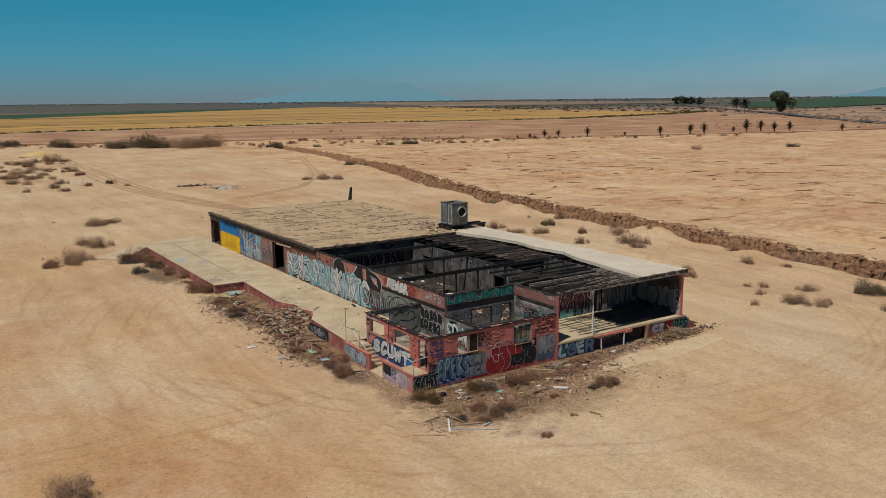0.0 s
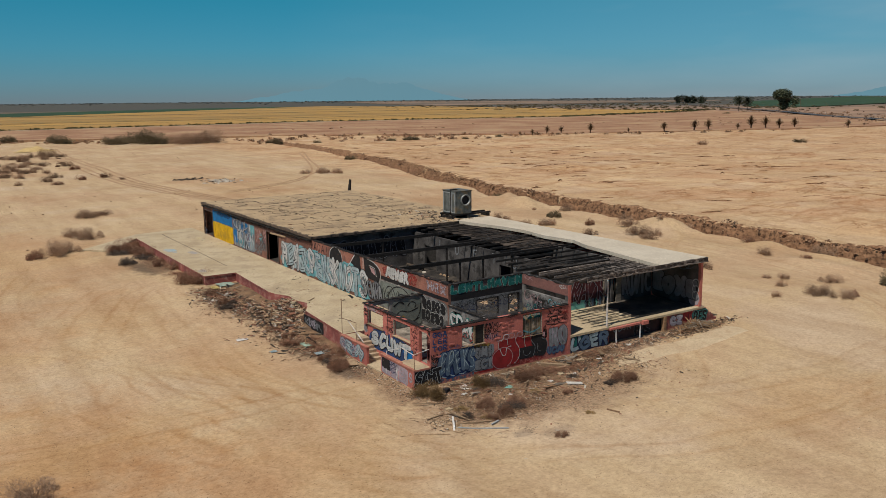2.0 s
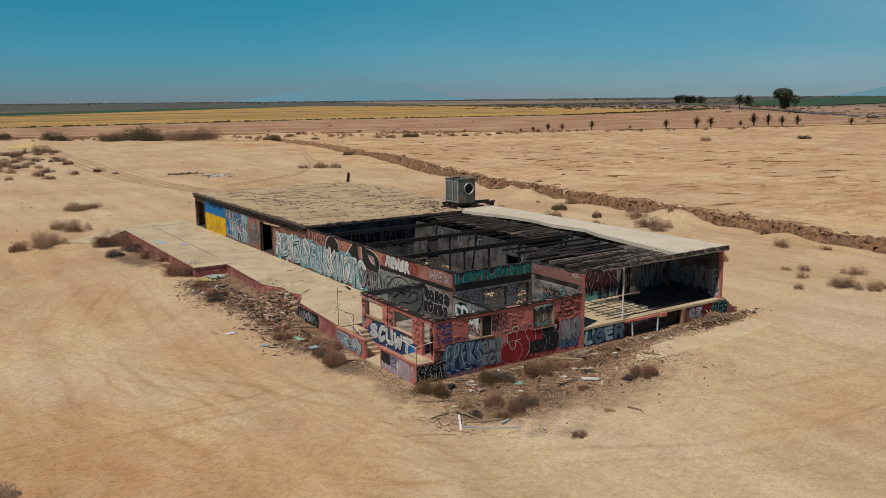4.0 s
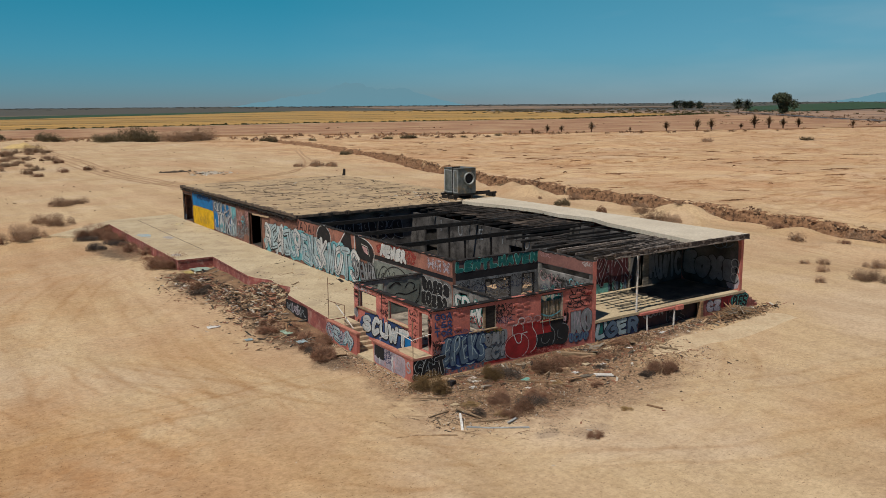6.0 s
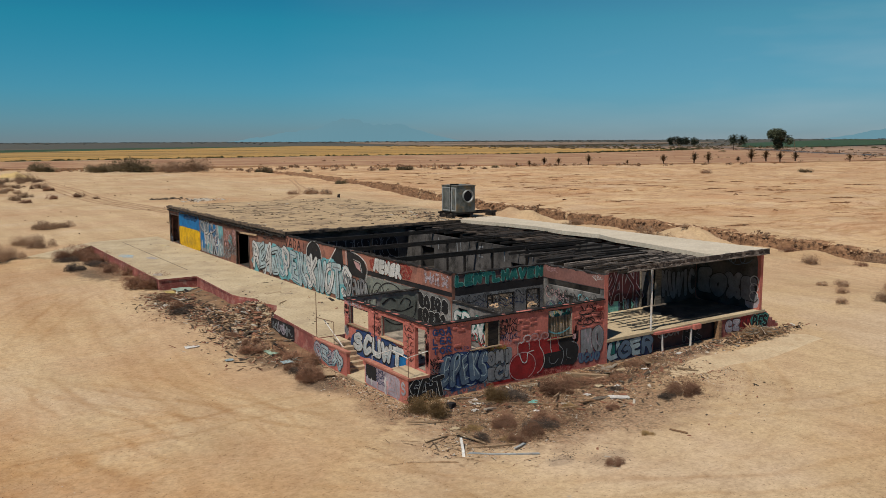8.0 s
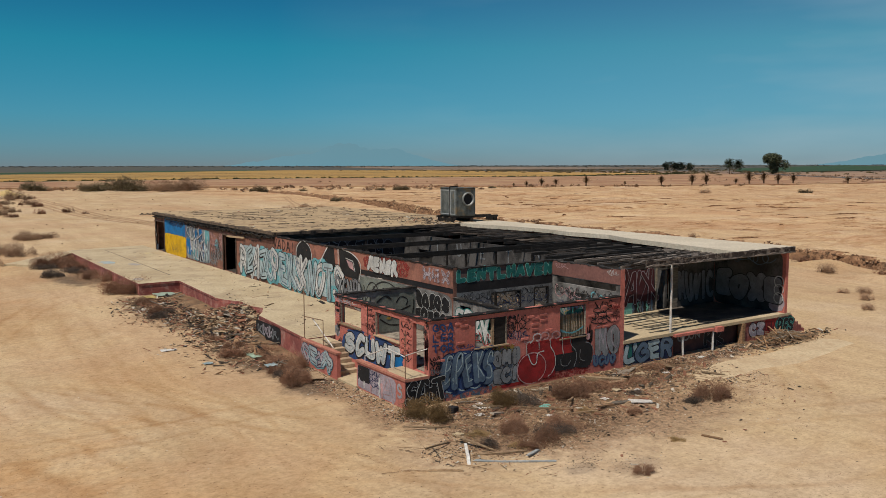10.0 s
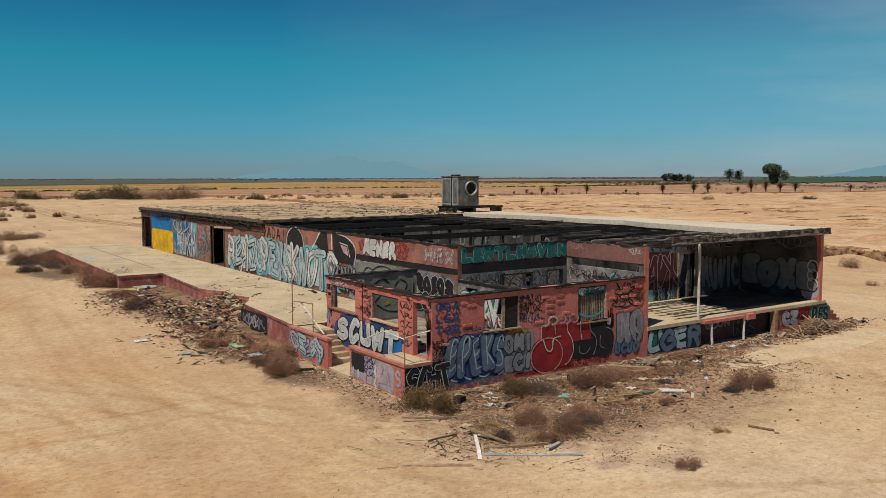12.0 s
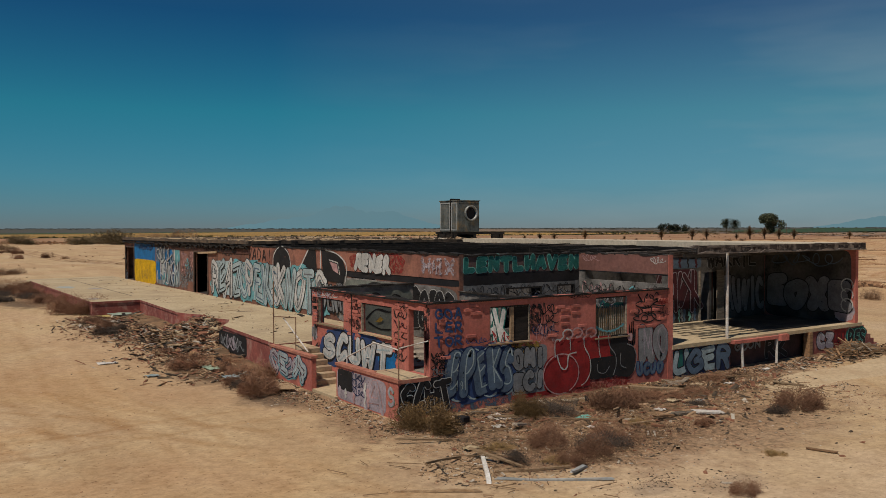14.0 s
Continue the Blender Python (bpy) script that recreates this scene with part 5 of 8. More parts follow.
for y0, y1 in ((-1.12, -0.40), (-0.24, 1.12)):
    bm = bmesh.new()
    for a, b, c, d in ((y0, y1, 0.34, 0.42), (y0, y1, 2.40, 2.48), (y0, y0 + 0.08, 0.42, 2.40), (y1 - 0.08, y1, 0.42, 2.40)):
        box(bm, -1.075, -1.045, a, b, c, d)
    part("panel_frame", bm, PALESTEEL, cooler_body, "pale frame of a side panel")
    for k in range(7):
        bm = bmesh.new()
        box(bm, -1.07, -1.045, y0 + 0.1, y1 - 0.1, 0.52 + 0.26 * k, 0.66 + 0.26 * k, Matrix.Rotation(0.012, 4, "Y"))
        part("louvre", bm, STEEL, cooler_body)
bm = bmesh.new()
for a, b, c, d in ((-1.0, 1.0, 0.30, 0.36), (-1.0, 1.0, 2.46, 2.52), (-1.0, -0.94, 0.36, 2.46), (0.94, 1.0, 0.36, 2.46)):
    box(bm, a, b, -1.225, -1.195, c, d)
part("front_frame", bm, STEEL, cooler_body, "raised sheet frame round the duct")
for y in (-1.05, 0.0, 1.05):
    bm = bmesh.new()
    box(bm, -1.5, 3.6 if y < 0.5 else 1.4, y - 0.09, y + 0.09, 0.04, 0.22)
    part("skid", bm, CHAR, cooler, "dark timber skid")
for x in (-1.2, 0.6, 3.3):
    bm = bmesh.new()
    box(bm, x - 0.1, x + 0.1, -1.25, 1.2 if x < 1 else 0.1, -0.28, 0.04)
    part("sleeper", bm, CHAR, cooler, "dark timber sleeper")
bm = bmesh.new()
for k in range(4):
    tube(bm, (0.1 * k, 0, 0.8 * k - 0.2), (0.1 * k + 0.1, 0, 0.8 * k + 0.65), 0.42 - 0.05 * k, 0.36 - 0.05 * k, 8)
stump = tagged(part("dead_stump", bm, CHAR), "tall dark dead palm stump behind the building", "stump")
stump.matrix_world = pose(41, 92, gz(41, 92))

bm = bmesh.new()
tube(bm, (-0.03, 5.28, 1.35), (-0.03, 5.28, 3.66), 0.022, 0.022, 6)
part("conduit", bm, CHAR, annex_west, "thin dark conduit")
# handrails
rail = thing("handrail", "bent rusty pipe handrail by the steps", "handrail", (-1.2, 9.9, 1.2))
for p, q, rad in (((0, 0, 0), (0, 0, 2.7), 0.025), ((0, -2.2, 0), (0, -2.2, 1.4), 0.022), ((0, 0, 1.25), (0, -2.2, 1.38), 0.022)):
    bm = bmesh.new()
    tube(bm, p, q, rad, rad, 6)
    part("pipe", bm, RUST, rail)
bm = bmesh.new()
tube(bm, (0.05, -0.9, 1.25), (0.2, -2.9, 0.1), 0.03, 0.03, 6)
part("fallen_pipe", bm, WHITEPAINT, rail, "fallen white pipe")
rail = thing("handrail", "white pipe handrail on the landing", "handrail", (-1.15, 0.05, 1.28))
for p, q, rad, m in (((0, 0, 0), (0, 0, 2.0), 0.022, RUST), ((0, 0, 1.0), (1.1, 0.0, 1.15), 0.022, WHITEPAINT), ((0, 0, 0.95), (0.12, 1.75, 0.98), 0.024, WHITEPAINT), ((0.12, 1.75, 0.98), (0.12, 3.7, 0.25), 0.024, WHITEPAINT), ((0.12, 3.7, 0.0), (0.12, 3.7, 0.27), 0.024, WHITEPAINT)):
    bm = bmesh.new()
    tube(bm, p, q, rad, rad, 6)
    part("pipe", bm, m, rail)

# window frames of the annex
def window_frame(name, face, plane, a0, a1, z0, z1, label, mull=None, bars=0):
    w = thing(name, label, "window")
    w["kind"] = "structure"
    t = 0.05
    def bar(nm, b0, b1, c0, c1, m, d0=0.02, d1=0.10):
        bm = bmesh.new()
        if face == "W":
            box(bm, plane + d0, plane + d1, b0, b1, c0, c1)
        else:
            box(bm, b0, b1, plane + d0, plane + d1, c0, c1)
        part(nm, bm, m, w)
    bar("window_frame", a0, a0 + t, z0, z1, GREYWOOD)
    bar("window_frame", a1 - t, a1, z0, z1, GREYWOOD)
    bar("window_frame", a0 + t, a1 - t, z1 - t, z1, CHAR)
    bar("window_sill", a0 - 0.06, a1 + 0.06, z0 - 0.05, z0 + 0.001, WOOD, -0.07, 0.15)
    if mull:
        bar("mullion", mull - 0.07, mull + 0.07, z0, z1 - t, WOOD)
    for i in range(bars):
        a = a0 + t + (a1 - a0 - 2 * t) * (i + 0.5) / bars
        bar("bar", a - 0.009, a + 0.009, z0, z1 - 0.35, GREYWOOD, 0.10, 0.118)


window_frame("window_1", "W", 0.0, *WW[0], "empty annex window with a burnt wooden frame")
window_frame("window_2", "W", 0.0, *WW[1], "empty annex window with a pale sill")
window_frame("window_3", "S", 0.0, 2.42, 4.22, 2.14, 3.40, "empty annex window with a wooden mullion", 3.42)
bm = bmesh.new()
box(bm, 3.5, 4.16, 0.06, 0.09, 2.15, 3.34)
part("board", bm, CHAR, bpy.data.objects["window_3"], "dark board closing half the window")
window_frame("window_4", "S", 0.0, 7.4, 9.1, 1.95, 3.47, "annex window closed by painted slats and thin bars", None, 15)
SLAT = surface("ochre_slat", (0.36, 0.25, 0.13), (0.20, 0.15, 0.09), 0.85, 2.0, 12.0, (1, 1, 0.3), stain=(0.12, 0.20, 0.19), stain_amount=0.6, vary=0.45)
for i in range(16):
    bm = bmesh.new()
    box(bm, 7.46 + 0.1 * i, 7.525 + 0.1 * i, 0.125, 0.145, 1.96, 3.02 + 0.05 * math.sin(2.6 * i))
    part("slat", bm, SLAT, bpy.data.objects["window_4"])
bm = bmesh.new()
box(bm, 7.45, 9.05, 0.146, 0.175, 2.96, 3.04)
box(bm, 7.45, 9.05, 0.146, 0.175, 2.02, 2.10)
part("rail", bm, GREYWOOD, bpy.data.objects["window_4"], "grey timber rail behind the slats")
ribbon("S", 0.0, [(7.5 + 0.1 * k, 2.35 - 0.22 * math.sin(0.21 * k) + 0.03 * (k % 2)) for k in range(16)], 0.10, "aqua", bpy.data.objects["window_4"], -0.098, False, "aqua sprayed curve across the slats", "paint_stroke")

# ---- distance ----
# a blue glow on black mountains stands in for the haze before them
HAZE_GLOW = bpy.data.materials.new("haze_glow_mountains")
HAZE_GLOW.use_nodes = True
hb = HAZE_GLOW.node_tree.nodes["Principled BSDF"]
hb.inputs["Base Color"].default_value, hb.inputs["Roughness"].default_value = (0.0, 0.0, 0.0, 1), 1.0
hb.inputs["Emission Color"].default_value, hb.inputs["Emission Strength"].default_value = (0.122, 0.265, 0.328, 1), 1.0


def ridge(az0, az1, dist, humps, seed):
    """A far range: humps hold (bearing, half width, height)."""
    verts, faces, n = [], [], 220
    for i in range(n + 1):
        t = i / n
        az = az0 + (az1 - az0) * t
        a = radians(az)
        h = sum(z * math.exp(-((az - c) / w) ** 2) for c, w, z in humps) * min(1, 12 * t, 12 * (1 - t))
        h *= 1 + 0.16 * noise.noise((az * 0.9, seed, 0)) + 0.10 * noise.noise((az * 2.7, seed, 3)) + 0.05 * noise.noise((az * 8, seed, 5))
        verts += [(dist * math.sin(a), dist * math.cos(a), -20), (dist * 1.03 * math.sin(a), dist * 1.03 * math.cos(a), max(h, 0))]
        if i:
            faces.append((2 * i - 2, 2 * i, 2 * i + 1, 2 * i - 1))
    return tagged(mesh_object("backdrop", verts, faces, HAZE_GLOW, smooth=True), "faint blue mountains on the horizon, haze painted in as glow", "mountains", kind="structure")


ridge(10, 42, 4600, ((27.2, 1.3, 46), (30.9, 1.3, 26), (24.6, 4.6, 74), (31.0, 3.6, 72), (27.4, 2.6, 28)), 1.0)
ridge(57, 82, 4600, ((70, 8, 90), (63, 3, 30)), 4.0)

LEAF_DRY = surface("dry_brush", (0.45, 0.30, 0.195), (0.30, 0.19, 0.12), 0.95, 3.0, 20.0, vary=0.4)
LEAF_OLIVE = surface("olive_brush", (0.225, 0.175, 0.10), (0.125, 0.10, 0.06), 0.95, 3.0, 20.0, vary=0.4)
LEAF_DARK = surface("dark_foliage", (0.045, 0.055, 0.03), (0.025, 0.03, 0.02), 0.95, 0.5, 4.0, vary=0.3)
STEM = surface("brush_stem", (0.26, 0.18, 0.12), (0.14, 0.10, 0.065), 0.95, 3.0, 20.0)
BARK = surface("palm_bark", (0.20, 0.13, 0.08), (0.11, 0.07, 0.045), 0.95, 3.0, 20.0)


def twig_verts(rng, verts, faces, p, d, length, width):
    side = d.cross(Vector((rng.uniform(-1, 1), rng.uniform(-1, 1), rng.uniform(-1, 1)))).normalized() * width
    n = len(verts)
    bend = Vector((rng.uniform(-1, 1), rng.uniform(-1, 1), rng.uniform(-0.6, 0.4))) * length * 0.25
    verts += [p - side, p + side, p + d * length * 0.6 + bend + side * 0.7, p + d * length * 0.6 + bend - side * 0.7, p + d * length + bend * 1.6]
    faces += [(n, n + 1, n + 2, n + 3), (n + 3, n + 2, n + 4)]


def shrub(seed, leaf, label, twigs=260, squat=0.75, fuzz=1.0, thin=1.0, reach=0.95):
    rng = random.Random(seed)
    s = thing("shrub", label, "shrub")
    verts, faces = [], []
    for k in range(38):
        a, e = rng.uniform(0, 6.28), rng.uniform(0.25, 1.3)
        d = Vector((math.cos(a) * math.cos(e), math.sin(a) * math.cos(e), math.sin(e) * squat)).normalized()
        twig_verts(rng, verts, faces, Vector((d.x * 0.06, d.y * 0.06, 0)), d, rng.uniform(0.5, 1.0) * reach, 0.012 * thin)
    mesh_object("stem", verts, faces, STEM, s)
    verts, faces = [], []
    lobes = [(rng.uniform(-0.55, 0.55), rng.uniform(-0.55, 0.55), rng.uniform(0.25, 0.7)) for _ in range(9)]
    for k in range(twigs):
        lx, ly, lr = rng.choice(lobes)
        a, e, q = rng.uniform(0, 6.28), math.asin(rng.uniform(-0.2, 1)), rng.random() ** 0.45
        p = Vector((lx + lr * q * 0.7 * math.cos(a) * math.cos(e), ly + lr * q * 0.7 * math.sin(a) * math.cos(e), max(0.02, squat * (0.25 * lr + lr * q * math.sin(e)))))
        d = (p + Vector((rng.uniform(-0.6, 0.6), rng.uniform(-0.6, 0.6), rng.uniform(-0.1, 0.6)))).normalized()
        twig_verts(rng, verts, faces, p, d, rng.uniform(0.07, 0.20) * fuzz, rng.uniform(0.005, 0.013) * thin)
    mesh_object("foliage", verts, faces, leaf, s)
    return s


LEAF_RUST = surface("rusty_dead_brush", (0.36, 0.20, 0.125), (0.21, 0.11, 0.068), 0.95, 3.0, 20.0, vary=0.4)
KINDS = [shrub(1, LEAF_DRY, "dry brown desert shrub with fine bare twigs", 5600, 1.05, 0.65, 0.6, 0.9), shrub(2, LEAF_OLIVE, "dull olive desert shrub on sand", 3800, 0.75, 0.75, 0.8, 0.75), shrub(3, LEAF_DRY, "low sprawling dead brush on sand", 5200, 0.72, 0.6, 0.6, 0.75), shrub(4, LEAF_OLIVE, "large grey-green thicket beyond the sand", 4000, 0.7, 0.7, 0.9, 0.75), shrub(5, LEAF_RUST, "low rusty brown dead brush among litter", 6500, 0.52, 0.6, 0.6, 0.55),
         shrub(6, surface("olive_brown_brush", (0.215, 0.135, 0.06), (0.11, 0.07, 0.033), 0.95, 3.0, 20.0), "dense rounded olive-brown bush at the annex corner", 16000, 1.35, 0.42, 0.8, 0.55), shrub(7, LEAF_RUST, "rounded rusty brown tumbleweed with fine twigs", 7500, 0.98, 0.6, 0.55, 0.7), shrub(8, surface("straw_brush", (0.40, 0.27, 0.12), (0.26, 0.17, 0.08), 0.95, 3.0, 20.0), "low straw-yellow dry grass tuft", 5000, 0.4, 0.6, 0.5, 0.6),
         shrub(9, surface("grey_brown_brush", (0.13, 0.10, 0.08), (0.06, 0.048, 0.04), 0.95, 3.0, 20.0), "low grey-brown dead brush on sand", 6500, 0.62, 0.6, 0.55, 0.6)]
WALL_BRUSH = [(-22.8, -2.4, 1.6, 0), (-3.7, 37.0, 1.9, 6), (-4.5, 25.9, 0.85, 8), (-3.4, 6.7, 1.3, 6), (-3.0, 7.8, 0.9, 8), (-3.5, 13.6, 1.1, 6), (-1.9, 9.6, 1.1, 6), (-3.2, 8.6, 0.75, 6), (-3.3, 14.8, 0.9, 6), (-3.6, 17.5, 0.6, 6), (-4.3, 27.4, 0.9, 6), (-1.05, -1.5, 1.08, 5), (10.5, -6.3, 1.05, 6), (11.4, -6.0, 0.6, 6), (9.7, -6.2, 0.7, 8), (2.0, -5.9, 0.95, 8), (1.3, -6.3, 0.8, 6), (0.3, -6.4, 0.6, 6), (2.8, -5.5, 0.95, 6), (3.3, -2.0, 1.15, 8), (2.5, -1.8, 0.8, 5), (0.9, -4.9, 0.9, 6), (-0.8, -5.4, 0.6, 8), (5.6, -2.0, 1.0, 6), (1.5, -10.6, 0.5, 6), (7.4, -1.9, 1.1, 4)]
YARD_BRUSH = [(8.6, -3.8, 0.5, 8), (-0.6, -4.2, 0.65, 7), (-0.1, -6.1, 0.6, 7), (5.2, -8.9, 0.45, 7), (4.9, -4.4, 0.6, 7), (6.3, -5.6, 0.5, 6), (64.0, 77.5, 2.6, 1), (53.4, 49.5, 1.7, 1), (47.0, 44.5, 1.3, 0), (44.5, 52.0, 1.5, 0), (51.6, 31.0, 2.0, 0), (52.3, 29.0, 1.2, 0), (46.4, 34.5, 1.2, 0), (55.0, 36.0, 1.5, 0), (41.4, -0.5, 1.5, 0), (42.6, -2.4, 1.0, 0), (38.0, 1.8, 0.7, 0), (51.4, -2.0, 2.4, 1)]
DITCH_BRUSH = [(53.5, -5.5, 1.6, 0), (60.5, 12.0, 2.2, 0), (61.5, 9.5, 1.8, 2), (-4.6, 61.6, 1.7, 6), (-6.0, 59.0, 1.9, 6), (-7.2, 71.0, 1.9, 0), (-9.0, 74.0, 1.6, 0), (-13.0, 60.8, 2.3, 0), (-11.2, 62.2, 1.7, 0), (-14.8, 59.6, 1.4, 6), (-3.8, 92.4, 2.4, 2), (-1.2, 94.0, 1.8, 2), (12.7, 378, 6.8, 3), (30.6, 355, 6.8, 3), (35.0, 352, 4, 1), (48.7, 327, 6.8, 1), (53.0, 325, 6.8, 3), (61.3, 321, 9.5, 3), (66.0, 318, 6.8, 1)]
FAR_BRUSH = [(72.8, 310, 6.1, 0), (78, 310, 6.1, 0), (84.1, 310.5, 6.8, 0), (106, 290, 4.9, 1), (160, 268.7, 3.4, 1), (163, 268, 3.0, 3), (152, 270, 2.6, 1), (147, 272, 2.4, 0), (2.0, 248, 3.0, 2), (5.5, 252, 3.2, 2), (13.6, 260, 3.6, 0), (17.0, 256, 2.6, 2), (-6.4, 195, 2.2, 2), (-3.0, 205, 2.4, 0), (0.5, 210, 2.4, 2), (3.0, 200, 2.0, 2), (-1.0, 190, 1.6, 2), (6.0, 214, 2.0, 2)]
FIELD_BRUSH = [(57.6, 139, 2.6, 2), (54.0, 141, 2.0, 2), (61.0, 137, 2.2, 2), (84, 176, 2.4, 1), (96, 188, 1.8, 2), (216.7, 156, 3.0, 2), (260, 145, 3.2, 1), (120, 277, 2.2, 1), (131, 275, 1.8, 0), (178, 260, 2.4, 0), (186, 262, 2.0, 1), (196, 258, 2.2, 2), (172, 262, 1.6, 2), (205, 262, 2.4, 1), (62.5, 58.0, 1.8, 2), (63.2, 40.0, 1.6, 2), (63.0, 25.0, 1.6, 2), (78.0, 120.0, 2.0, 2)]
SPOTS = WALL_BRUSH + YARD_BRUSH + DITCH_BRUSH + FAR_BRUSH + FIELD_BRUSH
rs = random.Random(8)
LITTER_BRUSH = [(6.2, -2.4, 1.0, 4), (8.6, -2.2, 0.9, 4), (9.9, -2.6, 0.8, 4), (12.6, -1.2, 0.8, 4), (-3.9, 36.4, 1.0, 6), (-3.8, 38.6, 1.1, 6), (-4.0, 41.5, 1.0, 4), (-3.8, 44.6, 1.3, 6), (-4.2, 47.2, 1.2, 6), (-4.0, 49.8, 1.3, 4), (-4.9, 52.0, 1.4, 8), (-4.2, 54.0, 1.5, 6)]
DOCK_BRUSH = [(-5.0, 56.5, 1.6, 6), (-4.4, 58.4, 1.5, 4), (-6.6, 56.6, 1.3, 8), (-6.0, 58.2, 1.4, 6), (-7.4, 50.5, 1.5, 8), (-3.2, 27.0, 0.8, 8), (-2.6, 29.6, 0.7, 8), (-4.2, 31.0, 0.8, 6), (-1.8, 13.0, 0.9, 6), (-2.4, 10.6, 0.9, 6), (-2.6, 12.0, 0.8, 4), (-3.8, 31.0, 1.0, 4)]
SPOTS += LITTER_BRUSH + DOCK_BRUSH + [(rs.uniform(-9, 16), rs.uniform(150, 262), rs.uniform(0.9, 2.1), rs.choice((0, 0, 2, 6))) for _ in range(46)] + [(rs.uniform(40, 62), rs.uniform(-12, 60), rs.uniform(0.5, 1.3), rs.choice((0, 0, 6))) for _ in range(30)]
for i, (x, y, s, k) in enumerate(SPOTS):
    m = Matrix.Translation((x, y, gz(x, y) - 0.03)) @ Matrix.Rotation(rs.uniform(0, 6.28), 4, "Z") @ Matrix.Diagonal((s, s * rs.uniform(0.8, 1.15), s * rs.uniform(0.8, 1.1), 1))
    c = copy_thing(KINDS[k], m)
    c["group"] = "desert shrubs"
for k in KINDS:
    for ch in list(k.children):
        bpy.data.objects.remove(ch)
    bpy.data.objects.remove(k)


def clump_belt(name, spots, leaf, label, category="vegetation"):
    """Far plants that nobody could count: many small leaf blades round each spot."""
    rng = random.Random(len(spots))
    verts, faces = [], []
    for x, y, s, h in spots:
        z = gz(x, y)
        for k in range(26 if s < 4 else 70):
            a, e, q = rng.uniform(0, 6.28), rng.uniform(0, 1.5), rng.random() ** 0.4
            p = Vector((x + s * q * math.cos(a) * math.cos(e), y + s * q * math.sin(a) * math.cos(e), z + h * q * math.sin(e)))
            d, u = Vector((rng.uniform(-1, 1), rng.uniform(-1, 1), rng.uniform(-0.3, 1))).normalized(), 0.22 * max(s, h)
            w = d.cross(Vector((rng.uniform(-1, 1), 1, 0.3))).normalized() * u
            n = len(verts)
            verts += [p - w, p + w, p + d * u * 1.6]
            faces.append((n, n + 1, n + 2))
    return tagged(mesh_object(name, verts, faces, leaf), label, category, kind="stuff")


def along(pts, count, spread, s, h, rng):
    out = []
    seg = [math.dist(a, b) for a, b in zip(pts, pts[1:])]
    for _ in range(count):
        t = rng.random() * sum(seg)
        for (a, b), L in zip(zip(pts, pts[1:]), seg):
            if t <= L:
                break
            t -= L
        k = t / L
        f = rng.uniform(0.5, 1.3)
        out.append((a[0] + (b[0] - a[0]) * k + rng.gauss(0, spread), a[1] + (b[1] - a[1]) * k + rng.gauss(0, spread), s * f, h * f))
    return out


LEAF_HEDGE = surface("dusty_green_hedge", (0.10, 0.105, 0.045), (0.06, 0.065, 0.03), 0.95, 0.05, 0.8)
# LEAF_HAZE has the distance haze mixed into its leaf colour
LEAF_HAZE = surface("haze_tinted_foliage", (0.13, 0.135, 0.125), (0.10, 0.11, 0.105), 0.95, 0.02, 0.2)
rb = random.Random(21)
clump_belt("field_edge_brush", along([(-400, 598), (25, 553), (128, 567), (262, 584), (491, 533), (841, 662)], 1500, 2.2, 1.6, 1.5, rb), LEAF_HEDGE, "low green brush along the edge of the golden field")
clump_belt("field_edge_brush", along([(100, 292), (145, 336), (236, 252), (300, 225), (371, 210)], 60, 4, 1.4, 1.0, rb), LEAF_DRY, "dry brush along the edge of the ploughed field")
clump_belt("far_brush", along([(900, 850), (1162, 1650), (1600, 2100)], 420, 130, 4, 1.5, rb), LEAF_OLIVE, "scattered dark brush on far fields")
clump_belt("far_brush", along([(900, 620), (1400, 900), (2200, 1500), (1500, 1600), (1000, 760)], 420, 110, 3.5, 1.4, rb), LEAF_OLIVE, "scattered dark brush beside the far road")
clump_belt("field_edge_brush", along([(491, 535), (700, 590), (841, 662), (860, 720), (832, 800)], 260, 7, 2.6, 1.7, rb), LEAF_HEDGE, "green brush at the tip of the golden field")
clump_belt("far_brush", along([(150, 400), (400, 330), (640, 420)], 160, 45, 1.2, 0.7, rb), LEAF_DRY, "small dry tufts on the ploughed field")
clump_belt("far_brush", along([(430, 190), (560, 270), (700, 400), (900, 600)], 170, 22, 1.8, 1.1, rb), LEAF_DRY, "dry brush along the highway shoulder")
clump_belt("field_edge_brush", along([(-60, 420), (9, 380), (70, 330), (145, 300), (225, 262)], 170, 8, 1.6, 1.1, rb), LEAF_DRY, "dry brush where sand meets the ploughed field")
clump_belt("horizon_trees", along([(-800, 4500), (1000, 4500), (2100, 4100), (3000, 3500), (3900, 2400), (4300, 1500)], 1500, 420, 5, 1.2, rb), LEAF_HAZE, "dark line of far trees on the horizon")
clump_belt("horizon_trees", along([(1500, 3900), (1900, 3300), (2600, 2600), (3300, 2000)], 300, 300, 5, 1.6, rb), LEAF_HAZE, "dark line of far trees on the horizon")
clump_belt("ditch_brush", [(x + rb.uniform(-2.4, 2.4), y, rb.uniform(0.3, 0.7), rb.uniform(0.25, 0.6)) for y in [rb.uniform(-40, 200) for _ in range(240)] for x in [float(np.interp(y, DITCH_Y, DITCH_X))]], LEAF_DRY, "dry brush in and along the eroded ditch")
clump_belt("sand_tufts", [(x, y, rb.uniform(0.10, 0.25), rb.uniform(0.08, 0.2)) for x, y in [(rb.uniform(-20, 60), rb.uniform(60, 260)) for _ in range(130)]], LEAF_DRY, "small dry tufts on the sand")


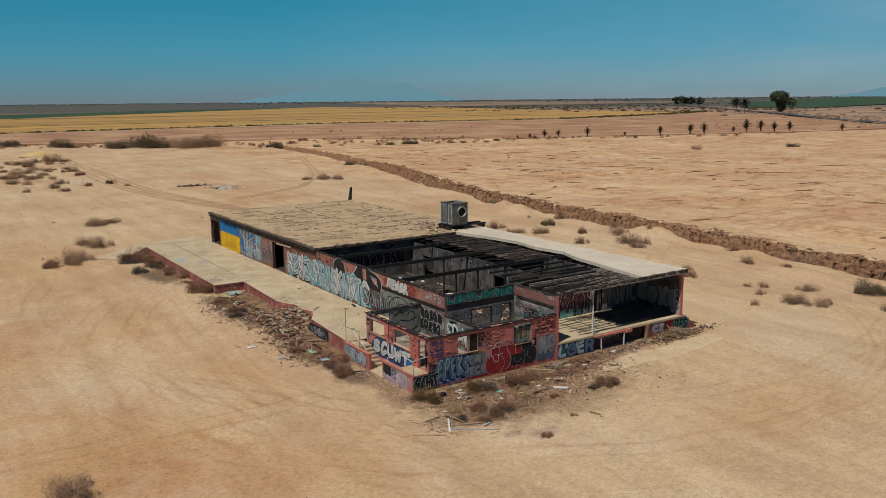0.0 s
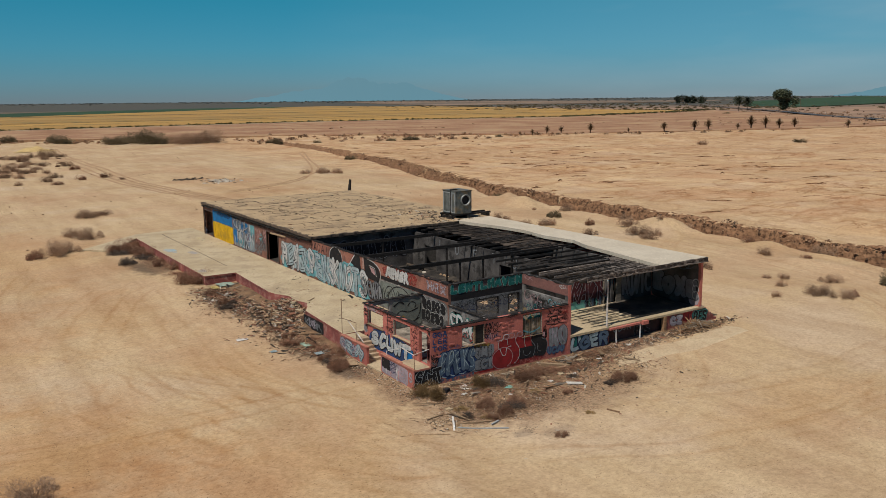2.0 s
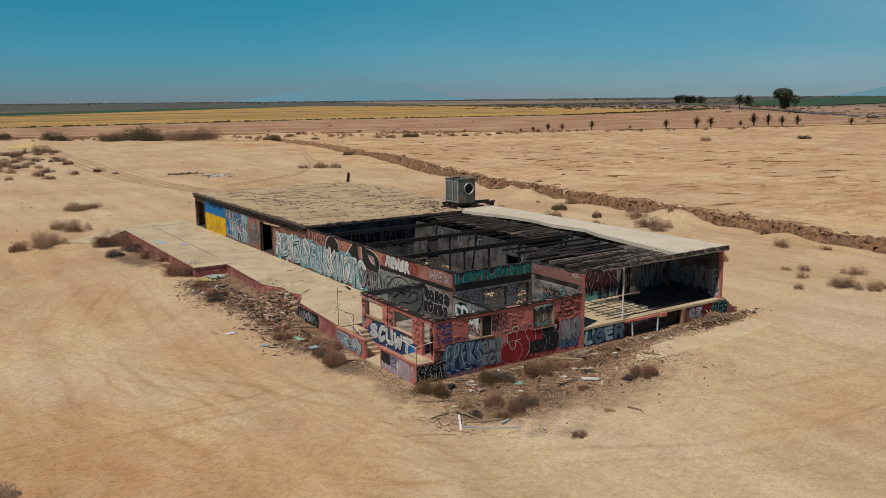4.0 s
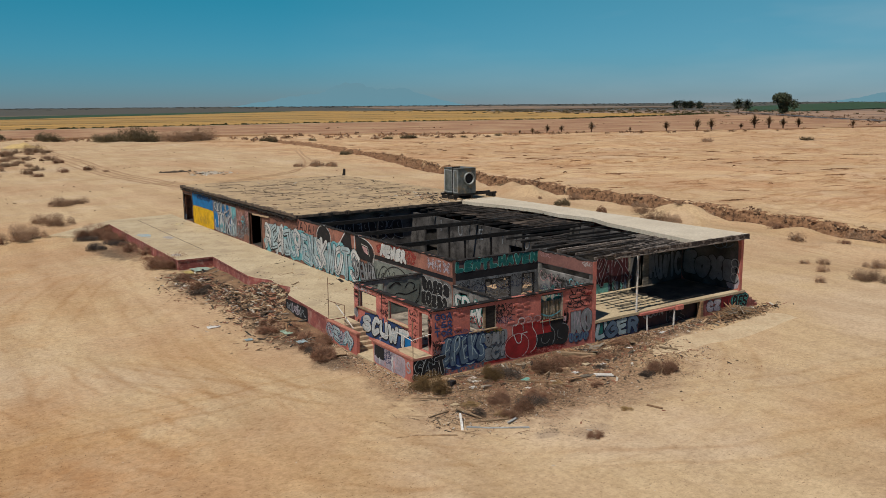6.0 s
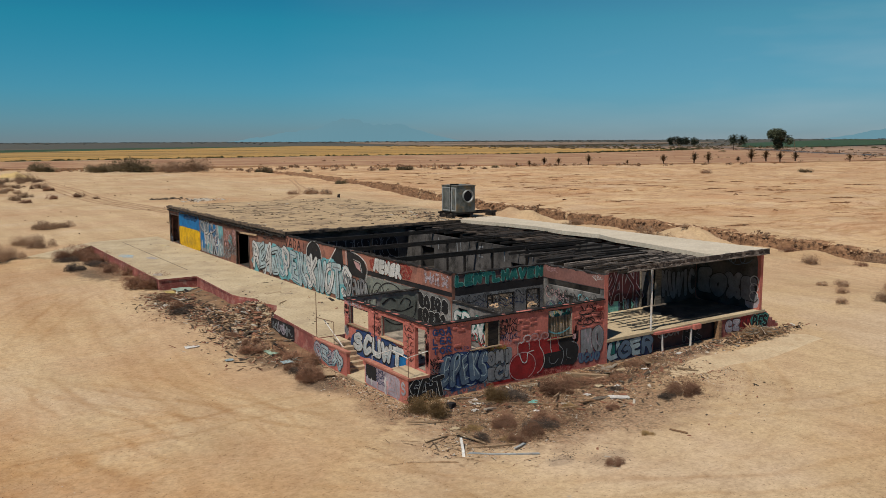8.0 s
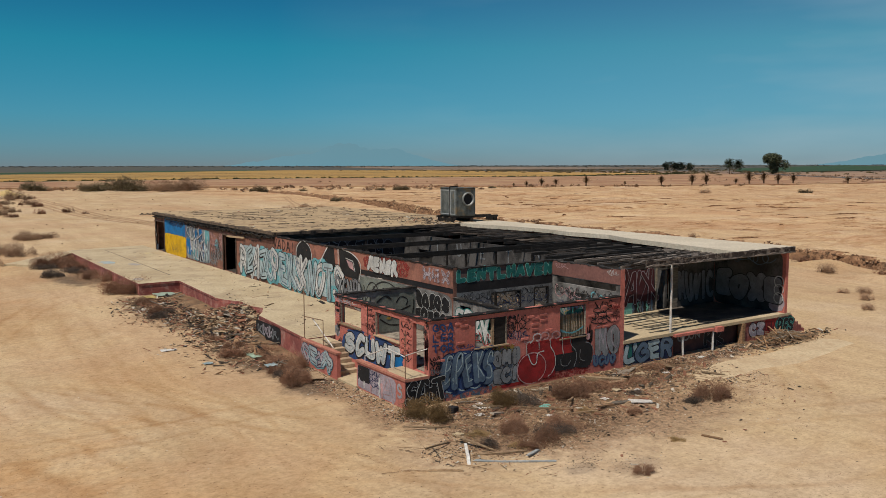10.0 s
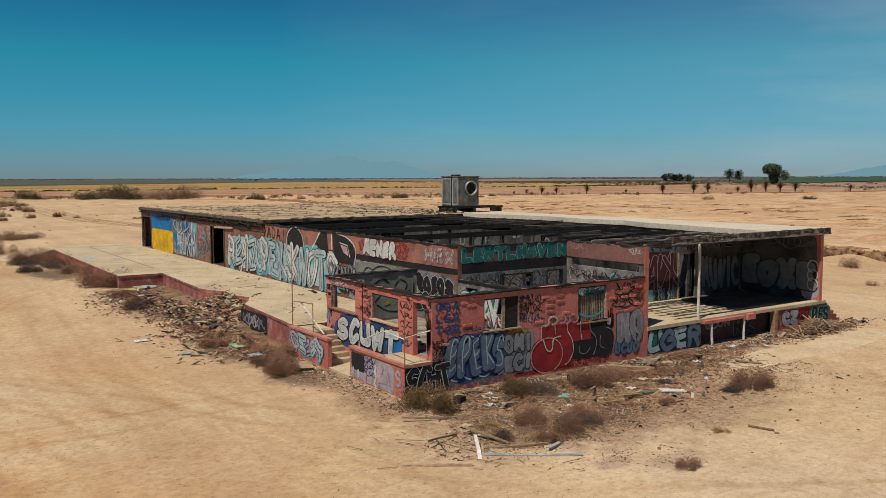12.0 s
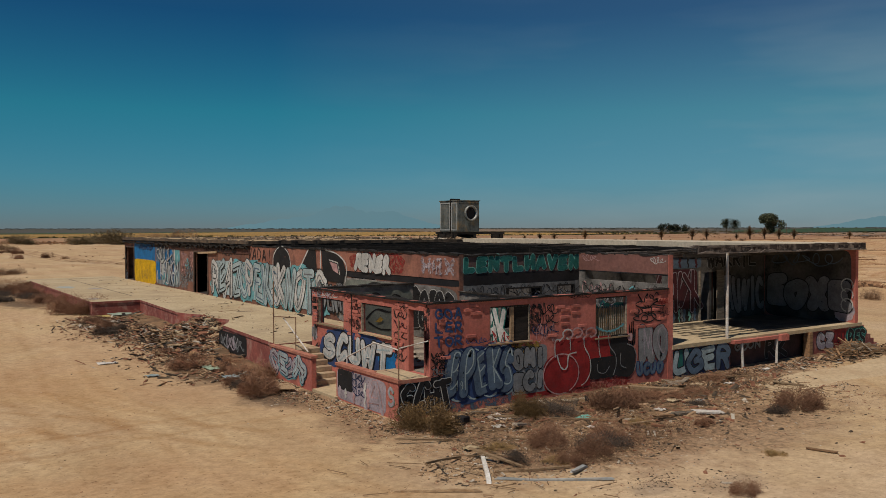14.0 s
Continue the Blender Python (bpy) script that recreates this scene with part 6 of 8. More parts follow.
def crown_tree(name, x, y, height, width, label, seed, leaf=LEAF_DARK, blades=1500):
    rng = random.Random(seed)
    t = thing(name, label, "tree", (x, y, gz(x, y)))
    bm = bmesh.new()
    tube(bm, (0, 0, -0.2), (0.2, 0, height * 0.35), width * 0.06, width * 0.04, 8)
    for k in range(6):
        a = k * 1.05
        tube(bm, (0.2, 0, height * 0.3), (width * 0.3 * math.cos(a), width * 0.3 * math.sin(a), height * 0.65), width * 0.03, width * 0.012, 6)
    part("trunk", bm, BARK, t)
    lobes = [(rng.uniform(-0.33, 0.33) * width, rng.uniform(-0.33, 0.33) * width, rng.uniform(0.12, 0.84) * height, rng.uniform(0.14, 0.24) * width) for _ in range(16)]
    verts, faces = [], []
    for k in range(blades):
        lx, ly, lz, lr = rng.choice(lobes)
        v = Vector((rng.gauss(0, 1), rng.gauss(0, 1), rng.gauss(0, 1))).normalized() * lr * rng.random() ** 0.35
        p = Vector((lx, ly, lz)) + v
        d = Vector((rng.gauss(0, 1), rng.gauss(0, 1), rng.gauss(0, 0.7))).normalized() * width * 0.05
        w = d.cross(Vector((rng.gauss(0, 1), rng.gauss(0, 1), rng.gauss(0, 1)))).normalized() * width * 0.022
        n = len(verts)
        verts += [p - w, p + w, p + d + w * 0.4, p + d * 1.4]
        faces += [(n, n + 1, n + 2, n + 3)]
    mesh_object("crown", verts, faces, leaf, t)


# this crown's green is greyed and lightened in place of distance haze
crown_tree("tree", 915, 595.4, 27, 30, "large dark rounded tree beside the road", 1, surface("haze_paled_foliage", (0.10, 0.115, 0.065), (0.05, 0.06, 0.035), 0.95, 0.3, 2.0), 4500)
for i, (x, y, h, w) in enumerate(((1820, 1517, 23, 34), (1804, 1530, 21, 30), (1837, 1504, 22, 34), (1853, 1489, 19, 30))):
    crown_tree("tree", x, y, h, w, "dark spreading tree in a far grove", 10 + i, blades=1500)


def palm(name, x, y, height, fronds, length, label, seed, leaf, droop=0.8, up=0.6, group="", thick=0.03, spread=0.7, low=1.0):
    rng = random.Random(seed)
    t = thing(name, label, "palm tree", (x, y, gz(x, y) if math.hypot(x, y) < 520 else 0.6), group)
    bm = bmesh.new()
    lean = rng.uniform(-0.3, 0.3)
    for k in range(4):
        tube(bm, (lean * k / 4, 0, height * k / 4), (lean * (k + 1) / 4, 0, height * (k + 1) / 4), thick * height * (1.0 - 0.1 * k), thick * height * (0.95 - 0.1 * k), 8)
    part("trunk", bm, BARK, t)
    verts, faces = [], []
    for f in range(fronds):
        a, e = rng.uniform(0, 6.28), rng.uniform(up - spread, up + spread)
        p = Vector((lean, 0, height * rng.uniform(low, 1.0)))
        d = Vector((math.cos(a) * math.cos(e), math.sin(a) * math.cos(e), math.sin(e)))
        for s in range(5):
            q = p + d * length / 5
            side = d.cross(Vector((0, 0, 1))).normalized() * length * 0.13 * (1.1 - s / 5)
            n = len(verts)
            verts += [p, q, p + side + Vector((0, 0, -0.05 * length)) + d * length * 0.12, p - side + Vector((0, 0, -0.05 * length)) + d * length * 0.12]
            faces += [(n, n + 1, n + 2), (n, n + 3, n + 1)]
            p, d = q, (d + Vector((0, 0, -droop * 0.25))).normalized()
    mesh_object("fronds", verts, faces, leaf, t)


FROND_DEAD = surface("dead_frond", (0.17, 0.11, 0.06), (0.09, 0.06, 0.035), 0.95, 1.0, 9.0, vary=0.4)
for i, (x, y, h) in enumerate(((216.7, 261, 2.0), (221, 257, 3.0), (236.5, 265, 4.2), (245, 264, 4.0), (255, 254, 5.0), (293, 241, 5.2), (313, 239, 6.0), (323, 238, 6.2), (344, 236, 3.6), (354, 235, 7.0), (365, 234, 6.6), (364, 225, 5.6), (382, 228, 6.0), (395, 205, 4.5), (275, 248, 2.5))):
    palm("palm", x, y, h * 0.66, 120, h * 0.42, "small withered palm with upright brown fronds", 50 + i, FROND_DEAD, 0.22, 0.85, "row of withered palms", 0.10, 0.7, 0.40)
palm("palm", 799.5, 577.3, 12.5, 150, 7.5, "tall date palm beside the road", 71, LEAF_DARK, 0.9, 0.25, "tall palms", 0.03, 1.1)
palm("palm", 807, 571, 11.5, 150, 7.5, "tall date palm beside the road", 72, LEAF_DARK, 0.9, 0.25, "tall palms", 0.03, 1.1)
bm = bmesh.new()
tube(bm, (0, 0, -0.5), (0, 0, 13), 0.25, 0.18, 6)
box(bm, -1.4, 1.4, -0.1, 0.1, 11.6, 11.9)
pole = tagged(part("utility_pole", bm, BARK), "wooden utility pole with a crossarm", "pole")
pole.matrix_world = pose(940, 590, 0.6, 0, 0, 30)

bm = bmesh.new()                                   # heap of yellow sand beyond the brush
bmesh.ops.create_grid(bm, x_segments=14, y_segments=14, size=1.0)
for v in bm.verts:
    q = min(1.0, v.co.length)
    v.co = Vector((v.co.x * 7.5, v.co.y * 7.5, 2.0 * (math.cos(q * math.pi) * 0.5 + 0.5) * (0.8 + 0.4 * noise.noise(v.co * 3)) - 0.1))
heap = tagged(part("sand_heap", bm, surface("yellow_sand", (0.58, 0.42, 0.19), (0.50, 0.35, 0.15), 0.95, 0.4, 3.0), None, "", True), "low heap of yellow sand among dry brush", "heap")
heap.matrix_world = pose(14.9, 300, gz(14.9, 300))

# ---- graffiti ----


def drips(face, plane, spots, colours, parent, lift, seed, label):
    """Short sprayed drips and dabs: spots hold (a, z top, z bottom)."""
    rng = random.Random(seed)
    for i, (a, z1, z0) in enumerate(spots):
        pts = [(a + 0.05 * math.sin(q * 2.1 + i) + rng.uniform(-0.02, 0.02), z1 + (z0 - z1) * q / 6) for q in range(7)]
        ribbon(face, plane, pts, rng.uniform(0.10, 0.24), colours[i % len(colours)], parent, lift + 0.0006 * i, False, label)


def curve(face, plane, pts, width, colour, parent, lift, label):
    return ribbon(face, plane, [(p.x, p.y) for p in soft_curve(pts, 6)], width, colour, parent, lift, False, label)


def arc(ca, cz, ra, rz, t0, t1, n=22):
    return [(ca + ra * math.cos(t0 + (t1 - t0) * k / n), cz + rz * math.sin(t0 + (t1 - t0) * k / n)) for k in range(n + 1)]


# long west wall
paint_patch("W", 4.8, 50.15, 57.3, 3.30, 5.0, "flagblue", wall_west, 0.006, 0.03, 11, "bright blue painted upper half of a flag", True)
paint_patch("W", 4.8, 50.05, 57.3, F, 3.40, "flagyellow", wall_west, 0.009, 0.02, 12, "bright yellow painted lower half of a flag", True)
paint_patch("W", 4.8, 51.0, 55.4, 4.2, 5.0, "navy_mist", wall_west, 0.012, 0.10, 112, "darker blue brush marks on the flag")
scrawl("W", 4.8, 55.0, 52.4, 1.7, 2.6, "ochre", wall_west, 0.014, 0.06, 5, 113, "faint ochre tag on the yellow paint")
paint_patch("W", 4.8, 43.0, 50.0, 1.45, 4.9, "grey", wall_west, 0.006, 0.03, 13, "grey sprayed ground", True)
paint_patch("W", 4.8, 46.6, 49.9, 3.0, 4.9, "steel", wall_west, 0.009, 0.08, 14, "dark blue-grey sprayed field")
for i, (a0, a1, z0, z1, c) in enumerate(((45.0, 47.2, 3.3, 4.4, "flagblue"), (48.2, 49.9, 1.9, 3.4, "flagblue"), (43.2, 44.6, 3.2, 4.6, "aqua"), (46.3, 48.0, 1.5, 2.5, "aqua"), (43.4, 45.2, 1.6, 3.0, "pale"), (47.3, 48.6, 2.3, 3.6, "white"), (44.8, 46.0, 2.2, 3.2, "red_mist"), (45.0, 46.0, 1.6, 2.4, "black"))):
    paint_patch("W", 4.8, a0, a1, z0, z1, c, wall_west, 0.012 + 0.002 * i, 0.12, 114 + i, "sprayed blot of blue and white")
drips("W", 4.8, [(49.4 - 0.42 * k, 2.6 + 1.9 * ((k * 7) % 5) / 4, 1.5 + 0.9 * ((k * 3) % 4) / 3) for k in range(15)], ("white", "flagblue", "white", "black", "pale"), wall_west, 0.030, 15, "white and blue paint drips")
scrawl("W", 4.8, 49.6, 45.6, 3.1, 4.8, "black", wall_west, 0.046, 0.20, 4, 16, "black shade of a sprayed tag")
scrawl("W", 4.8, 49.6, 45.6, 3.15, 4.85, "white", wall_west, 0.050, 0.11, 4, 16, "white sprayed loops")
throw("SUNSY", "W", 4.8, 47.6, 43.3, 1.5, 3.5, "white", wall_west, "steel", 0.12, 0.06, 0.046, 17, "white sprayed letters edged blue", 0.3, 1.2)
curve("W", 4.8, [(60.5, 3.7), (60.9, 3.4), (60.5, 3.0), (60.8, 2.5), (60.5, 2.1)], 0.12, "white", wall_west, 0.012, "white curl by the doorway")
curve("W", 4.8, [(60.85, 3.6), (60.6, 3.2), (60.9, 2.7), (60.6, 2.3)], 0.10, "red", wall_west, 0.016, "red curl by the doorway")
paint_patch("W", 4.8, 59.9, 61.0, F, 2.0, "steel_mist", wall_west, 0.006, 0.1, 18, "blue-grey spray at the doorway")
for i, (a0, a1, z0, z1, c) in enumerate(((40.9, 42.9, 2.6, 4.3, "pink_mist"), (39.8, 41.6, 2.0, 3.2, "grey_mist"), (41.2, 43.0, 1.5, 2.6, "grey_mist"), (39.6, 40.5, 3.0, 4.5, "pink_mist"), (40.6, 41.6, 3.0, 3.8, "aqua_mist"))):
    paint_patch("W", 4.8, a0, a1, z0, z1, c, wall_west, 0.006 + 0.003 * i, 0.12, 140 + i, "worn remains of sprayed paint")
scrawl("W", 4.8, 42.6, 40.0, 2.0, 3.4, "black", wall_west, 0.026, 0.05, 6, 19, "black tag")
throw("NEDA", "W", 4.8, 33.8, 30.6, 4.30, 4.85, "black", wall_west, "", 0.13, 0, 0.014, 20, "black tag under the eaves", 0.15, 0.85)
throw("VADA!", "W", 4.775, 28.4, 24.4, 4.10, 4.88, "black", wall_west, "", 0.12, 0, 0.006, 21, "black painted word", 0.10, 0.85)
paint_patch("W", 4.8, 17.4, 35.3, F + 0.28, 3.92, "pale", wall_west, 0.030, 0.015, 22, "pale aqua sprayed ground behind lettering", True)
for i, (a, z) in enumerate(((34.6, 2.0), (30.1, 3.55), (27.6, 3.6), (26.0, 3.5), (28.6, 2.0), (20.6, 3.6), (18.0, 2.0))):
    paint_patch("W", 4.8, a - 1.1, a + 1.1, z - 0.6, z + 0.5, "aqua", wall_west, 0.033, 0.12, 23 + i, "aqua sprayed shade")
throw("REAZ", "W", 4.8, 35.4, 29.6, 1.60, 3.98, ("white", "pale"), wall_west, "black", 0.30, 0.045, 0.040, 30, "white wildstyle lettering with black outline", 0.38, 1.18, "black", "", "black")
throw("OPEKS", "W", 4.8, 29.9, 23.2, 1.50, 4.05, ("pale", "white", "pale"), wall_west, "black", 0.32, 0.05, 0.046, 31, "aqua wildstyle lettering with black outline", 0.30, 1.18, "aqua", "", "steel")
throw("KNOTS", "W", 4.8, 23.7, 17.2, 1.45, 3.95, ("white", "pale"), wall_west, "black", 0.32, 0.05, 0.052, 33, "white wildstyle lettering with black outline", 0.26, 1.16, "aqua", "", "dim")
paint_patch("W", 4.775, 21.8, 24.2, 3.05, 5.0, "black", wall_west, 0.0065, 0.02, 33, "large black painted oval")
ribbon("W", 4.775, [(23.0 + 1.28 * math.cos(t), 4.05 + 0.98 * math.sin(t)) for t in [k * 0.21 for k in range(30)]], 0.09, "white", wall_west, 0.0085, True, "white outline of the oval")
mesh_object("graffiti", [on_wall("W", 4.775, a, z, 0.0065) for a, z in ((20.6, 3.6), (19.2, 4.95), (18.4, 4.95), (18.2, 3.6))], [(0, 1, 2, 3)], PAINT["black"], wall_west, "black painted wedge of a large letter")
ribbon("W", 4.775, [(20.75, 3.6), (19.3, 4.95)], 0.10, "white", wall_west, 0.0085, False, "white outline of a large letter")
mesh_object("graffiti", [on_wall("W", 4.775, a, z, 0.0065) for a, z in ((17.7, 4.97), (16.6, 4.9), (15.3, 4.6), (14.9, 4.0), (15.2, 3.3), (16.4, 3.3), (17.5, 3.4))], [(0, 1, 2, 3, 4, 5, 6)], PAINT["black"], wall_west, "large black letter D shape")
ribbon("W", 4.775, [(17.8, 3.4), (17.8, 4.95)], 0.10, "white", wall_west, 0.0085, False, "white outline of a large letter")
curve("W", 4.775, [(17.2, 4.97), (15.8, 4.75), (14.85, 4.2), (15.0, 3.3)], 0.10, "white", wall_west, 0.0085, "white outline of a large letter")
mesh_object("graffiti", [on_wall("W", 4.775, a, z, 0.0085) for a, z in ((16.7, 4.35), (15.9, 4.25), (15.7, 3.75), (16.3, 3.9))], [(0, 1, 2, 3)], PAINT["pink"], wall_west, "pink eye of the large letter")
ribbon("W", 4.775, [(16.8, 4.45), (15.8, 4.33), (15.55, 3.7)], 0.07, "white", wall_west, 0.0098, False, "white edge of the pink eye")
paint_patch("W", 4.8, 17.4, 18.4, 2.9, 3.8, "aqua", wall_west, 0.033, 0.1, 146, "aqua sprayed shade")
throw("SUENRA", "W", 4.8, 18.2, 14.6, 1.75, 3.2, ("dim", "grey"), wall_west, "black", 0.26, 0.06, 0.060, 34, "grey throw-up lettering", 0.3, 1.25, "black")
throw("RENER", "W", 4.775, 13.9, 10.5, 3.92, 4.90, "white", wall_west, "black", 0.36, 0.035, 0.010, 35, "white bubble lettering with black outline", 0.35, 1.2)
paint_patch("W", 4.775, 9.2, 14.4, 3.97, 4.97, "red_mist", wall_west, 0.003, 0.04, 36, "faded red spray behind white letters")
throw("HEX", "W", 4.775, 7.9, 5.3, 4.10, 4.88, "lilac_mist", wall_west, "", 0.34, 0.0, 0.006, 37, "pale pink faded lettering", 0.12)
# inside the annex on the west wall's continuation
throw("BOBOS", "W", 4.8, 8.5, 5.5, 2.55, 3.45, "black", wall_west, "white", 0.40, 0.025, 0.012, 38, "black bubble lettering edged white", 0.3, 1.25)
throw("EOESO", "W", 4.8, 8.6, 5.6, 1.7, 2.62, "black", wall_west, "white", 0.40, 0.025, 0.060, 338, "black bubble lettering edged white", 0.3, 1.25)
paint_patch("W", 4.8, 9.0, 15.0, 1.5, 3.55, "green", wall_west, 0.010, 0.03, 39, "grey-green painted mural ground", True)
for ca, ra, rz in ((11.8, 1.9, 1.4), (11.4, 1.1, 0.9), (13.4, 0.9, 1.2)):
    ribbon("W", 4.8, arc(ca, 2.1, ra, rz, 0, math.pi), 0.10, "black", wall_west, 0.016 + 0.002 * ra, False, "black drawn arch")
scrawl("W", 4.8, 14.6, 9.6, 1.7, 3.2, "black", wall_west, 0.026, 0.06, 7, 147, "black mural lines")
paint_patch("W", 4.8, 9.2, 10.4, 1.5, 3.4, "black", wall_west, 0.016, 0.05, 40, "black sprayed field")
paint_patch("S", 8.56, 2.2, 4.7, 1.4, 3.4, "green", annex_north, 0.006, 0.04, 46, "grey-green mural inside the annex", True)
for i, (pts, wd) in enumerate((([(2.4, 2.2), (2.9, 2.6), (3.6, 2.45), (4.4, 2.65)], 0.10), ([(2.5, 2.1), (3.1, 1.75), (3.9, 1.7), (4.5, 1.9)], 0.08), ([(3.5, 2.9), (3.8, 3.2), (4.2, 3.0), (4.1, 2.7)], 0.07), ([(2.3, 3.0), (2.8, 3.3), (3.2, 3.1)], 0.12), ([(4.0, 1.6), (4.5, 2.2), (4.6, 3.0)], 0.07))):
    curve("S", 8.56, pts, wd, "black", annex_north, 0.012 + 0.003 * i, "black mural lines")
mesh_object("graffiti", [on_wall("S", 8.56, a, z, 0.030) for a, z in ((2.85, 2.08), (3.1, 2.28), (3.25, 2.15), (3.08, 2.03))], [(0, 1, 2, 3)], PAINT["ochre"], annex_north, "ochre shape in the mural")
throw("SEKO", "N", 0.2, 10.8, 6.0, 1.8, 3.2, "pale", annex_south, "teal", 0.3, 0.05, 0.006, 49, "aqua lettering inside the annex", 0.2)
throw("SPAKRE", "W", 4.8, 4.7, 0.4, 1.5, 3.1, "white", part_wall, "teal", 0.24, 0.05, 0.010, 148, "white letters edged teal on the partition", 0.4, 1.35, "black")
scrawl("W", 4.8, 4.6, 0.6, 1.5, 2.2, "red", part_wall, 0.050, 0.05, 9, 149, "small red tags on the partition")
# teal band and panel
throw("LENTLHAVEN", "S", 5.08, 4.95, 11.42, 4.215, 4.945, "teal", wall_south, "mint", 0.32, 0.034, 0.008, 41, "dark teal capital letters with pale green edges", 0.03, 1.0)
scrawl("W", 11.42, 0.9, 0.2, 4.6, 4.9, "white", wall_panel, 0.006, 0.03, 4, 42, "small white tag")
scrawl("W", 11.42, 4.8, 3.9, 4.6, 4.9, "pink", wall_panel, 0.006, 0.025, 4, 43, "small faint tag")
scrawl("W", 11.46, 4.6, 0.6, 2.5, 3.4, "grey", wall_panel, 0.006, 0.05, 8, 44, "grey tags on plaster")
scrawl("W", 11.46, 4.4, 0.4, 1.6, 2.9, "teal", wall_panel, 0.008, 0.09, 6, 150, "teal sprayed loops on plaster")
scrawl("W", 11.46, 4.8, 1.0, 1.5, 2.4, "ochre", wall_panel, 0.012, 0.07, 5, 151, "ochre sprayed loops on plaster")
scrawl("W", 11.46, 2.0, 0.6, 3.1, 3.6, "aqua", wall_panel, 0.009, 0.08, 3, 45, "light blue tag on plaster")
scrawl("W", 11.46, 4.8, 3.0, 3.0, 3.7, "pink", wall_panel, 0.010, 0.06, 5, 152, "pink tags on plaster")
# annex west wall
paint_patch("W", 0.0, 2.1, 7.95, 0.62, 2.18, "blue", annex_west, 0.005, 0.06, 50, "strong blue sprayed cloud")
paint_patch("W", 0.0, 2.12, 3.3, 0.85, 2.0, "flagblue", annex_west, 0.007, 0.10, 153, "brighter blue sprayed cloud")
for i, (a, z) in enumerate(((6.1, 1.95), (5.7, 2.05), (5.3, 2.0), (4.9, 2.08))):
    curve("W", 0.0, [(a + 0.35, z - 0.15), (a + 0.12, z + 0.16), (a - 0.2, z - 0.2)], 0.10, "blue", annex_west, 0.009 + 0.001 * i, "blue spikes above the lettering")
throw("SCUWT", "W", 0.0, 7.65, 2.45, 0.90, 2.06, "white", annex_west, "black", 0.30, 0.05, 0.013, 66, "fat white lettering on blue", 0.20, 1.12, "black", "", "pale")
scrawl("W", 0.0, 8.6, 8.25, 1.8, 3.4, "black", annex_west, 0.010, 0.04, 6, 53, "black tags on red wall")
scrawl("W", 0.0, 8.75, 8.3, 1.5, 2.2, "grey", annex_west, 0.012, 0.07, 4, 154, "pale tag on red wall")
for k in range(5):
    scrawl("W", 0.0, 2.2, 1.5, 1.55 + 0.36 * k, 1.85 + 0.36 * k, "maroon" if k % 2 else "black", annex_west, 0.010 + 0.002 * k, 0.04, 3, 54 + k, "dark tags beside the doorway")
scrawl("W", 0.0, 8.7, 6.6, 3.36, 3.6, "white", annex_west, 0.010, 0.04, 7, 59, "white tag along the wall top")
scrawl("W", 0.0, 0.32, 0.06, 1.5, 3.0, "maroon", annex_west, 0.010, 0.04, 9, 56, "dark tags at the wall corner")
for i, (face, a0, a1, z0, z1) in enumerate((("W", 8.1, 8.76, 2.3, 3.6), ("W", 7.9, 8.5, 0.5, 1.4), ("W", 4.62, 5.0, 2.2, 3.4), ("W", 0.0, 0.4, 2.2, 3.6), ("S", 4.1, 4.7, 2.4, 3.4))):
    paint_patch(face, 0.0, a0, a1, z0, z1, "black_mist", annex_west if face == "W" else annex_south, 0.0035 + 0.0002 * i, 0.12, 400 + i, "soot stain on red paint", False, "soot_stain")
paint_patch("W", 0.0, 8.28, 8.74, 1.55, 2.1, "lilac", annex_west, 0.006, 0.06, 420, "worn pale painted square")
throw("NEUK", "W", 0.0, 8.7, 6.9, 3.30, 3.56, "lilac", annex_west, "", 0.16, 0, 0.014, 421, "pale tag along the wall top", 0.2, 0.9)
for k, (a0, a1, z0, z1, c, w) in enumerate(((5.9, 4.9, 3.3, 3.6, "black", 0.03), (5.5, 4.8, 2.4, 2.8, "maroon", 0.035), (5.4, 4.9, 2.9, 3.2, "maroon", 0.03), (8.7, 8.3, 2.3, 2.9, "pink", 0.04), (1.9, 1.45, 3.3, 3.55, "black", 0.03), (8.2, 7.9, 0.4, 1.0, "maroon", 0.04))):
    scrawl("W", 0.0, a0, a1, z0, z1, c, annex_west, 0.018 + 0.001 * k, w, 4, 430 + k, "small worn tag on red paint")
for k, (a0, a1, z0, z1, c, w) in enumerate(((0.1, 0.65, 1.3, 1.55, "dim", 0.035), (0.12, 0.6, 1.6, 1.9, "black", 0.03), (1.4, 2.3, 2.2, 2.4, "blue", 0.03), (10.9, 11.4, 2.5, 3.0, "maroon", 0.03), (10.8, 11.4, 3.0, 3.3, "red", 0.03), (6.0, 7.0, 3.5, 3.62, "black", 0.02))):
    scrawl("S", 0.0, a0, a1, z0, z1, c, annex_south, 0.050 + 0.001 * k, w, 5, 440 + k, "small worn tag on red paint")
# annex south wall
paint_patch("S", 0.0, -1.18, 0.0, 0.05, 1.15, "black", landing, 0.006, 0.03, 61, "black painted ground", True)
throw("SCHT", "S", 0.0, -1.15, 0.8, 0.15, 1.2, "black", landing, "white", 0.30, 0.028, 0.022, 60, "black fat lettering edged white", 0.3, 1.35, "black")
paint_patch("S", 0.0, -0.1, 0.72, 0.0, 1.25, "black", annex_south, 0.006, 0.06, 62, "black spray", True)
for k in range(4):
    scrawl("S", 0.0, 0.05, 0.62, 1.25 + 0.2 * k, 1.45 + 0.2 * k, "black", annex_south, 0.012 + 0.002 * k, 0.04, 4, 155 + k, "small black tags")
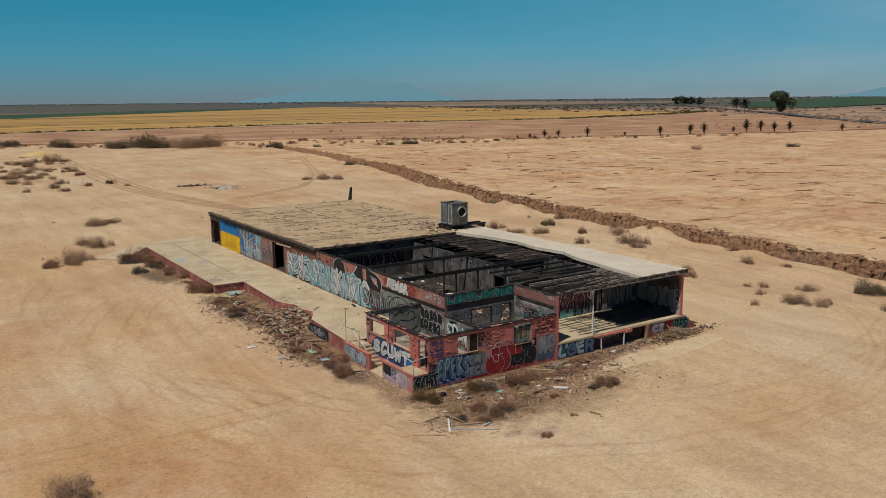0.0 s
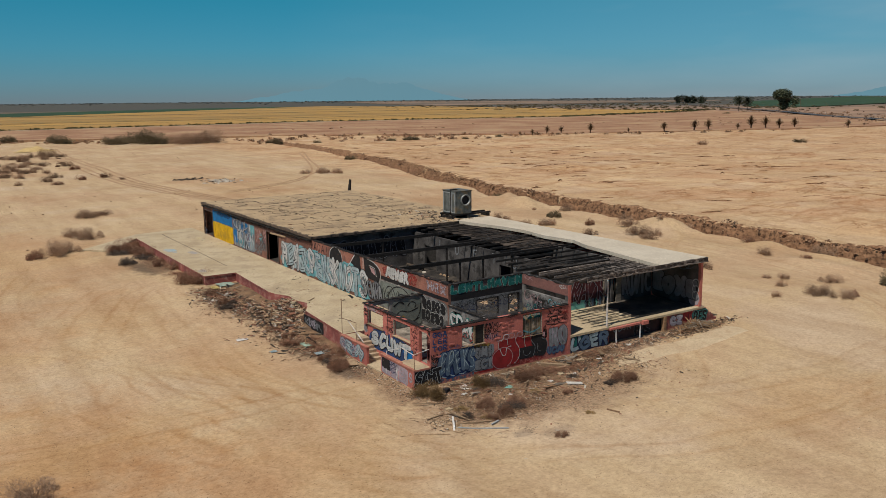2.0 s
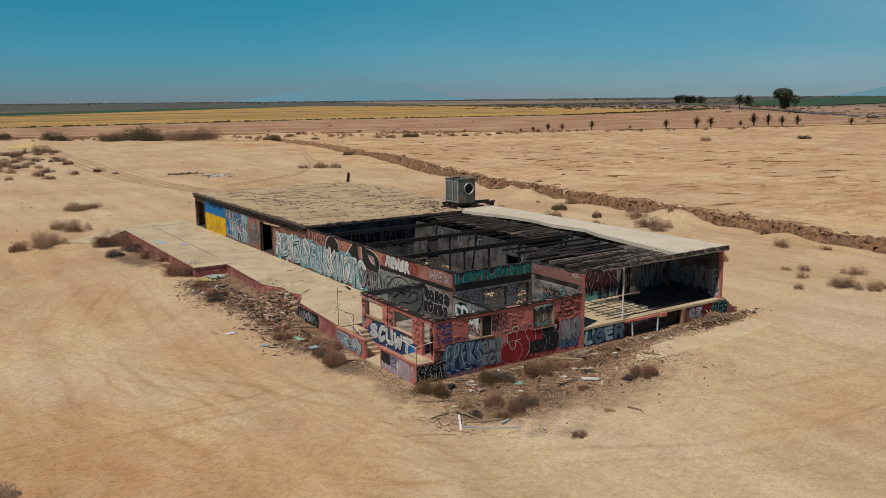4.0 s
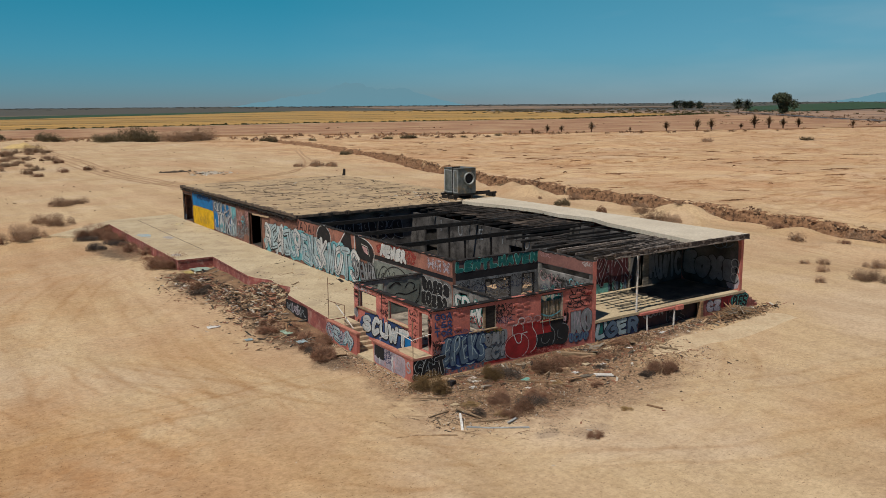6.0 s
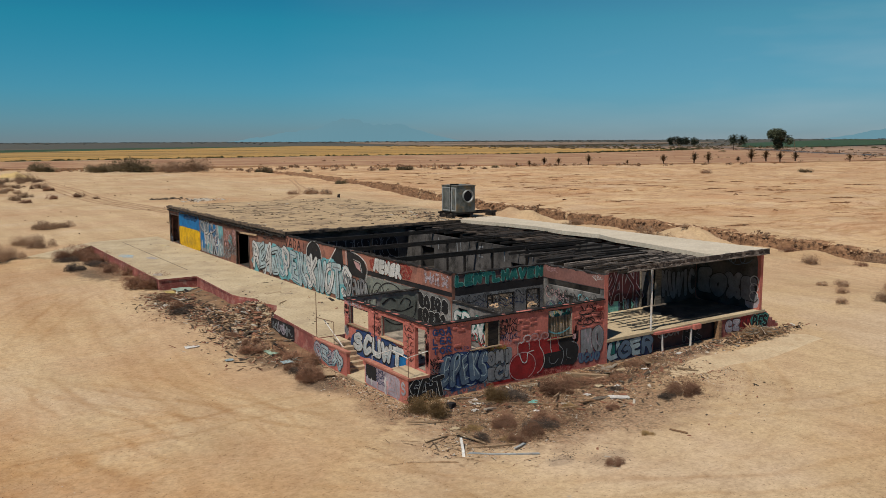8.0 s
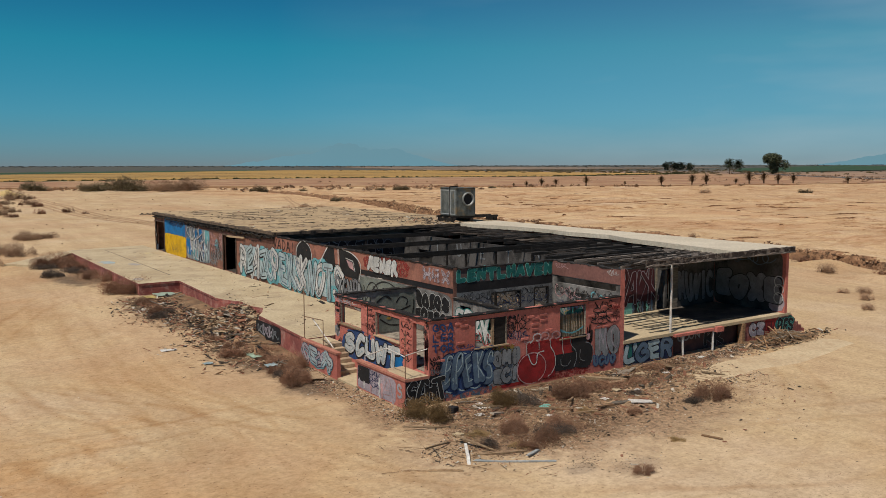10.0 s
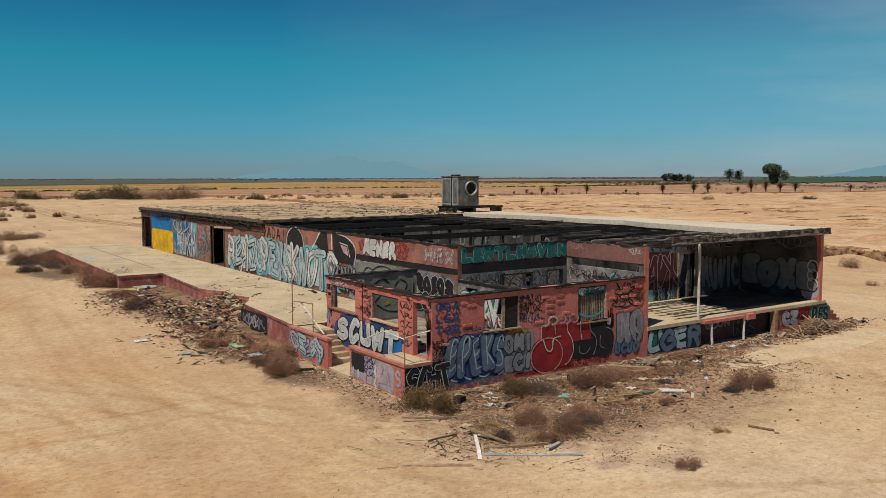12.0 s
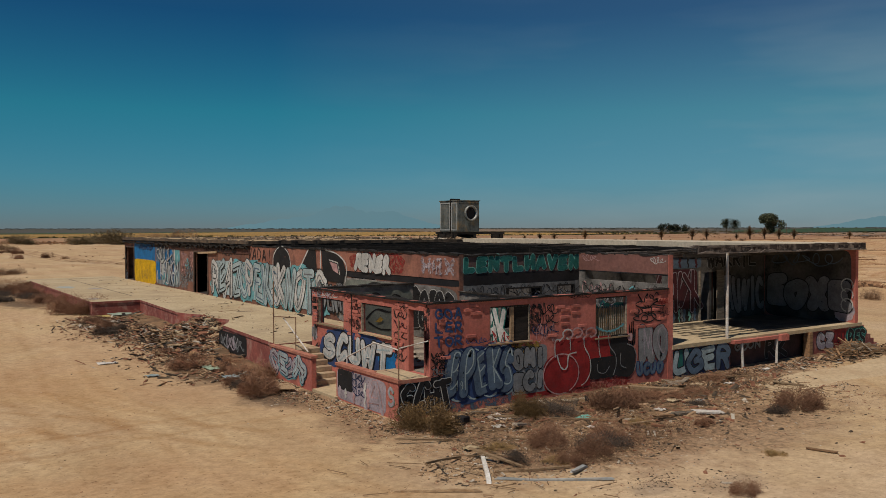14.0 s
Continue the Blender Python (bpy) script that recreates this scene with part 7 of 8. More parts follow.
for i, t in enumerate(("GOA", "LER", "TOR")):
    throw(t, "S", 0.0, 0.12, 1.28, 3.08 - 0.45 * i, 3.46 - 0.45 * i, "blue", annex_south, "", 0.22, 0, 0.034, 63 + i, "blue sprayed letters", 0.16, 0.92)
paint_patch("S", 0.0, 0.5, 3.6, -0.25, 0.75, "steel_mist", annex_south, 0.005, 0.10, 66, "grey-blue overspray")
paint_patch("S", 0.0, 0.55, 3.5, 0.30, 2.12, "blue", annex_south, 0.007, 0.06, 164, "dark blue sprayed cloud")
paint_patch("S", 0.0, 2.2, 3.6, 1.7, 2.2, "blue_mist", annex_south, 0.009, 0.10, 165, "blue overspray")
for k in range(4):
    curve("S", 0.0, [(0.8 + 0.66 * k, 0.50), (1.1 + 0.66 * k, 0.36), (1.46 + 0.66 * k, 0.50)], 0.08, "pale", annex_south, 0.011, "pale scalloped edge of throw-up lettering")
    curve("S", 0.0, [(0.72 + 0.66 * k, 1.80), (1.0 + 0.66 * k, 2.05), (1.36 + 0.66 * k, 1.94)], 0.05, "pale", annex_south, 0.010, "pale scalloped edge of throw-up lettering")
throw("BPEKS", "S", 0.0, 0.65, 3.45, 0.42, 2.02, "steel", annex_south, "navy", 0.50, 0.04, 0.014, 67, "steel-blue throw-up lettering with navy outline", 0.20, 1.28, "navy", "pale")
throw("19", "S", 0.0, 0.92, 1.26, 0.72, 1.05, "pale", annex_south, "", 0.16, 0, 0.075, 68, "small pale numerals", 0.05, 0.8)

paint_patch("S", 0.0, 3.36, 5.0, 0.22, 1.95, "grey", annex_south, 0.006, 0.03, 69, "pale grey painted patch", True)
paint_patch("S", 0.0, 3.3, 4.7, 1.7, 2.12, "ochre_mist", annex_south, 0.009, 0.08, 72, "yellow sprayed haze")
throw("OMI", "S", 0.0, 3.42, 4.9, 1.12, 1.92, "grey", annex_south, "black", 0.36, 0.03, 0.014, 70, "grey throw-up letters outlined black", 0.15, 1.15)
throw("ECI", "S", 0.0, 3.42, 4.9, 0.36, 1.12, "grey", annex_south, "black", 0.40, 0.03, 0.014, 71, "grey throw-up letters outlined black", 0.15, 1.15)
paint_patch("S", 0.0, 3.36, 5.2, 0.12, 0.27, "red", annex_south, 0.010, 0.02, 169, "red painted strip at the wall foot", True)
# large red letter with white curls, running into black
paint_patch("S", 0.0, 4.82, 6.5, 0.10, 1.50, "red", annex_south, 0.010, 0.01, 181, "bright red round body of a big letter")
paint_patch("S", 0.0, 5.38, 8.35, 1.12, 2.02, "red", annex_south, 0.013, 0.03, 182, "bright red band of a big letter", True)
paint_patch("S", 0.0, 6.2, 7.12, 0.22, 1.5, "red", annex_south, 0.016, 0.05, 183, "bright red stem of a big letter", True)
paint_patch("S", 0.0, 7.08, 8.45, 0.42, 1.22, "black", annex_south, 0.019, 0.05, 184, "black shade of the big letter", True)
paint_patch("S", 0.0, 8.30, 9.55, 0.38, 1.55, "black", annex_south, 0.022, 0.04, 185, "black end of the big letter")
paint_patch("S", 0.0, 8.15, 9.15, 1.25, 2.02, "black", annex_south, 0.025, 0.05, 186, "black top of the big letter", True)
RED_LINES = (
    (arc(5.66, 0.80, 0.86, 0.72, -1.1, 5.0), "pink", 0.055), ([(5.36, 1.42), (5.36, 2.0), (5.62, 2.05)], "white", 0.05),
    ([(5.45, 1.48), (5.60, 1.10), (5.78, 0.95), (5.95, 1.05), (6.02, 1.45), (6.4, 1.52)], "white", 0.065), ([(6.08, 2.05), (6.10, 1.62)], "white", 0.045),
    ([(6.78, 2.08), (6.80, 1.7), (7.05, 1.3), (7.12, 0.8), (6.9, 0.42), (6.65, 0.28)], "white", 0.05), ([(7.52, 2.05), (7.55, 1.55), (7.62, 1.22)], "white", 0.045), ([(8.02, 2.05), (8.12, 1.6), (8.42, 1.25), (8.45, 0.85), (8.30, 0.50)], "grey", 0.05),
    ([(9.05, 1.62), (9.42, 1.45), (9.58, 1.0), (9.45, 0.55)], "grey", 0.045), ([(8.55, 1.98), (9.10, 1.94)], "grey", 0.04), ([(7.45, 1.0), (7.5, 0.7), (7.85, 0.62), (8.1, 0.85)], "grey", 0.035), ([(8.7, 1.3), (8.7, 0.85), (9.0, 0.7)], "grey", 0.035))
for i, (pts, c, wd) in enumerate(RED_LINES):
    curve("S", 0.0, pts, wd, c, annex_south, 0.030 + 0.0015 * i, "drawn outline of a big red letter")
for i, (a, z, ra) in enumerate(((5.95, 2.22, 0.24), (6.42, 2.24, 0.25), (7.12, 2.20, 0.26))):
    curve("S", 0.0, [(a - 0.42, z - 0.22)] + arc(a, z, ra, 0.17, 3.6, -1.6, 10) + [(a - 0.05, z - 0.12)], 0.075, "pink" if i else "white", annex_south, 0.048 + 0.0015 * i, "pale looped curls above the red letter")
paint_patch("S", 0.0, 9.08, 9.34, 1.72, 2.02, "pink", annex_south, 0.046, 0.05, 170, "small pale painted disc")
paint_patch("S", 0.0, 4.9, 9.5, 0.05, 0.6, "red_mist", annex_south, 0.004, 0.08, 171, "dull dark red overspray")
throw("MO", "S", 0.0, 9.72, 11.42, 0.75, 2.32, "grey", annex_south, "maroon", 0.44, 0.03, 0.010, 77, "grey block letters edged pink", 0.06, 1.12, "", "lilac")
throw("UCUO", "S", 0.0, 9.6, 11.1, 0.30, 0.85, "steel", annex_south, "blue", 0.34, 0.03, 0.010, 78, "small blue-grey letters", 0.1, 1.1)
for k in range(4):
    scrawl("S", 0.0, 9.4 + 0.1 * k, 11.0, 2.35 + 0.27 * k, 2.72 + 0.27 * k, "black", annex_south, 0.012 + 0.002 * k, 0.06, 3 + k % 2, 79 + 20 * k, "black tags on red wall")
scrawl("S", 0.0, 9.2, 9.5, 1.3, 2.5, "black", annex_south, 0.012, 0.05, 5, 172, "black tags on red wall")
for k in range(3):
    scrawl("S", 0.0, 4.3 + 0.15 * k, 5.4, 2.25 + 0.36 * k, 2.7 + 0.36 * k, "black" if k else "navy", annex_south, 0.012 + 0.002 * k, 0.05, 4, 80 + 7 * k, "black tag beside the window")
scrawl("S", 0.0, 4.5, 5.4, 2.0, 2.7, "pink", annex_south, 0.020, 0.03, 5, 81, "faded white tag beside the window")
# landing and stair walls
paint_patch("W", -1.2, 0.75, 4.15, 0.05, 1.12, "lilac", landing, 0.006, 0.02, 85, "pale lilac painted ground", True)
paint_patch("W", -1.2, 3.0, 4.1, 0.40, 1.12, "black", landing, 0.009, 0.04, 86, "black painted square", True)
for k in range(3):
    scrawl("W", -1.2, 3.0, 2.2, 0.35 + 0.26 * k, 0.62 + 0.26 * k, "navy", landing, 0.014 + 0.002 * k, 0.04, 4, 87 + k, "dark blue tags")
drips("W", -1.2, [(3.9, 0.5, 0.1), (3.5, 0.45, 0.15), (2.9, 0.4, 0.05), (2.45, 0.35, 0.1), (2.1, 0.9, 0.05), (1.9, 0.7, 0.1)], ("lilac", "white", "pink"), landing, 0.022, 173, "pale paint drips")
throw("A", "W", -1.2, 2.1, 0.85, 0.02, 1.1, "lilac", landing, "pink", 0.16, 0.03, 0.012, 174, "white letter edged pink", 0.1)
throw("S", "W", -1.2, 0.65, 0.22, 0.35, 1.0, "lilac", landing, "mint", 0.2, 0.015, 0.012, 175, "white curl on red", 0.2)
throw("DEUR", "W", -1.36, 9.6, 6.6, 0.14, 1.14, ("lilac", "pale"), stairwall, "navy", 0.34, 0.035, 0.008, 89, "lilac and blue throw-up lettering", 0.45, 1.4, "aqua", "white", "maroon")
# dock side
paint_patch("W", -0.9, 13.6, 17.3, 0.2, 1.15, "black", dock, 0.06, 0.02, 90, "black painted stretch of the dock side", True)
for k in range(3):
    scrawl("W", -0.9, 17.0 - 0.9 * k, 15.9 - 0.9 * k, 0.35, 1.05, "grey" if k != 1 else "lilac", dock, 0.070 + 0.003 * k, 0.09, 3 + k % 2, 91 + 5 * k, "grey sprayed tag on black")
# porch
paint_patch("S", 0.0, 11.7, 15.4, -0.1, 1.14, "navy", porch_front, 0.006, 0.02, 92, "dark blue painted ground", True)
paint_patch("S", 0.0, 11.7, 13.2, 0.1, 1.1, "teal", porch_front, 0.009, 0.06, 176, "teal sprayed shade", True)
throw("UGER", "S", 0.0, 11.8, 15.35, 0.05, 1.15, ("pale", "steel"), porch_front, "black", 0.26, 0.045, 0.014, 93, "blue-grey lettering edged black", 0.30, 1.2, "navy")
throw("CZ", "S", 0.0, 22.0, 23.4, 0.25, 1.12, "lilac", porch_front, "black", 0.4, 0.03, 0.010, 94, "pale lilac throw-up forms", 0.2, 1.15, "", "white")
paint_patch("S", 0.0, 23.5, 24.6, 0.1, 1.12, "red", porch_front, 0.006, 0.05, 95, "faded red paint", True)
scrawl("S", 0.0, 23.5, 24.5, 0.3, 1.0, "maroon", porch_front, 0.012, 0.05, 5, 177, "dark red tags")
paint_patch("S", 0.0, 24.6, 26.4, 0.05, 1.15, "teal", porch_front, 0.008, 0.08, 178, "dark green sprayed cloud")
throw("BES", "S", 0.0, 24.75, 26.3, 0.15, 1.1, "black", porch_front, "mint", 0.3, 0.03, 0.014, 96, "black and green throw-up lettering", 0.2, 1.15)
paint_patch("S", 5.08, 16.6, 19.7, 1.75, 4.0, "maroon", wall_south, 0.006, 0.02, 97, "dark maroon painted ground", True)
throw("RAWX", "S", 5.08, 16.6, 19.7, 1.9, 3.95, "maroon", wall_south, "lilac", 0.24, 0.045, 0.010, 98, "maroon lettering edged lilac", 0.35, 1.3, "black", "")
paint_patch("S", 5.08, 16.4, 17.9, F, 2.0, "mint", wall_south, 0.008, 0.04, 99, "mint green sprayed base", True)
drips("S", 5.08, [(17.9 + 0.2 * k, 2.0, F + 0.05) for k in range(9)], ("steel", "black", "mint", "grey"), wall_south, 0.012, 179, "blue and black paint drips")
paint_patch("S", 5.08, 16.6, 20.0, 4.05, 4.95, "steel", wall_south, 0.006, 0.02, 100, "grey-blue painted upper panel", True)
drips("S", 5.08, [(17.1 + 0.62 * k, 4.9, 4.08) for k in range(5)], ("maroon", "black"), wall_south, 0.010, 180, "dark strokes on the upper panel")
# MUNIC and EOXE: dim is grey with the porch's shade put into the paint
throw("MUNIC", "S", 5.08, 21.9, 25.3, 1.6, 3.55, "dim", wall_south, "black", 0.36, 0.05, 0.008, 101, "grey lettering under the porch roof, darkened for its shade", 0.2, 1.2)
throw("WARRIL", "S", 5.08, 20.4, 24.6, 4.0, 4.9, "black", wall_south, "grey", 0.2, 0.03, 0.008, 102, "black tags above the doorway", 0.15)
throw("EOXE", "W", 25.4, 4.9, 0.2, 1.75, 3.60, "dim", wall_east, "black", 0.44, 0.05, 0.008, 103, "large grey lettering with black outline, darkened for the porch's shade", 0.16, 1.2)
scrawl("W", 25.4, 4.6, 1.0, 4.1, 4.8, "steel", wall_east, 0.008, 0.06, 6, 181, "dim blue tags")
paint_patch("W", 25.4, 0.05, 1.1, 1.4, 2.3, "lilac", wall_east, 0.006, 0.06, 104, "pale painted patch at the wall end")
for z in (2.2, 2.7, 3.2):
    curve("W", 25.4, arc(0.4, z, 0.3, 0.32, -1.4, 3.6), 0.07, "white", wall_east, 0.055, "white curls at the wall end")
# bay under the porch
throw("GOON", "S", 0.42, 16.3, 18.2, 0.62, 1.05, "grey", bay, "black", 0.25, 0.02, 0.006, 110, "small grey lettering on the dark bay wall", 0.1)
throw("RK", "S", 0.42, 18.5, 20.2, 0.1, 1.0, "black", bay, "grey", 0.26, 0.025, 0.006, 111, "black letters edged grey in the bay", 0.2)
# inside the hall
throw("I U E T O", "W", 16.0, 24.0, 11.0, 3.5, 4.5, "grey", wall_hall_east, "", 0.16, 0, 0.006, 105, "faint pale capital letters", 0.05, 0.5)
bubbles("S", 28.3, 5.3, 15.0, 2.4, 4.4, 12, "black", "grey", wall_hall_north, 0.006, 106, "dim grey painted arches")
scrawl("S", 5.08, 5.2, 11.3, 2.6, 3.5, "grey", wall_south, 0.016, 0.04, 10, 107, "faint tags on sooty plaster")
for k in range(5):
    scrawl("W", 11.46, 4.8, 0.4, 1.6 + 0.4 * k, 2.1 + 0.4 * k, ("black", "grey", "navy", "dim", "black")[k], wall_panel, 0.016 + 0.002 * k, 0.035, 7 + k, 260 + k, "dark tags on plaster")
    scrawl("S", 5.08, 5.1, 11.3, 1.5 + 0.42 * k, 2.0 + 0.42 * k, ("black", "dim", "grey", "navy", "black")[k], wall_south, 0.018 + 0.002 * k, 0.035, 9 + 2 * k, 270 + k, "dim tags on sooty plaster")
    scrawl("E", 4.95, 0.5, 4.9, 1.5 + 0.4 * k, 2.0 + 0.4 * k, ("black", "teal", "grey", "navy", "black")[k], part_wall, 0.044 + 0.002 * k, 0.05, 8 + k, 280 + k, "dark tags on plaster")
throw("HOERS", "E", 4.95, 0.6, 4.8, 1.9, 3.3, "grey", part_wall, "black", 0.28, 0.05, 0.006, 108, "black-edged letters on plaster", 0.2, 1.15)

# ---- debris ----
rd = random.Random(77)


def plank(x, y, length, width, thick, turn, material, label, z=None, tip=0.0, name="plank"):
    bm = bmesh.new()
    box(bm, -length / 2, length / 2, -width / 2, width / 2, 0, thick)
    bmesh.ops.subdivide_edges(bm, edges=[e for e in bm.edges if abs(e.verts[0].co.x - e.verts[1].co.x) > length * 0.5], cuts=2)
    for v in bm.verts:
        v.co.y += 0.03 * math.sin(v.co.x * 2.1 + x) + rd.uniform(-0.008, 0.008)
        v.co.z += 0.02 * math.sin(v.co.x * 1.7 + y)
        if abs(v.co.x) > length * 0.45:
            v.co.x += rd.uniform(-0.08, 0.08)
    ob = tagged(part(name, bm, material), label, "plank", "scattered planks")
    ob.matrix_world = pose(x, y, (gz(x, y) if z is None else z) + 0.015 + abs(math.sin(radians(tip))) * length / 2 * 0.9, 0, tip, turn)
    return ob


RING_PLANKS = ((-2.35, -6.0, 1.2, 0.11, 0.05, 62, WHITEPAINT, -12), (-1.2, -7.2, 2.8, 0.10, 0.04, -37, PALESTEEL, 0), (-0.2, -7.0, 0.9, 0.12, 0.06, 20, PALESTEEL, 5), (-4.0, -6.3, 2.0, 0.07, 0.06, -34, WOOD, 0), (2.9, -2.5, 3.6, 0.10, 0.05, -38, WOOD, 1), (5.4, -3.0, 2.0, 0.08, 0.05, 38, WOOD, 8), (9.0, -1.5, 1.9, 0.26, 0.16, -38, WOOD, 2), (10.0, -1.7, 0.9, 0.3, 0.04, 60, STEEL, 14), (10.6, -0.9, 1.4, 0.3, 0.08, 10, GREYWOOD, 0))
WALL_PLANKS = ((13.4, -1.3, 1.9, 0.24, 0.06, 52, WOOD, 6), (7.0, -4.4, 0.8, 0.3, 0.06, -20, GREYWOOD, 0), (-1.4, -5.2, 1.7, 0.09, 0.05, -72, WOOD, 8), (-2.6, -4.6, 1.6, 0.06, 0.05, 25, WOOD, 8), (-1.1, -6.3, 2.0, 0.06, 0.05, -25, WOOD, 0), (-3.0, -5.0, 1.2, 0.03, 0.03, 70, WOOD, 10), (-2.6, -5.3, 1.4, 0.03, 0.03, -70, WOOD, 6), (-1.6, -2.6, 2.2, 0.05, 0.05, -20, WOOD, 3), (7.7, -4.8, 0.9, 0.36, 0.05, -30, WHITEPAINT, 3), (-2.1, 7.0, 1.5, 0.7, 0.06, 80, WOOD, 4))
for x, y, L, w, t, a, m, tip in RING_PLANKS + WALL_PLANKS:
    plank(x, y, L, w, t, a, m, {WHITEPAINT: "chipped white painted board lying on sand", STEEL: "bent grey metal sheet lying on sand", PALESTEEL: "pale grey metal strip lying on sand", WOOD: "weathered tan board lying on sand", GREYWOOD: "split grey timber lying on sand", CHAR: "burnt black stick lying on sand"}[m], None, tip)
for k in range(150):                                # rubble heap that spills from the dock
    y = rd.uniform(9.5, 33)
    x = -1.2 - abs(rd.gauss(0, 1.0)) - (0.6 if y < 14 else 0.8 * math.exp(-((y - 22) / 5) ** 2))
    hgt = 1.12 * math.exp(-((y - 20.8) / 3.7) ** 2) * math.exp(-((x + 0.1) / 1.8) ** 2)
    x = max(x, -3.3 - rd.random() * 0.6)
    m = rd.choice((WOOD, GREYWOOD, BROWNWOOD, BROWNWOOD, BROWNWOOD, CHAR))
    plank(x, y, rd.uniform(0.4, 1.7), rd.uniform(0.05, 0.20), rd.uniform(0.015, 0.05), rd.uniform(0, 180), m, {WOOD: "splintered tan board on the rubble beside the dock", BROWNWOOD: "splintered brown board on the rubble beside the dock", GREYWOOD: "grey broken timber on the rubble beside the dock", CHAR: "burnt timber on the rubble beside the dock"}[m], gz(x, y) + hgt, rd.uniform(-14, 14))
for k in range(34):                                 # broken timber strewn before the annex and the dock bay
    x, y = (rd.gauss(9.8, 1.8), -0.6 - abs(rd.gauss(0, 1.0))) if k < 22 else (rd.uniform(0.5, 7.5), -0.6 - abs(rd.gauss(0, 2.2)))
    m = rd.choice((BROWNWOOD, GREYWOOD, CHAR, WOOD, BROWNWOOD))
    plank(x, y, rd.uniform(0.35, 1.2), rd.uniform(0.05, 0.24), rd.uniform(0.02, 0.07), rd.uniform(0, 180), m, {WOOD: "weathered tan board lying on the litter", BROWNWOOD: "broken brown board lying on the litter", GREYWOOD: "split grey timber lying on the litter", CHAR: "burnt timber lying on the litter"}[m], None, rd.uniform(-9, 9))
for x, y, L, w, a, m in ((2.0, 24.1, 1.3, 0.07, 20, WOOD), (2.6, 23.2, 0.9, 0.06, -15, GREYWOOD), (4.3, 19.3, 1.1, 0.22, 80, CHAR), (4.1, 27.6, 0.9, 0.06, 65, GREYWOOD), (3.2, 28.6, 0.7, 0.05, 10, CHAR), (1.2, 20.4, 1.0, 0.08, 40, WOOD), (3.4, 21.0, 0.6, 0.06, 75, WOOD)):
    plank(x, y, L, w, 0.03, a, m, "loose burnt board lying on the dock top" if m is CHAR else "loose weathered board lying on the dock top", F - 0.012)
for k in range(60):
    x, y = rd.gauss(23.8, 1.5), min(-0.35, rd.gauss(-0.9, 0.4))
    plank(x, y, rd.uniform(0.5, 1.8), rd.uniform(0.03, 0.09), rd.uniform(0.02, 0.05), rd.uniform(0, 180), rd.choice((BROWNWOOD, BROWNWOOD, BROWNWOOD, GREYWOOD)), "broken stick in the brush heap below the porch", gz(x, y) + rd.random() * 0.40 * math.exp(-((x - 23.8) / 1.7) ** 2), rd.uniform(-20, 20), "stick")

def concrete_chunk(x, y, z, size, seed):
    q = random.Random(seed)
    bm = bmesh.new()
    n = q.randint(5, 7)
    prism(bm, [(size * q.uniform(0.55, 1.0) * math.cos(6.283 * k / n), 0.7 * size * q.uniform(0.55, 1.0) * math.sin(6.283 * k / n)) for k in range(n)], 0, size * q.uniform(0.18, 0.32))
    bmesh.ops.bevel(bm, geom=bm.edges[:], offset=0.02 * size, segments=1, affect="EDGES")
    ob = tagged(part("concrete_chunk", bm, q.choice((CONCRETE, CONCRETE, RUBBLETAN))), "broken concrete chunk tipped on the rubble", "rubble", "broken concrete chunks")
    ob.matrix_world = pose(x, y, z, q.uniform(-18, 18), q.uniform(-24, 10), q.uniform(0, 360))


RUBBLETAN = surface("dirty_broken_concrete", (0.40, 0.28, 0.17), (0.25, 0.165, 0.10), 0.95, 1.0, 7.0)
for k in range(34):
    y = rd.gauss(21.0, 2.4) if k < 22 else rd.uniform(11, 31)
    x = -0.3 - abs(rd.gauss(0, 0.8)) if k < 22 else -1.6 - abs(rd.gauss(0, 0.8))
    concrete_chunk(x, y, gz(x, y) + 1.2 * math.exp(-((y - 20.8) / 3.7) ** 2) * math.exp(-((x + 0.1) / 1.8) ** 2) - 0.05, rd.uniform(0.16, 0.50), 500 + k)

sv, sf = [], []                                     # thin sticks and lath, too many to count
for k in range(3400):
    q = rd.random()
    if q < 0.45:
        x, y = rd.uniform(-1.5, 15), -0.2 - abs(rd.gauss(0, 2.2))
    elif q < 0.75:
        y = rd.uniform(9.8, 33)
        x = -1.4 - abs(rd.gauss(0, 1.3))
    elif q < 0.80:
        x, y = rd.gauss(0.3, 2.6), rd.gauss(-5.3, 1.2)
    else:
        x, y = rd.gauss(24.0, 1.5), -0.3 - abs(rd.gauss(0, 0.6))
    a, L, e = rd.uniform(0, 6.28), min(1.1, rd.lognormvariate(-1.1, 0.6)), rd.uniform(-0.06, 0.12)
    d, w = Vector((math.cos(a), math.sin(a), e)) * L, Vector((-math.sin(a), math.cos(a), 0)) * rd.uniform(0.004, 0.014)
    heap = 0.55 * math.exp(-((x - 24) / 1.6) ** 2) * rd.random() if q >= 0.80 and y > -1.4 else 0.0
    c, u, n = Vector((x, y, gz(x, y) + 0.03 + max(0, -e) * L + heap)), Vector((0, 0, 0.02)), len(sv)
    sv += [c - w, c + w, c + d + w * 0.6, c + d - w * 0.6, c + u, c + d + u]
    sf += [(n, n + 3, n + 5, n + 4), (n + 1, n + 4, n + 5, n + 2), (n, n + 4, n + 1), (n + 2, n + 5, n + 3)]
tagged(mesh_object("sticks", sv, sf, surface("dry_stick", (0.30, 0.20, 0.12), (0.13, 0.085, 0.05), 0.95, 1.2, 9.0)), "dry sticks and lath scattered round the ruin", "debris", kind="stuff")

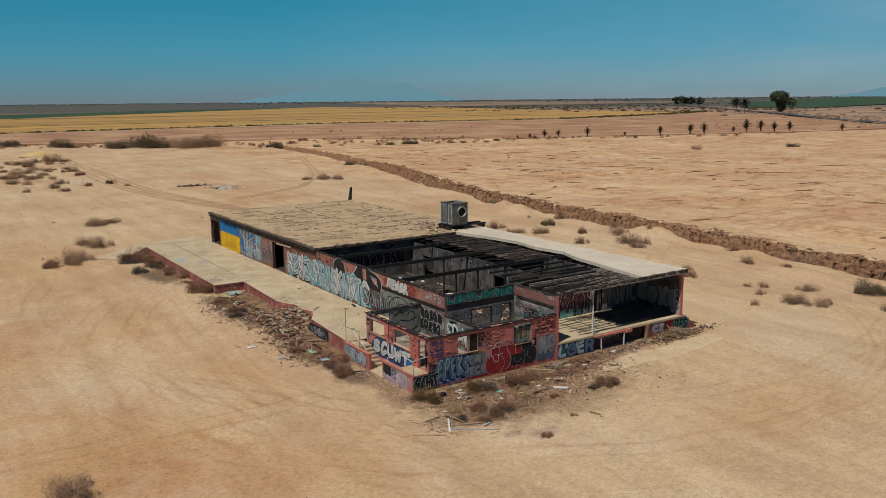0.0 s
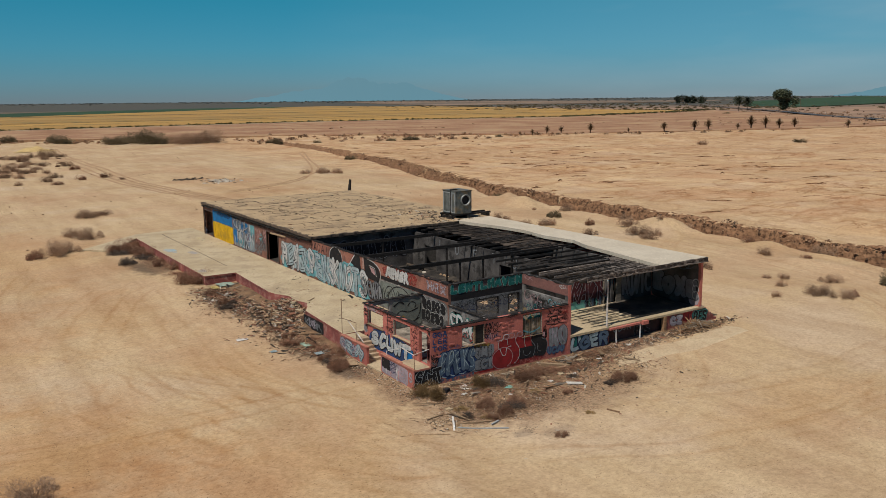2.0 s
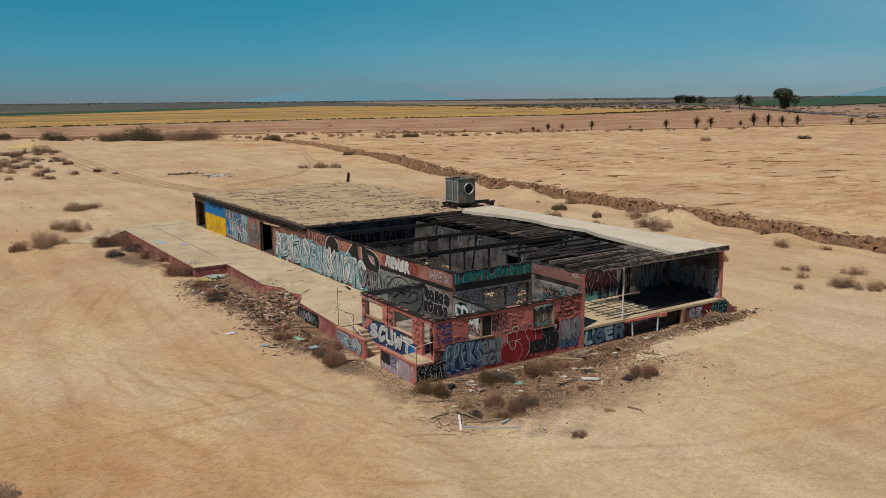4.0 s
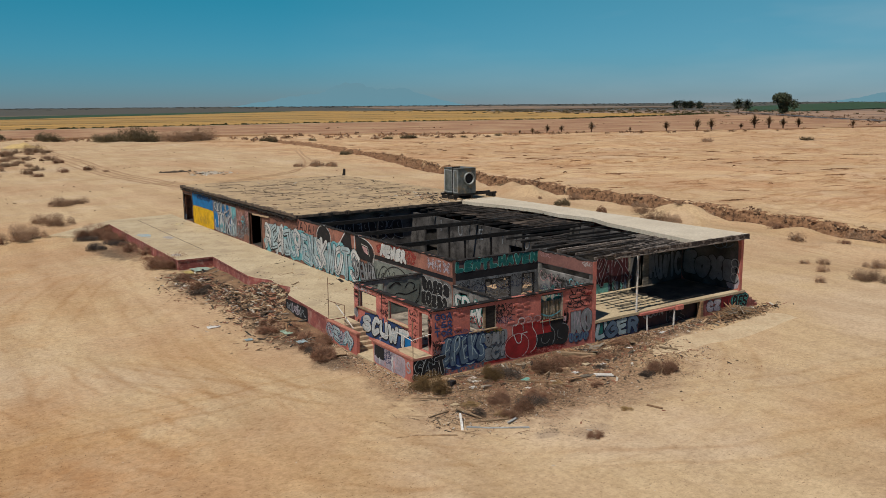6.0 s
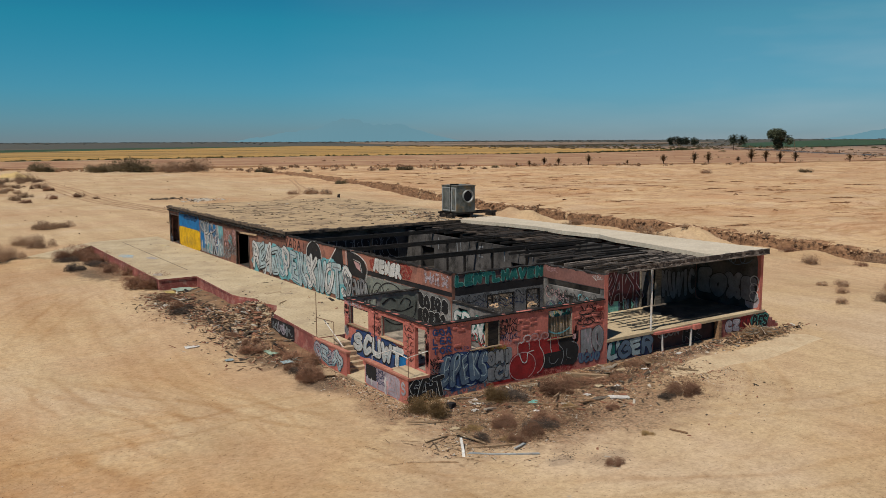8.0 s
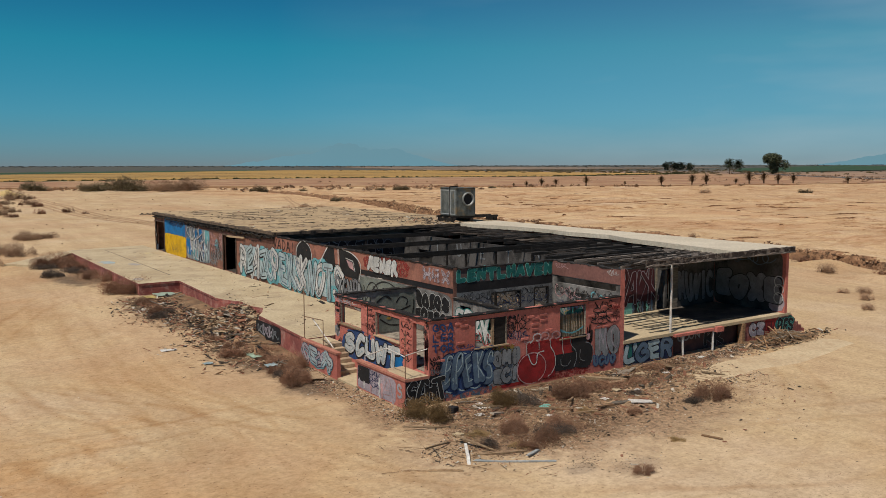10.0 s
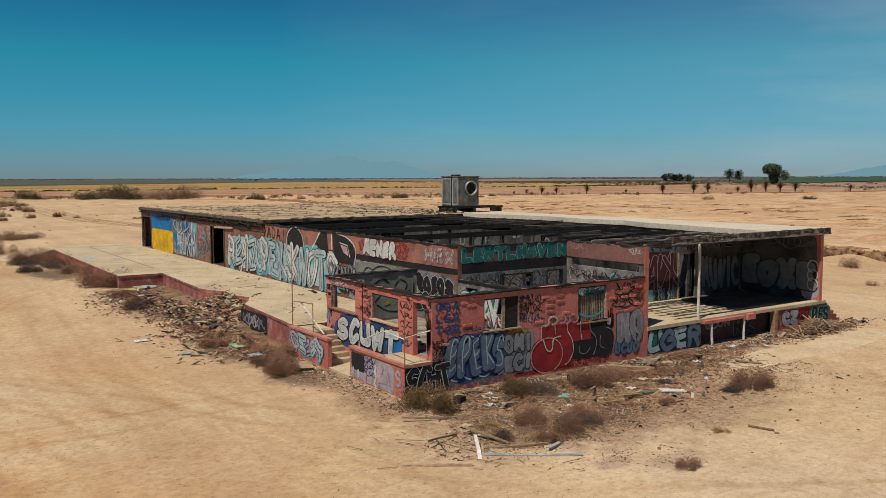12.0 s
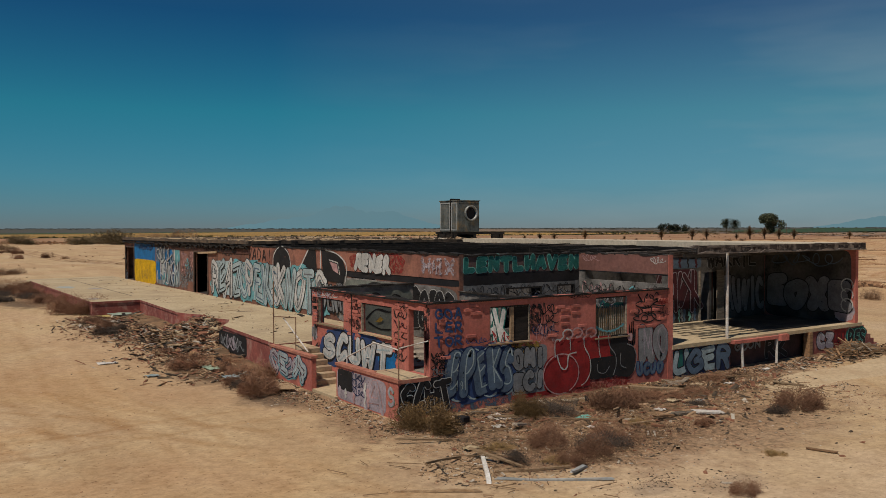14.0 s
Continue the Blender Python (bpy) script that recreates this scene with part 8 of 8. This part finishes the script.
tv, tf = [], []                                     # fine dead twigs matted over the litter
rt = random.Random(31)
MATS = ((6.0, -1.5, 5.0, 0.9), (3.0, -2.8, 2.6, 1.0), (4.2, -5.4, 2.2, 1.3), (9.5, -2.2, 3.0, 0.9), (13.5, -1.0, 2.5, 0.5), (0.6, -5.6, 2.2, 1.0), (-2.6, 8.2, 0.8, 2.6), (-3.2, 28.5, 1.2, 3.6), (-5.2, 48.0, 1.2, 4.0), (23.5, -0.8, 2.4, 0.5))
for k in range(15000):
    cx, cy, sx, sy = rt.choice(MATS)
    x, y = rt.gauss(cx, sx * 0.6), rt.gauss(cy, sy * 0.6)
    if (-0.05 < x < 26 and y > -0.06) or (x > -1.5 and y > 4) or (y > 34.8 and x > -3.5):
        continue
    a, L = rt.uniform(0, 6.28), rt.uniform(0.08, 0.32)
    d, w = Vector((math.cos(a), math.sin(a), rt.uniform(0.0, 0.9))) * L, Vector((-math.sin(a), math.cos(a), 0)) * rt.uniform(0.003, 0.008)
    c, n = Vector((x, y, 0.03 + rt.uniform(0, 0.07))), len(tv)
    tv += [c - w, c + w, c + d]
    tf.append((n, n + 1, n + 2))
tz = ground_z(np.array([v.x for v in tv]), np.array([v.y for v in tv]))
tagged(mesh_object("dead_twigs", [(v.x, v.y, v.z + float(z)) for v, z in zip(tv, tz)], tf, surface("rusty_twig", (0.27, 0.145, 0.085), (0.10, 0.058, 0.036), 0.95, 0.8, 9.0)), "rusty dead twigs matted over the litter", "debris", kind="stuff")

CHIP = [surface("rubble_tan", (0.48, 0.33, 0.205), (0.29, 0.19, 0.115), 0.95, 2, 10), surface("rubble_dark", (0.10, 0.075, 0.055), (0.05, 0.04, 0.03), 0.95, 2, 10), surface("rubble_pale", (0.55, 0.50, 0.42), (0.38, 0.33, 0.27), 0.95, 2, 10), surface("rubble_brick", (0.28, 0.13, 0.08), (0.18, 0.08, 0.05), 0.95, 2, 10)]


# the shadow-brown clods colour in the shaded gaps of the bank
CLOD = [surface("clod_ochre", (0.40, 0.25, 0.14), (0.27, 0.155, 0.085), 0.95, 2, 10), surface("clod_shadow_brown", (0.13, 0.075, 0.045), (0.08, 0.048, 0.03), 0.95, 2, 10), surface("clod_sand", (0.50, 0.37, 0.22), (0.40, 0.27, 0.15), 0.95, 2, 10), surface("clod_red_earth", (0.30, 0.165, 0.09), (0.19, 0.10, 0.055), 0.95, 2, 10)]


def rubble(name, count, place, size, label, weights=(5, 3, 2, 1), stretch=3.2, mats_of=None):
    """Broken chips and splinters, too many to count."""
    verts, faces, mats = [], [], []
    base = ((-1, -1, 0), (1, -1, 0), (1, 1, 0), (-1, 1, 0), (-0.7, -0.8, 1), (0.8, -0.6, 1), (0.7, 0.8, 1), (-0.8, 0.6, 1))
    fs = ((4, 5, 6, 7), (0, 1, 5, 4), (1, 2, 6, 5), (2, 3, 7, 6), (3, 0, 4, 7))
    for _ in range(count):
        x, y, z = place()
        s = size * min(2.4, rd.lognormvariate(0, 0.55))
        e = Euler((rd.uniform(-0.5, 0.5), rd.uniform(-0.5, 0.5), rd.uniform(0, 6.28))).to_matrix() @ Matrix.Diagonal((s * rd.uniform(0.6, stretch), s * rd.uniform(0.5, 1.0), s * rd.uniform(0.25, 0.8)))
        n = len(verts)
        verts += [e @ Vector(b) + Vector((x, y, z)) for b in base]
        faces += [tuple(n + i for i in f) for f in fs]
        mats += [rd.choices(range(4), weights)[0]] * 5
    ob = mesh_object(name, verts, faces, mats_of or CHIP)
    ob.data.polygons.foreach_set("material_index", mats)
    return tagged(ob, label, "rubble", kind="stuff")


def dock_side():
    y = rd.choice((rd.uniform(9.8, 34), rd.gauss(20.5, 3.0), rd.gauss(28.0, 2.8)))
    x = -1.0 - abs(rd.gauss(0, 1.9)) + (0.9 if 17.8 < y < 24 else 0)
    return x, y, gz(x, y) + max(0, 1.22 * math.exp(-((y - 20.8) / 3.7) ** 2) * math.exp(-((x + 0.1) / 1.8) ** 2)) * rd.uniform(0.85, 1.05)


def front_south():
    x = rd.uniform(-1.8, 16.5)
    y = -0.15 - abs(rd.gauss(0, 3.2))
    return x, y, gz(x, y)


def wall_foot():
    x = rd.uniform(1.0, 15.5)
    y = -0.2 - abs(rd.gauss(0, 1.5))
    return x, y, gz(x, y)


def ring_pile():
    a, q = rd.uniform(0, 6.28), rd.random() ** 0.5
    x, y = 0.5 + 4.2 * q * math.cos(a), -5.4 + 2.0 * q * math.sin(a)
    return x, y, gz(x, y)


def ditch_side():
    y = rd.uniform(-45, 150)
    x = float(np.interp(y, DITCH_Y, DITCH_X)) + rd.choice((rd.gauss(0.2, 1.4), rd.uniform(0.4, 2.9)))
    return x, y, gz(x, y) - 0.03


def bank_face():
    y = rd.uniform(-45, 190)
    x = float(np.interp(y, DITCH_Y, DITCH_X)) + 1.2 * (float(lattice(np.array([y / 7]), np.array([0.0]), 11)[0]) - 0.5) + rd.uniform(0.9, 2.5)
    return x, y, gz(x, y) - 0.14


# the heap itself: a low mound of earth and splinters
bm = bmesh.new()
gridv = {}
for i in range(41):
    for j in range(15):
        y, x = 10 + 0.62 * i, -5.0 + 0.36 * j
        h = 1.28 * math.exp(-((y - 20.8) / 3.7) ** 2) * math.exp(-((x + 0.1) / 1.8) ** 2) + 0.35 * math.exp(-((y - 29) / 4.5) ** 2) * math.exp(-((x + 1.1) / 1.2) ** 2) + 0.25 * math.exp(-((y - 13) / 4) ** 2) * math.exp(-((x + 1.4) / 1.0) ** 2)
        h *= 0.8 + 0.5 * noise.noise((x * 1.3, y * 1.3, 0))
        gridv[i, j] = bm.verts.new((x, y, gz(x, y) - 0.03 + h))
for i in range(40):
    for j in range(14):
        bm.faces.new((gridv[i, j], gridv[i, j + 1], gridv[i + 1, j + 1], gridv[i + 1, j]))
bmesh.ops.recalc_face_normals(bm, faces=bm.faces)
tagged(part("rubble_mound", bm, surface("rubble_earth", (0.27, 0.165, 0.092), (0.11, 0.072, 0.046), 0.95, 0.9, 5.0, bump=0.6), None, "", True), "mound of earth and splinters against the broken dock edge", "rubble", kind="stuff")
rubble("rubble", 10500, dock_side, 0.028, "splintered boards and broken masonry beside the dock", (6, 7, 1.0, 6.0), 8.0)
rubble("rubble", 9000, front_south, 0.013, "fine gravelly litter spread before the annex", (6, 4, 2, 2))
rubble("rubble", 2600, front_south, 0.024, "small litter and chips along the annex foot", (5, 6, 1.0, 4))
rubble("rubble", 2600, wall_foot, 0.020, "splinters and burnt lath along the annex foot", (6, 6, 0.8, 5), 8.0)
rubble("rubble", 2600, ring_pile, 0.015, "twigs and chips in a low debris ring", (6, 4, 1.5, 1))
rubble("rubble", 1100, lambda: (lambda x, y: (x, y, gz(x, y)))(rd.gauss(24.0, 2.0), -0.3 - abs(rd.gauss(0, 0.6))), 0.035, "brush and chips below the porch end", (5, 5, 0.6, 3), 7.0)
rubble("rubble", 260, lambda: (rd.uniform(5.5, 15.5), rd.uniform(5.6, 27.8), F), 0.14, "burnt debris on the hall floor", (2, 6, 1, 1))
rubble("rubble", 200, lambda: (rd.uniform(0.4, 11.2), rd.uniform(0.4, 4.8), F - 0.03), 0.09, "litter on the annex floor", (3, 3, 3, 1))
rubble("rubble", 300, lambda: (lambda x, y: (x, y, gz(x, y)))(rd.gauss(31.5, 1.7), rd.gauss(135.5, 2.4)), 0.12, "pale broken concrete heap on the sand", (1, 1, 7, 0))
rubble("rubble", 160, lambda: (lambda x, y: (x, y, gz(x, y)))(rd.gauss(27.6, 1.7), rd.gauss(146.5, 1.2)), 0.12, "dark burnt heap on the sand", (0, 9, 0, 0))
rubble("rubble", 190, lambda: (min(25.6, rd.gauss(21.0, 1.6)), max(28.4, rd.gauss(32.0, 2.6)), RT + 0.01), 0.055, "torn felt and burnt scraps on the roof by the cooler", (3, 8, 2, 1), 4.0)
rubble("rubble", 260, lambda: (rd.uniform(5.2, 25.5), rd.uniform(28.4, 60.8), RT + 0.01), 0.035, "bits of torn felt and charred wood on the roof", (3, 8, 1, 1), 5.0)
rubble("rubble", 60, lambda: (rd.uniform(-0.4, 0.4) + abs(rd.gauss(0, 0.6)), rd.uniform(12, 28), F), 0.025, "bits of charred wood on the dock top", (3, 6, 0, 1))
rubble("rubble", 260, lambda: (min(4.5, max(0.6, rd.gauss(2.8, 1.6))), rd.uniform(10, 60), F), 0.02, "chips and dirt scattered over the dock", (4, 6, 1, 2), 5.0)
rubble("clods", 9000, ditch_side, 0.062, "broken earth clods along the eroded ditch", (4, 2, 0, 6), 2.0, CLOD)
rubble("clods", 2400, bank_face, 0.12, "blocks of caked earth on the eroded bank", (4, 5, 0, 6), 1.7, CLOD)
def foot_west():
    y = rd.uniform(-1.5, 9.8)
    x = -1.3 - abs(rd.gauss(0, 0.7)) - (0.3 if 4.2 < y < 6.8 else 0.0)
    return x, y, gz(x, y)


rubble("rubble", 2200, foot_west, 0.018, "chips and litter along the foot of the landing", (6, 4, 1.5, 2))
rubble("rubble", 1800, lambda: (lambda x, y: (x, y, gz(x, y)))(rd.uniform(11.5, 21), -0.2 - abs(rd.gauss(0, 0.9))), 0.02, "chips and litter below the porch front", (5, 5, 1.5, 2), 5.0)


def scarps(count, label):
    """Low crumbling steps of earth across the flats, each a jagged bank that faces the yard and fades at both ends."""
    rng = random.Random(91)
    verts, faces, mats = [], [], []
    for k in range(count):
        y = rng.uniform(-20, 235)
        x = float(np.interp(y, DITCH_Y, DITCH_X)) + 7 + abs(rng.gauss(0, 1)) * 62
        L, high, turn = rng.lognormvariate(0.55, 0.65), rng.uniform(0.12, 0.38), rng.gauss(-0.62, 0.25)
        n, o = max(5, int(L * 3)), len(verts)
        wig, amp = rng.uniform(0, 50), rng.uniform(0.3, 1.0)
        for i in range(n + 1):
            t = i / n
            env = math.sin(math.pi * t) ** 0.6
            u, v = L * (t - 0.5) * 2, amp * 1.6 * noise.noise((t * 3 + wig, wig, 0)) + 0.35 * noise.noise((t * 14 + wig, 2.0, wig))
            h = high * env * (0.55 + 0.9 * abs(noise.noise((t * 9, wig, 4.0))))
            for back, up in ((0.0, -0.06), (0.05 + 0.12 * h, h), (0.5, h * 0.8), (2.6, -0.06)):
                px, py = x + u * math.cos(turn) - (v + back) * math.sin(turn), y + u * math.sin(turn) + (v + back) * math.cos(turn)
                verts.append((px, py, gz(px, py) + up))
            if i:
                a = o + 4 * (i - 1)
                for q in range(3):
                    faces.append((a + q, a + 4 + q, a + 5 + q, a + 1 + q))
                    mats.append(0 if q == 0 else 1)
    ob = mesh_object("scarps", verts, faces, [BANK, SAND])
    ob.data.polygons.foreach_set("material_index", mats)
    return tagged(ob, label, "earth bank", kind="stuff")


scarps(150, "low crumbling earth steps across the flats beyond the ditch")
rubble("pebbles", 600, lambda: (lambda x, y: (x, y, gz(x, y)))(*rd.choice(((rd.gauss(0.7, 0.5), rd.gauss(-8.7, 0.3)), (rd.gauss(1.9, 0.7), rd.gauss(-9.9, 0.45))))), 0.008, "burnt chips on small dark fire scars", (1, 8, 0.5, 1))
rubble("pebbles", 7500, lambda: (lambda x, y: (x, y, gz(x, y)))(rd.uniform(-3, 15), -2 - abs(rd.gauss(0, 3.0))), 0.0065, "fine gravel on the sand before the annex", (4, 3, 1.5, 3), 1.8)
rubble("pebbles", 4800, lambda: (lambda x, y: (x, y, gz(x, y)))(rd.uniform(-26, 22), rd.uniform(-20, 12)), 0.009, "scattered pebbles on the sand", (4, 2, 2, 2), 1.8)


def sheet(x, y, w, d, material, label, category, name, lift=0.03, seed=0):
    q = random.Random(seed)
    verts = [(x + w * (i / 4 - 0.5) + q.uniform(-0.04, 0.04), y + d * (j / 4 - 0.5) + q.uniform(-0.04, 0.04), gz(x, y) + lift + q.uniform(0, 0.06)) for j in range(5) for i in range(5)]
    ob = mesh_object(name, verts, [(j * 5 + i, j * 5 + i + 1, j * 5 + i + 6, j * 5 + i + 5) for j in range(4) for i in range(4)], material)
    md = ob.modifiers.new("thickness", "SOLIDIFY")
    md.thickness = 0.02
    return tagged(ob, label, category)


sheet(1.65, -1.45, 0.6, 0.75, WHITEPAINT, "dirty white board lying on sand", "board", "white_board", seed=1)
sheet(3.9, -3.0, 0.5, 0.35, PAINT["mint"], "crumpled mint green cloth on the sand", "cloth", "green_cloth", 0.05, seed=2)
sheet(-2.9, 12.6, 0.6, 1.1, spray("washed_mint", (0.34, 0.44, 0.33)), "pale green board on the rubble", "board", "green_board", 0.08, seed=6)
sheet(-1.5, 14.8, 0.4, 1.0, spray("washed_cream", (0.50, 0.50, 0.36)), "pale cream board on the rubble", "board", "cream_board", 0.10, seed=7)
sheet(-3.0, 33.2, 0.7, 1.3, spray("washed_yellow", (0.50, 0.38, 0.14)), "faded yellow board on the rubble", "board", "yellow_board", 0.10, seed=8)
sheet(-3.0, 10.1, 0.55, 0.6, PAINT["pale"], "crumpled pale sheet on the rubble", "sheet", "pale_sheet", 0.10, seed=3)
sheet(-1.7, 34.0, 1.5, 1.5, spray("washed_green", (0.36, 0.45, 0.37)), "washed-out green board on the rubble", "board", "green_board", 0.10, seed=4)
def litter_patch():
    cx, cy, sx, sy = rd.choice(((5.0, -3.4, 1.8, 1.0), (9.4, -3.0, 1.9, 1.1), (12.8, -1.9, 1.6, 0.8), (2.4, -1.6, 1.2, 0.6), (7.0, -5.2, 1.6, 0.7)))
    x, y = rd.gauss(cx, sx), min(-0.2, rd.gauss(cy, sy))
    return x, y, gz(x, y)


rubble("rubble", 620, litter_patch, 0.042, "dark broken boards and chips heaped before the annex", (4, 4, 1.2, 5), 4.5)
rubble("rubble", 420, dock_side, 0.06, "splintered timber lying over the dock rubble", (3, 4, 1.5, 5), 5.5)
LITTER = ((0.9, -2.4, 0.35, 0.25, WHITEPAINT, "scrap of white board on the litter"), (6.8, -3.6, 0.30, 0.22, WHITEPAINT, "scrap of white board on the litter"), (8.3, -2.9, 0.45, 0.30, CONCRETE, "scrap of tan panel on the litter"), (9.0, -3.4, 0.4, 0.2, WHITEPAINT, "scrap of white board on the litter"), (11.2, -1.6, 0.5, 0.3, CONCRETE, "scrap of tan panel on the litter"), (12.4, -2.2, 0.3, 0.2, WHITEPAINT, "scrap of white board on the litter"), (3.2, -4.0, 0.25, 0.2, WHITEPAINT, "scrap of white board on the litter"), (-1.2, -3.8, 0.4, 0.35, CONCRETE, "scrap of tan panel on the litter"), (16.5, -1.0, 0.4, 0.2, WHITEPAINT, "scrap of white board on the litter"), (21.5, -1.5, 0.3, 0.2, PALESTEEL, "scrap of pale metal on the litter"), (-2.4, 24.0, 0.7, 0.4, CONCRETE, "scrap of tan panel on the rubble"), (-3.3, 21.0, 0.6, 0.3, WHITEPAINT, "scrap of white board on the rubble"), (-2.6, 30.5, 0.5, 0.3, WHITEPAINT, "scrap of white board on the rubble"), (-1.9, 12.4, 0.6, 0.3, CONCRETE, "scrap of tan panel on the rubble"))
for i, (x, y, w, d, m, lab) in enumerate(LITTER):
    sheet(x, y, w, d, m, lab, "scrap", "board_scrap", 0.04, seed=30 + i)
sheet(-6.3, 16.6, 0.8, 0.5, WHITEPAINT, "dirty white board lying on open sand", "board", "white_board", 0.02, seed=9)
sheet(-5.4, 12.6, 0.5, 0.5, PAINT["pale"], "crumpled pale plastic sheet on the sand", "sheet", "pale_sheet", 0.03, seed=10)
sheet(5.5, -0.9, 0.9, 0.35, spray("washed_tan", (0.46, 0.40, 0.30)), "pale torn panel at the wall foot", "panel", "torn_panel", 0.03, seed=11)
bm = bmesh.new()
box(bm, -0.22, 0.22, -0.16, 0.16, 0, 0.30)
bmesh.ops.bevel(bm, geom=bm.edges[:], offset=0.03, segments=1, affect="EDGES")
crate = tagged(part("black_box", bm, BLACKHOLE), "small black plastic box half sunk in sand", "box")
crate.matrix_world = pose(0.25, -1.4, gz(0.25, -1.4) - 0.05, 0, 8, 25)

# ---- bricks that stand proud of the annex wall ----
bm = bmesh.new()
box(bm, -0.21, 0.21, -0.03, 0.012, -0.055, 0.055)
brick_me = bpy.data.meshes.new("brick")
bmesh.ops.bevel(bm, geom=bm.edges[:], offset=0.008, segments=1, affect="EDGES")
bm.to_mesh(brick_me)
bm.free()
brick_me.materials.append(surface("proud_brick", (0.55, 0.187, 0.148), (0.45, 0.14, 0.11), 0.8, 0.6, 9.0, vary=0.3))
rbk = random.Random(5)
for row in range(15):
    z = 1.72 + 0.125 * row
    x = 0.45 + rbk.uniform(0, 0.6)
    while x < 11.2:
        hit = any(a - 0.3 < x < b + 0.3 and c - 0.12 < z < d + 0.12 for a, b, c, d in ((2.42, 4.22, 2.14, 3.40), (7.4, 9.1, 1.95, 3.47)))
        if not hit and z < 3.52 and (z > 2.1 or x < 2.2) and rbk.random() < 0.30:
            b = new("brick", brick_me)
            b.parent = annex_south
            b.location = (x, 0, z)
        x += rbk.uniform(0.48, 1.0)
west_me = brick_me.copy()
west_me.transform(Matrix.Rotation(-math.pi / 2, 4, "Z"))
for row in range(14):
    z = 1.85 + 0.125 * row
    for y in (5.45, 5.75, 5.05, 4.85, 1.55, 1.95, 8.45, 2.2):
        if not any(a - 0.22 < y < b + 0.22 and c - 0.1 < z < d + 0.1 for a, b, c, d in WW) and rbk.random() < 0.26:
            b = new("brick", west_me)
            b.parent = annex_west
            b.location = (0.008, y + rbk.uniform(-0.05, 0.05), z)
